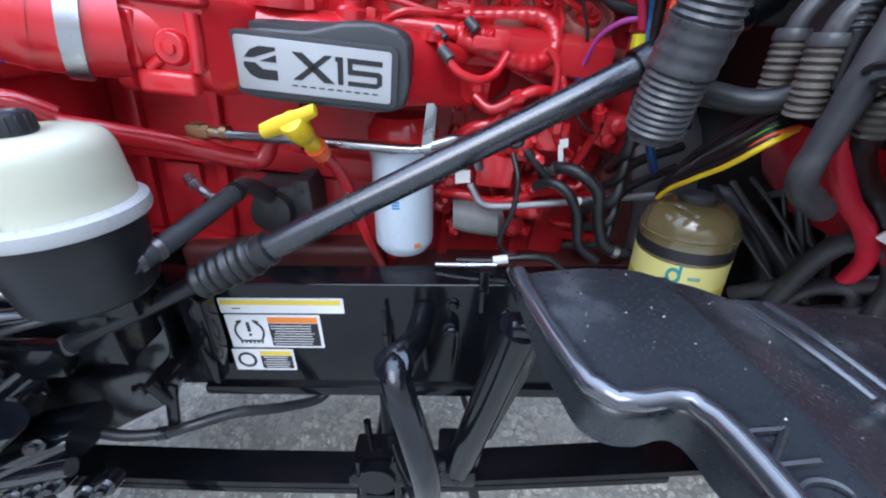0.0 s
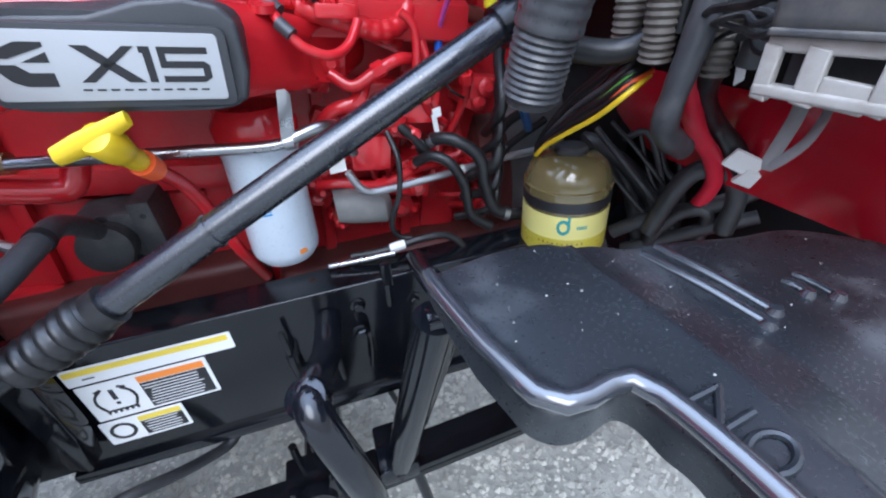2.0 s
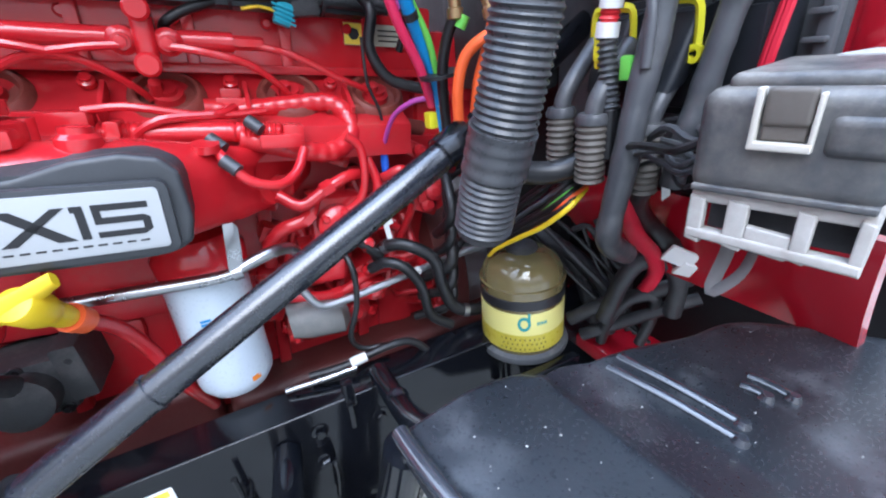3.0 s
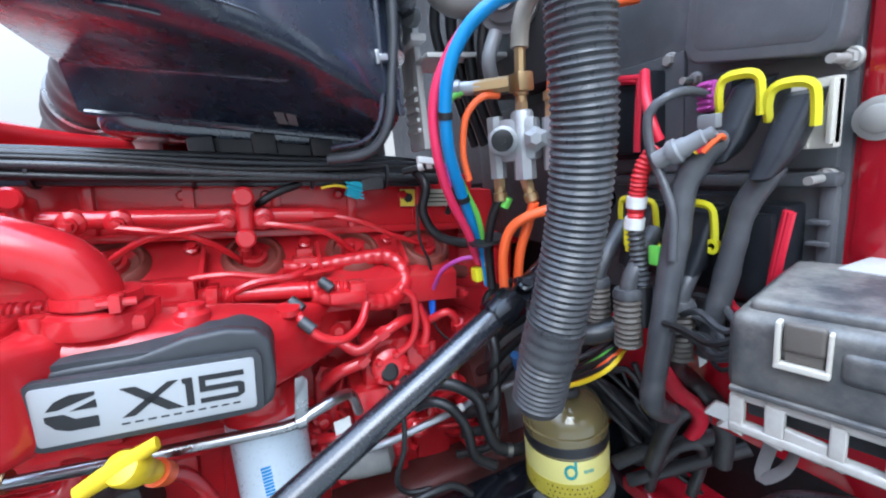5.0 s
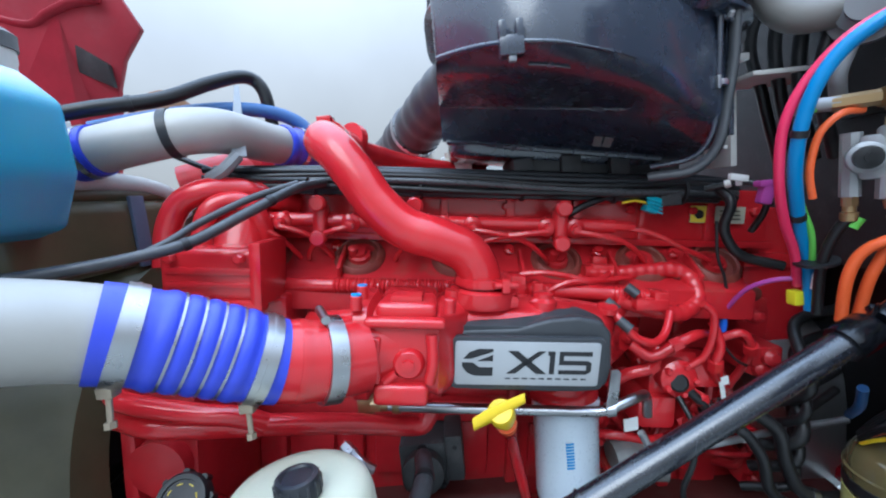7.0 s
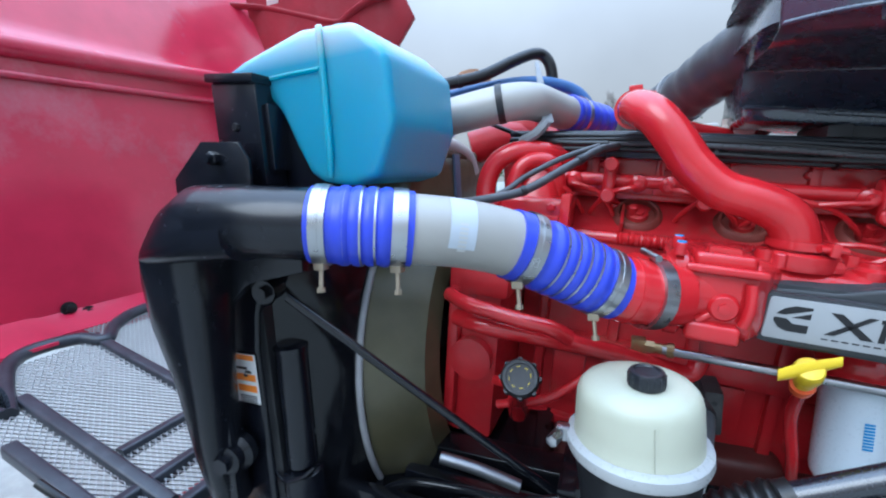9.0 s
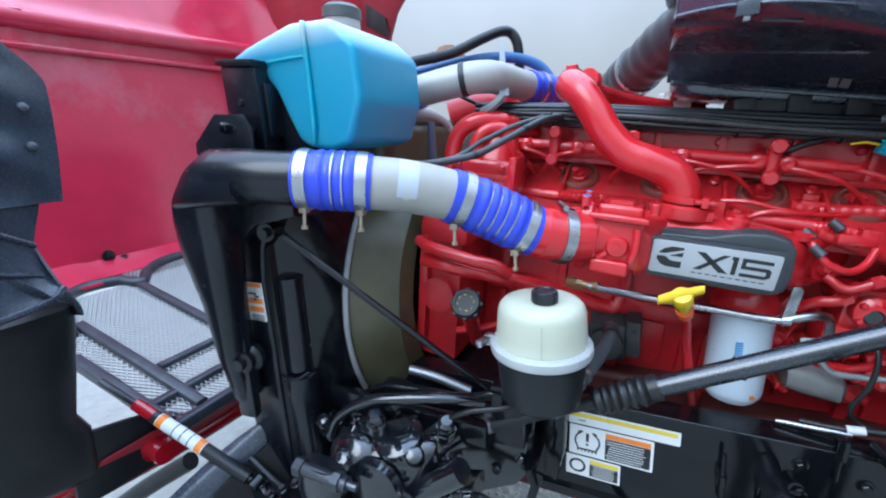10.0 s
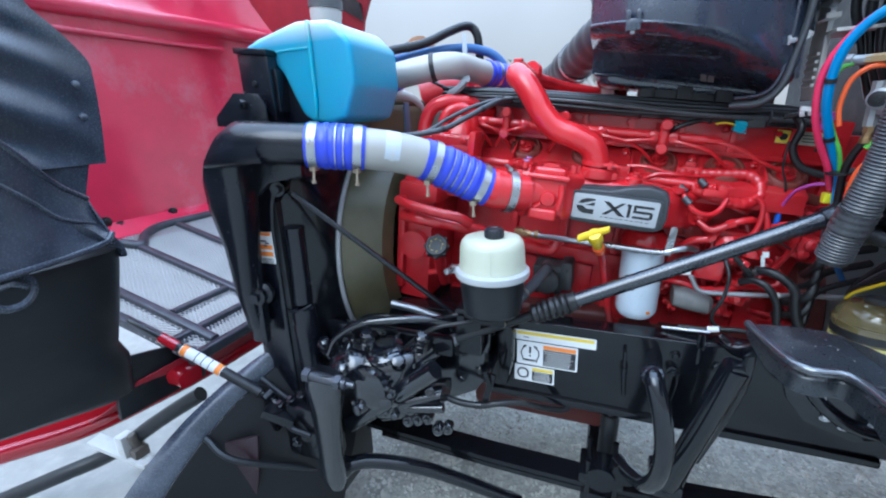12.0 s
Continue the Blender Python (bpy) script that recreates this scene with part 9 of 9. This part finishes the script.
part("red_sleeve", tube([P0 + pd * 0.40, P0 + pd * 0.475], 0.020, 16), BODY_RED, prop, "red sleeve")
part("rod", tube([P0 + pd * 0.46, P0 + pd * 0.62], 0.011, 12), SATIN, prop)
part("end_eye", join(lathe([(0.020, -0.018), (0.020, 0.018)], P0, (0.2, 1, 0.3), 16), tube([P0, P0 + pd * 0.04], 0.010, 10), box(P0 + V(-0.02, -0.01, -0.15), P0 + V(0.03, 0.05, 0.0), 0.006)), BLACK, prop)

# ---- bumper end and its brackets ----
MAROON = mat("dark maroon steel", (0.020, 0.008, 0.012), 0.45, vary=0.2, dirt_sheen=0.3, bump=0.15)
bump = thing("bumper", (-1.9, 0.4, 0.2), "dark grey curved bumper end in front of the chassis", "bumper")


BUMPER_ARC = curve([V(-1.32, 0.60, 0.985), V(-1.45, 0.45, 0.91), V(-1.56, 0.25, 0.79), V(-1.64, 0.09, 0.65), V(-1.70, -0.03, 0.50), V(-1.74, -0.10, 0.32), V(-1.75, -0.13, 0.10)], 0.02)


def bumper_at(u, v):
    return along(BUMPER_ARC, u) + V(0.09, 0.075, 0.02) * (v - 0.5) * 1.2 + V(0.01, 0.0, 0.02) * math.cos((v - 0.5) * 3)


part("rim", sheet(bumper_at, 60, 8, 0.03, (0, 0, 1)), LINER, bump)
# near-black sheet added to fill the dark hollow inside the arc
part("inner_panel", sheet(lambda u, v: (along(BUMPER_ARC, u) + V(0.05, 0.05, -0.02)).lerp(V(-1.08, 0.56, 0.80).lerp(V(-1.22, 0.42, 0.05), u), v) + V(0, 0, -0.05 * math.sin(v * 3.14)), 24, 16, 0.02, (-0.4, 0.8, 0)), NEAR_BLACK, bump)
for k in range(3):
    part("inner_rib", tube([along(BUMPER_ARC, 0.25 + 0.2 * k) + V(0.06, 0.04, -0.01), along(BUMPER_ARC, 0.30 + 0.2 * k) + V(0.20, 0.10, -0.05), V(-1.20 - 0.03 * k, 0.46 - 0.03 * k, 0.62 - 0.18 * k)], 0.012, 8), SATIN, bump)
part("plate", prism([(0, 0), (0.13, 0.03), (0.11, -0.16), (0.05, -0.40), (-0.03, -0.36)], (-1.50, 0.235, 0.665), (1, 0.35, 0), (0, 0.05, 1), 0.012, 0.003), MAROON, bump, "dark maroon steel plate")
part("backing", box((-1.45, 0.46, 0.25), (-1.2, 0.75, 0.80), 0.02), SATIN, bump)
part("step_bracket", join(box((-1.38, 0.30, 0.74), (-1.26, 0.40, 0.775), 0.006, 2, (0, 25, 20)), *[bolt((-1.36 + 0.03 * k, 0.33 + 0.025 * k, 0.775 + 0.01 * k), (0, -0.3, 1), 0.011, 0.012) for k in range(4)]), BLACK, bump)
part("tow_bracket", join(box((-1.33, 0.36, 0.55), (-1.12, 0.46, 0.78), 0.02), tube([(-1.36, 0.36, 0.79), (-1.28, 0.33, 0.72), (-1.2, 0.35, 0.68)], 0.012, 10), *[bolt((-1.28 + 0.05 * k, 0.36, 0.62 + 0.04 * (k % 2)), (0.2, -1, 0.2), 0.014, 0.016) for k in range(4)]), BLACK, bump)
cable("floor_bar", [(-2.95, -0.02, 0.07), (-2.62, 0.17, 0.20), (-2.42, 0.30, 0.28), (-2.15, 0.40, 0.47), (-1.95, 0.48, 0.60)], 0.036, SATIN, "thick black bar low ahead of the bumper", "bar", n=16)
solo("cross_strip", join(box((-2.50, 0.26, 0.30), (-2.18, 0.33, 0.325), 0.006, 2, (0, 18, 10)), box((-2.32, 0.27, 0.30), (-2.27, 0.33, 0.42), 0.008)), LIGHT_GREY, "pale steel strip under the tipped hood", "bracket")
solo("tow_pin", join(lathe([(0.022, 0), (0.022, 0.08), (0.016, 0.09)], (-2.27, 0.33, 0.33), (0.1, -0.2, 1), 16), box((-2.31, 0.29, 0.28), (-2.23, 0.36, 0.34), 0.012)), TAN, "rusty tan pin on the steel strip", "pin")

# ---- grille mesh in the hood ----
def mesh_lines(ya, yb, xa, xb, pitch, slope):
    """Thin crossing wires over the grille opening."""
    bm = bmesh.new()
    for s in (-1, 1):
        k = int((yb - ya + (xb - xa) * slope) / pitch) + 2
        for j in range(-k, k):
            y0 = ya + j * pitch
            y1 = y0 + s * (xb - xa) * slope
            lo, hi = sorted((y0, y1))
            if hi < ya or lo > yb:
                continue
            f = lambda y: xa + (y - y0) / (y1 - y0) * (xb - xa)
            ta, tb = max(lo, ya), min(hi, yb)
            a, b = (f(ta), ta), (f(tb), tb)
            w = 0.0024
            vs = []
            for (x, y) in (a, b):
                for dx, dz in ((-w, 0.003), (w, 0.003), (w, -0.003), (-w, -0.003)):
                    vs.append(bm.verts.new((x + dx, y, grille_z(x) + dz)))
            for i in range(4):
                bm.faces.new((vs[i], vs[(i + 1) % 4], vs[4 + (i + 1) % 4], vs[4 + i]))
    return bm


MESH_GREY = mat("coated mesh", (0.38, 0.38, 0.39), 0.45, vary=0.1, dirt_sheen=0.2)
for ya, yb, xa in ((0.30, 0.78, -2.64), (0.78, 2.1, -2.75)):
    m1 = part("mesh", mesh_lines(ya, yb, xa, -1.72, 0.0185, 0.6), MESH_GREY, hood, "dark expanded metal mesh")
    m1["kind"] = "stuff"

# ---- harness and pipes above the engine ----
tray = thing("wiring_tray", (-0.3, 1.08, 1.77), "long black wiring channel with cables along the engine", "cable tray")
part("channel", move(join(box((-0.80, 1.045, 1.765), (0.30, 1.13, 1.800), 0.006), box((-0.80, 1.040, 1.774), (0.30, 1.05, 1.812), 0.004)), EM), PLASTIC, tray)
rnd = random.Random(8)
for k in range(8):
    y, z = ((1.04, 1.79), (1.055, 1.80), (1.07, 1.81), (1.085, 1.82), (1.030, 1.778), (1.031, 1.789), (1.030, 1.801), (1.034, 1.813))[k]
    w = lambda: rnd.uniform(-0.005, 0.005)
    part("cable", move(tube([(-0.92, y, z + w()), (-0.6, y + w() * 0.4, z + 0.012 + w()), (-0.3, y + w() * 0.4, z + 0.006 + w()), (-0.1, y + w() * 0.4, z + w()), (0.08, y + w() * 0.4, z + w()), (0.22, y + 0.012, z + 0.004 + w()), (0.34, y + 0.02, z + 0.002 + w())], 0.0095 if k < 4 else 0.0062 + 0.0012 * (k % 3), 10), EM), (RUBBER, LOOM, RUBBER, PLASTIC)[k % 4], tray)
for x in (-0.66, -0.41, -0.17, 0.05, 0.21):
    part("tie", move(ring((x, 1.055, 1.79), (1, 0, 0), 0.029, 0.006, 0.0015, 20), EM), INK, tray)
cable("branch_cable", [(0.05, 1.05, 1.755), (0.0, 1.04, 1.742), (-0.03, 1.04, 1.728), (-0.04, 1.05, 1.72)], 0.008, RUBBER, "short black cable branching from the channel", "cable")
cable("front_harness", [(-1.02, 0.66, 1.735), (-0.94, 0.70, 1.738), (-0.86, 0.75, 1.745), (-0.79, 0.80, 1.76), (-0.72, 0.87, 1.80), (-0.64, 0.95, 1.845), (-0.60, 1.02, 1.855)], 0.0105, TAPE, "black taped harness crossing in front of the engine", "cable", rings=((0.45, INK), (0.75, INK)))
cable("front_harness", [(-0.88, 0.74, 1.735), (-0.83, 0.80, 1.765), (-0.80, 0.84, 1.79), (-0.72, 0.90, 1.83), (-0.64, 0.96, 1.855)], 0.0075, TAPE, "black taped harness crossing in front of the engine", "cable")
cable("front_harness", [(-0.95, 1.05, 1.95), (-0.85, 1.03, 1.905), (-0.74, 1.0, 1.875), (-0.62, 0.97, 1.86)], 0.0065, RUBBER, "thin black cable over the front of the engine", "cable")
CY = Matrix.Translation((-0.05, 0, -0.002))
cyan = thing("cyan_connector", (0.17, 1.05, 1.72), "cyan blue ribbed wire connector by the channel", "connector")
part("body", move(join(box((0.195, 1.03, 1.712), (0.225, 1.06, 1.75), 0.004, 2, (0, 25, 0)), *[box((0.19, 1.025, 1.715 + 0.008 * k), (0.228, 1.035, 1.719 + 0.008 * k), 0.001, 1, (0, 25, 0)) for k in range(4)]), CY), CYAN, cyan)
part("socket", move(box((0.225, 1.03, 1.725), (0.275, 1.065, 1.753), 0.004), CY), MATT, cyan, "black socket")
part("wire", move(tube([(0.20, 1.04, 1.735), (0.17, 1.04, 1.745), (0.14, 1.04, 1.742)], 0.003, 6), CY), YELLOW, cyan)
lb = thing("caution_label", (0.32, 1.16, 1.66), "yellow and cream caution label on the engine rear", "label")
part("film", plate((0.345, 1.093, 1.685), (1, 0, -0.12), (0, 0, 1), 0.135, 0.042, 0.0015), CREAM, lb)
part("symbol", plate((0.298, 1.0905, 1.691), (1, 0, -0.12), (0, 0, 1), 0.04, 0.04, 0.001), YELLOW_INK, lb)
part("print", join(lathe([(0.004, 0), (0.012, 0.0), (0.012, 0.0008)], (0.298, 1.0893, 1.691), (0, -1, 0), 7)), INK, lb)
for k in range(3):
    part("print", plate((0.375, 1.0908, 1.671 + 0.010 * k), (1, 0, -0.12), (0, 0, 1), 0.05, 0.003, 0.0008), INK, lb)
cable("rear_wires", [(0.27, 1.02, 1.755), (0.33, 0.98, 1.765), (0.36, 0.96, 1.745), (0.37, 0.97, 1.70), (0.36, 1.0, 1.65)], 0.007, RUBBER, "black wires with white tape behind the engine", "cable", rings=((0.2, TAG), (0.3, TAG)))
cable("rear_wires", [(0.30, 1.02, 1.755), (0.31, 0.99, 1.72), (0.30, 1.0, 1.66), (0.33, 0.99, 1.60), (0.41, 0.97, 1.57)], 0.011, RUBBER, "black taped wires behind the engine", "cable")
cable("rear_wires", [(0.29, 1.01, 1.68), (0.285, 1.0, 1.60), (0.30, 1.0, 1.55), (0.305, 1.0, 1.51)], 0.0035, RUBBER, "thin black wire hanging behind the engine", "wire")
solo("pink_connector", join(box((0.335, 0.93, 1.715), (0.36, 0.95, 1.755), 0.004, 2, (0, 15, 0)), box((0.33, 0.928, 1.752), (0.362, 0.952, 1.765), 0.003)), PURPLE, "small pink wire connector with white end", "connector")
solo("wire_tag", box((0.285, 0.962, 1.768), (0.335, 0.97, 1.782), 0.002, 2, (0, 10, 15)), TAG, "white tape tag on the rear wires", "cable tag")
cp = thing("coolant_pipe", (-0.9, 1.0, 1.9), "grey metal crossover pipe with blue hose ends", "air pipe")
part("pipe", tube([(-1.08, 0.935, 1.955), (-1.0, 0.938, 1.968), (-0.92, 0.948, 1.980), (-0.86, 0.962, 1.987), (-0.815, 0.995, 1.988), (-0.79, 1.05, 1.983), (-0.765, 1.12, 1.975), (-0.735, 1.19, 1.968)], 0.049, 28), PIPE_ALU, cp)
part("strap", ring((-0.889, 0.954, 1.984), (1, 0.2, 0.12), 0.0505, 0.018), INK, cp)
part("hose_end", tube([(-1.20, 0.935, 1.935), (-1.12, 0.935, 1.948), (-1.035, 0.936, 1.962)], 0.054, 24), SILICONE, cp, "blue silicone hose")
part("clamp", ring((-1.055, 0.936, 1.959), (1, 0.03, 0.17), 0.0555, 0.012), STEEL, cp, "steel band clamp")
part("hose_end", tube([(-0.745, 1.165, 1.970), (-0.70, 1.26, 1.960), (-0.65, 1.36, 1.95)], lambda s, L: 0.053 + 0.003 * math.sin(s * 140), 24, 0.006), SILICONE, cp, "blue silicone hose")
part("clamp", ring((-0.722, 1.215, 1.965), (0.42, 0.9, -0.1), 0.0565, 0.014), STEEL, cp, "steel band clamp")
cable("upper_hose", [(-1.25, 0.98, 2.045), (-1.115, 1.02, 2.070), (-0.99, 1.09, 2.095), (-0.905, 1.16, 2.140), (-0.855, 1.22, 2.168), (-0.828, 1.255, 2.168), (-0.808, 1.265, 2.140), (-0.800, 1.27, 2.085), (-0.80, 1.28, 2.02)], 0.018, RUBBER, "black rubber hose arching over the pipes", "hose", rings=((0.33, INK),))
cable("blue_hose", [(-1.15, 1.06, 2.035), (-1.02, 1.12, 2.062), (-0.90, 1.19, 2.082), (-0.80, 1.25, 2.078), (-0.725, 1.28, 2.045), (-0.685, 1.29, 1.985), (-0.68, 1.30, 1.92)], 0.019, mat("dull blue hose", (0.04, 0.115, 0.30), 0.45, vary=0.15, dirt_sheen=0.3), "dull blue rubber hose behind the pipes", "hose")
solo("pipe_stay", join(prism([(-0.016, 0), (0.016, 0), (0.012, 0.10), (0.006, 0.27), (-0.006, 0.27), (-0.012, 0.10)], (-0.770, 0.985, 1.925), (0.85, 0.5, 0), V(-0.832, 1.16, 2.13) - V(-0.770, 0.985, 1.925), 0.004, 0.001), tube([(-0.775, 0.99, 1.93), (-0.80, 0.97, 1.90), (-0.84, 0.98, 1.885)], 0.014, 8)), MID_GREY, "grey flat stay between hose and pipe", "bracket")
solo("heat_wrap", loft([((-1.12, 1.18, 2.05), (0.05, 0, 0), (0, 0, 0.04), 3), ((-1.06, 1.2, 2.10), (0.05, 0, 0), (0, 0, 0.05), 3), ((-1.0, 1.25, 2.06), (0.04, 0, 0), (0, 0, 0.03), 3)], 14), CLOTH, "rusty brown heat shield behind the tank", "heat shield")
solo("turbo_housing", join(lathe([(0.06, 0), (0.10, 0.03), (0.10, 0.12), (0.06, 0.16)], (-1.0, 1.42, 1.95), (1, 0.1, 0), 26), tube([(-1.1, 1.3, 1.9), (-0.95, 1.36, 1.93), (-0.8, 1.5, 1.9)], 0.06, 16), box((-1.0, 1.35, 1.72), (-0.8, 1.55, 1.95), 0.03)), RED_DUSTY, "dusty red casting at the far engine side", "turbocharger")
solo("actuator", join(box((-0.33, 1.84, 1.88), (-0.24, 1.93, 1.96), 0.012), lathe([(0.03, 0), (0.03, 0.05)], (-0.36, 1.88, 1.90), (-1, 0, 0), 16), tube([(-0.75, 1.86, 1.93), (-0.55, 1.88, 1.915), (-0.35, 1.88, 1.91)], 0.016, 10), box((-0.36, 1.6, 1.55), (-0.2, 1.95, 1.89), 0.02)), LIGHT_GREY, "pale grey actuator on the far engine side", "actuator")

# ---- distance: trees beyond the lot ----
BARK = mat("grey bark", (0.12, 0.10, 0.085), 0.85, vary=0.2, bump=0.5)
LEAF = mat("dull green foliage", (0.075, 0.10, 0.045), 0.7, vary=0.35, bump=0.2)
TWIG = mat("bare twigs", (0.22, 0.19, 0.17), 0.85, vary=0.2)


def tree(x, y, high, wide, leafy, seed):
    rnd = random.Random(seed)
    t = thing("tree", (x, y, 0), "leafy tree beyond the lot" if leafy else "tall bare tree with fine upright twigs", "tree", "far trees")
    trunk = tube([(x, y, -0.1), (x + 0.1 * rnd.random(), y, high * 0.5), (x + 0.2 * rnd.random(), y, high * 0.97)], lambda s, L: 0.02 * high * (1.05 - s / L), 7, 0.5)
    limbs = []
    tips = []
    for k in range(26):
        z0 = high * (0.18 + 0.72 * rnd.random())
        a = rnd.uniform(0, 6.28)
        reach = wide * (1.1 - z0 / high) * rnd.uniform(0.5, 1)
        tip = V(x + reach * math.cos(a), y + reach * math.sin(a), z0 + reach * (1.6 if not leafy else 0.6))
        limbs.append(tube([(x, y, z0), V(x, y, z0).lerp(tip, 0.5) + V(0, 0, 0.1), tip], lambda s, L: 0.006 * high * (1.1 - s / L), 5, 0.6))
        tips.append(tip)
    part("trunk", join(trunk, *limbs), BARK, t)
    verts, faces = [], []
    for _ in range(2600 if leafy else 1300):
        c = rnd.choice(tips)
        o = V(rnd.gauss(0, 1), rnd.gauss(0, 1), rnd.gauss(0, 1)) * (0.13 * wide if leafy else 0.09 * wide)
        q = c + o
        s = 0.16 if leafy else 0.5
        k = len(verts)
        d = V(rnd.uniform(-1, 1), rnd.uniform(-1, 1), rnd.uniform(-0.4, 1) if leafy else rnd.uniform(0.8, 2)).normalized() * s
        e = V(rnd.uniform(-1, 1), rnd.uniform(-1, 1), rnd.uniform(-1, 1)).normalized() * (s * 0.6 if leafy else 0.012)
        verts += [q - d - e * 0.3, q + e, q + d, q - e]
        faces.append((k, k + 1, k + 2, k + 3))
    me = bpy.data.meshes.new("crown")
    me.from_pydata(verts, [], faces)
    me.materials.append(LEAF if leafy else TWIG)
    crown = new("crown", me)
    crown.parent = t
    crown.matrix_parent_inverse = home(t).inverted()


tree(-2.0, 45, 9.6, 1.5, False, 1)
tree(-10.2, 44, 7.0, 3.0, True, 2)
tree(-13.0, 47, 6.6, 3.2, True, 3)
tree(-7.6, 46, 5.6, 2.6, True, 4)
tree(4.5, 48, 6.0, 3.0, True, 5)
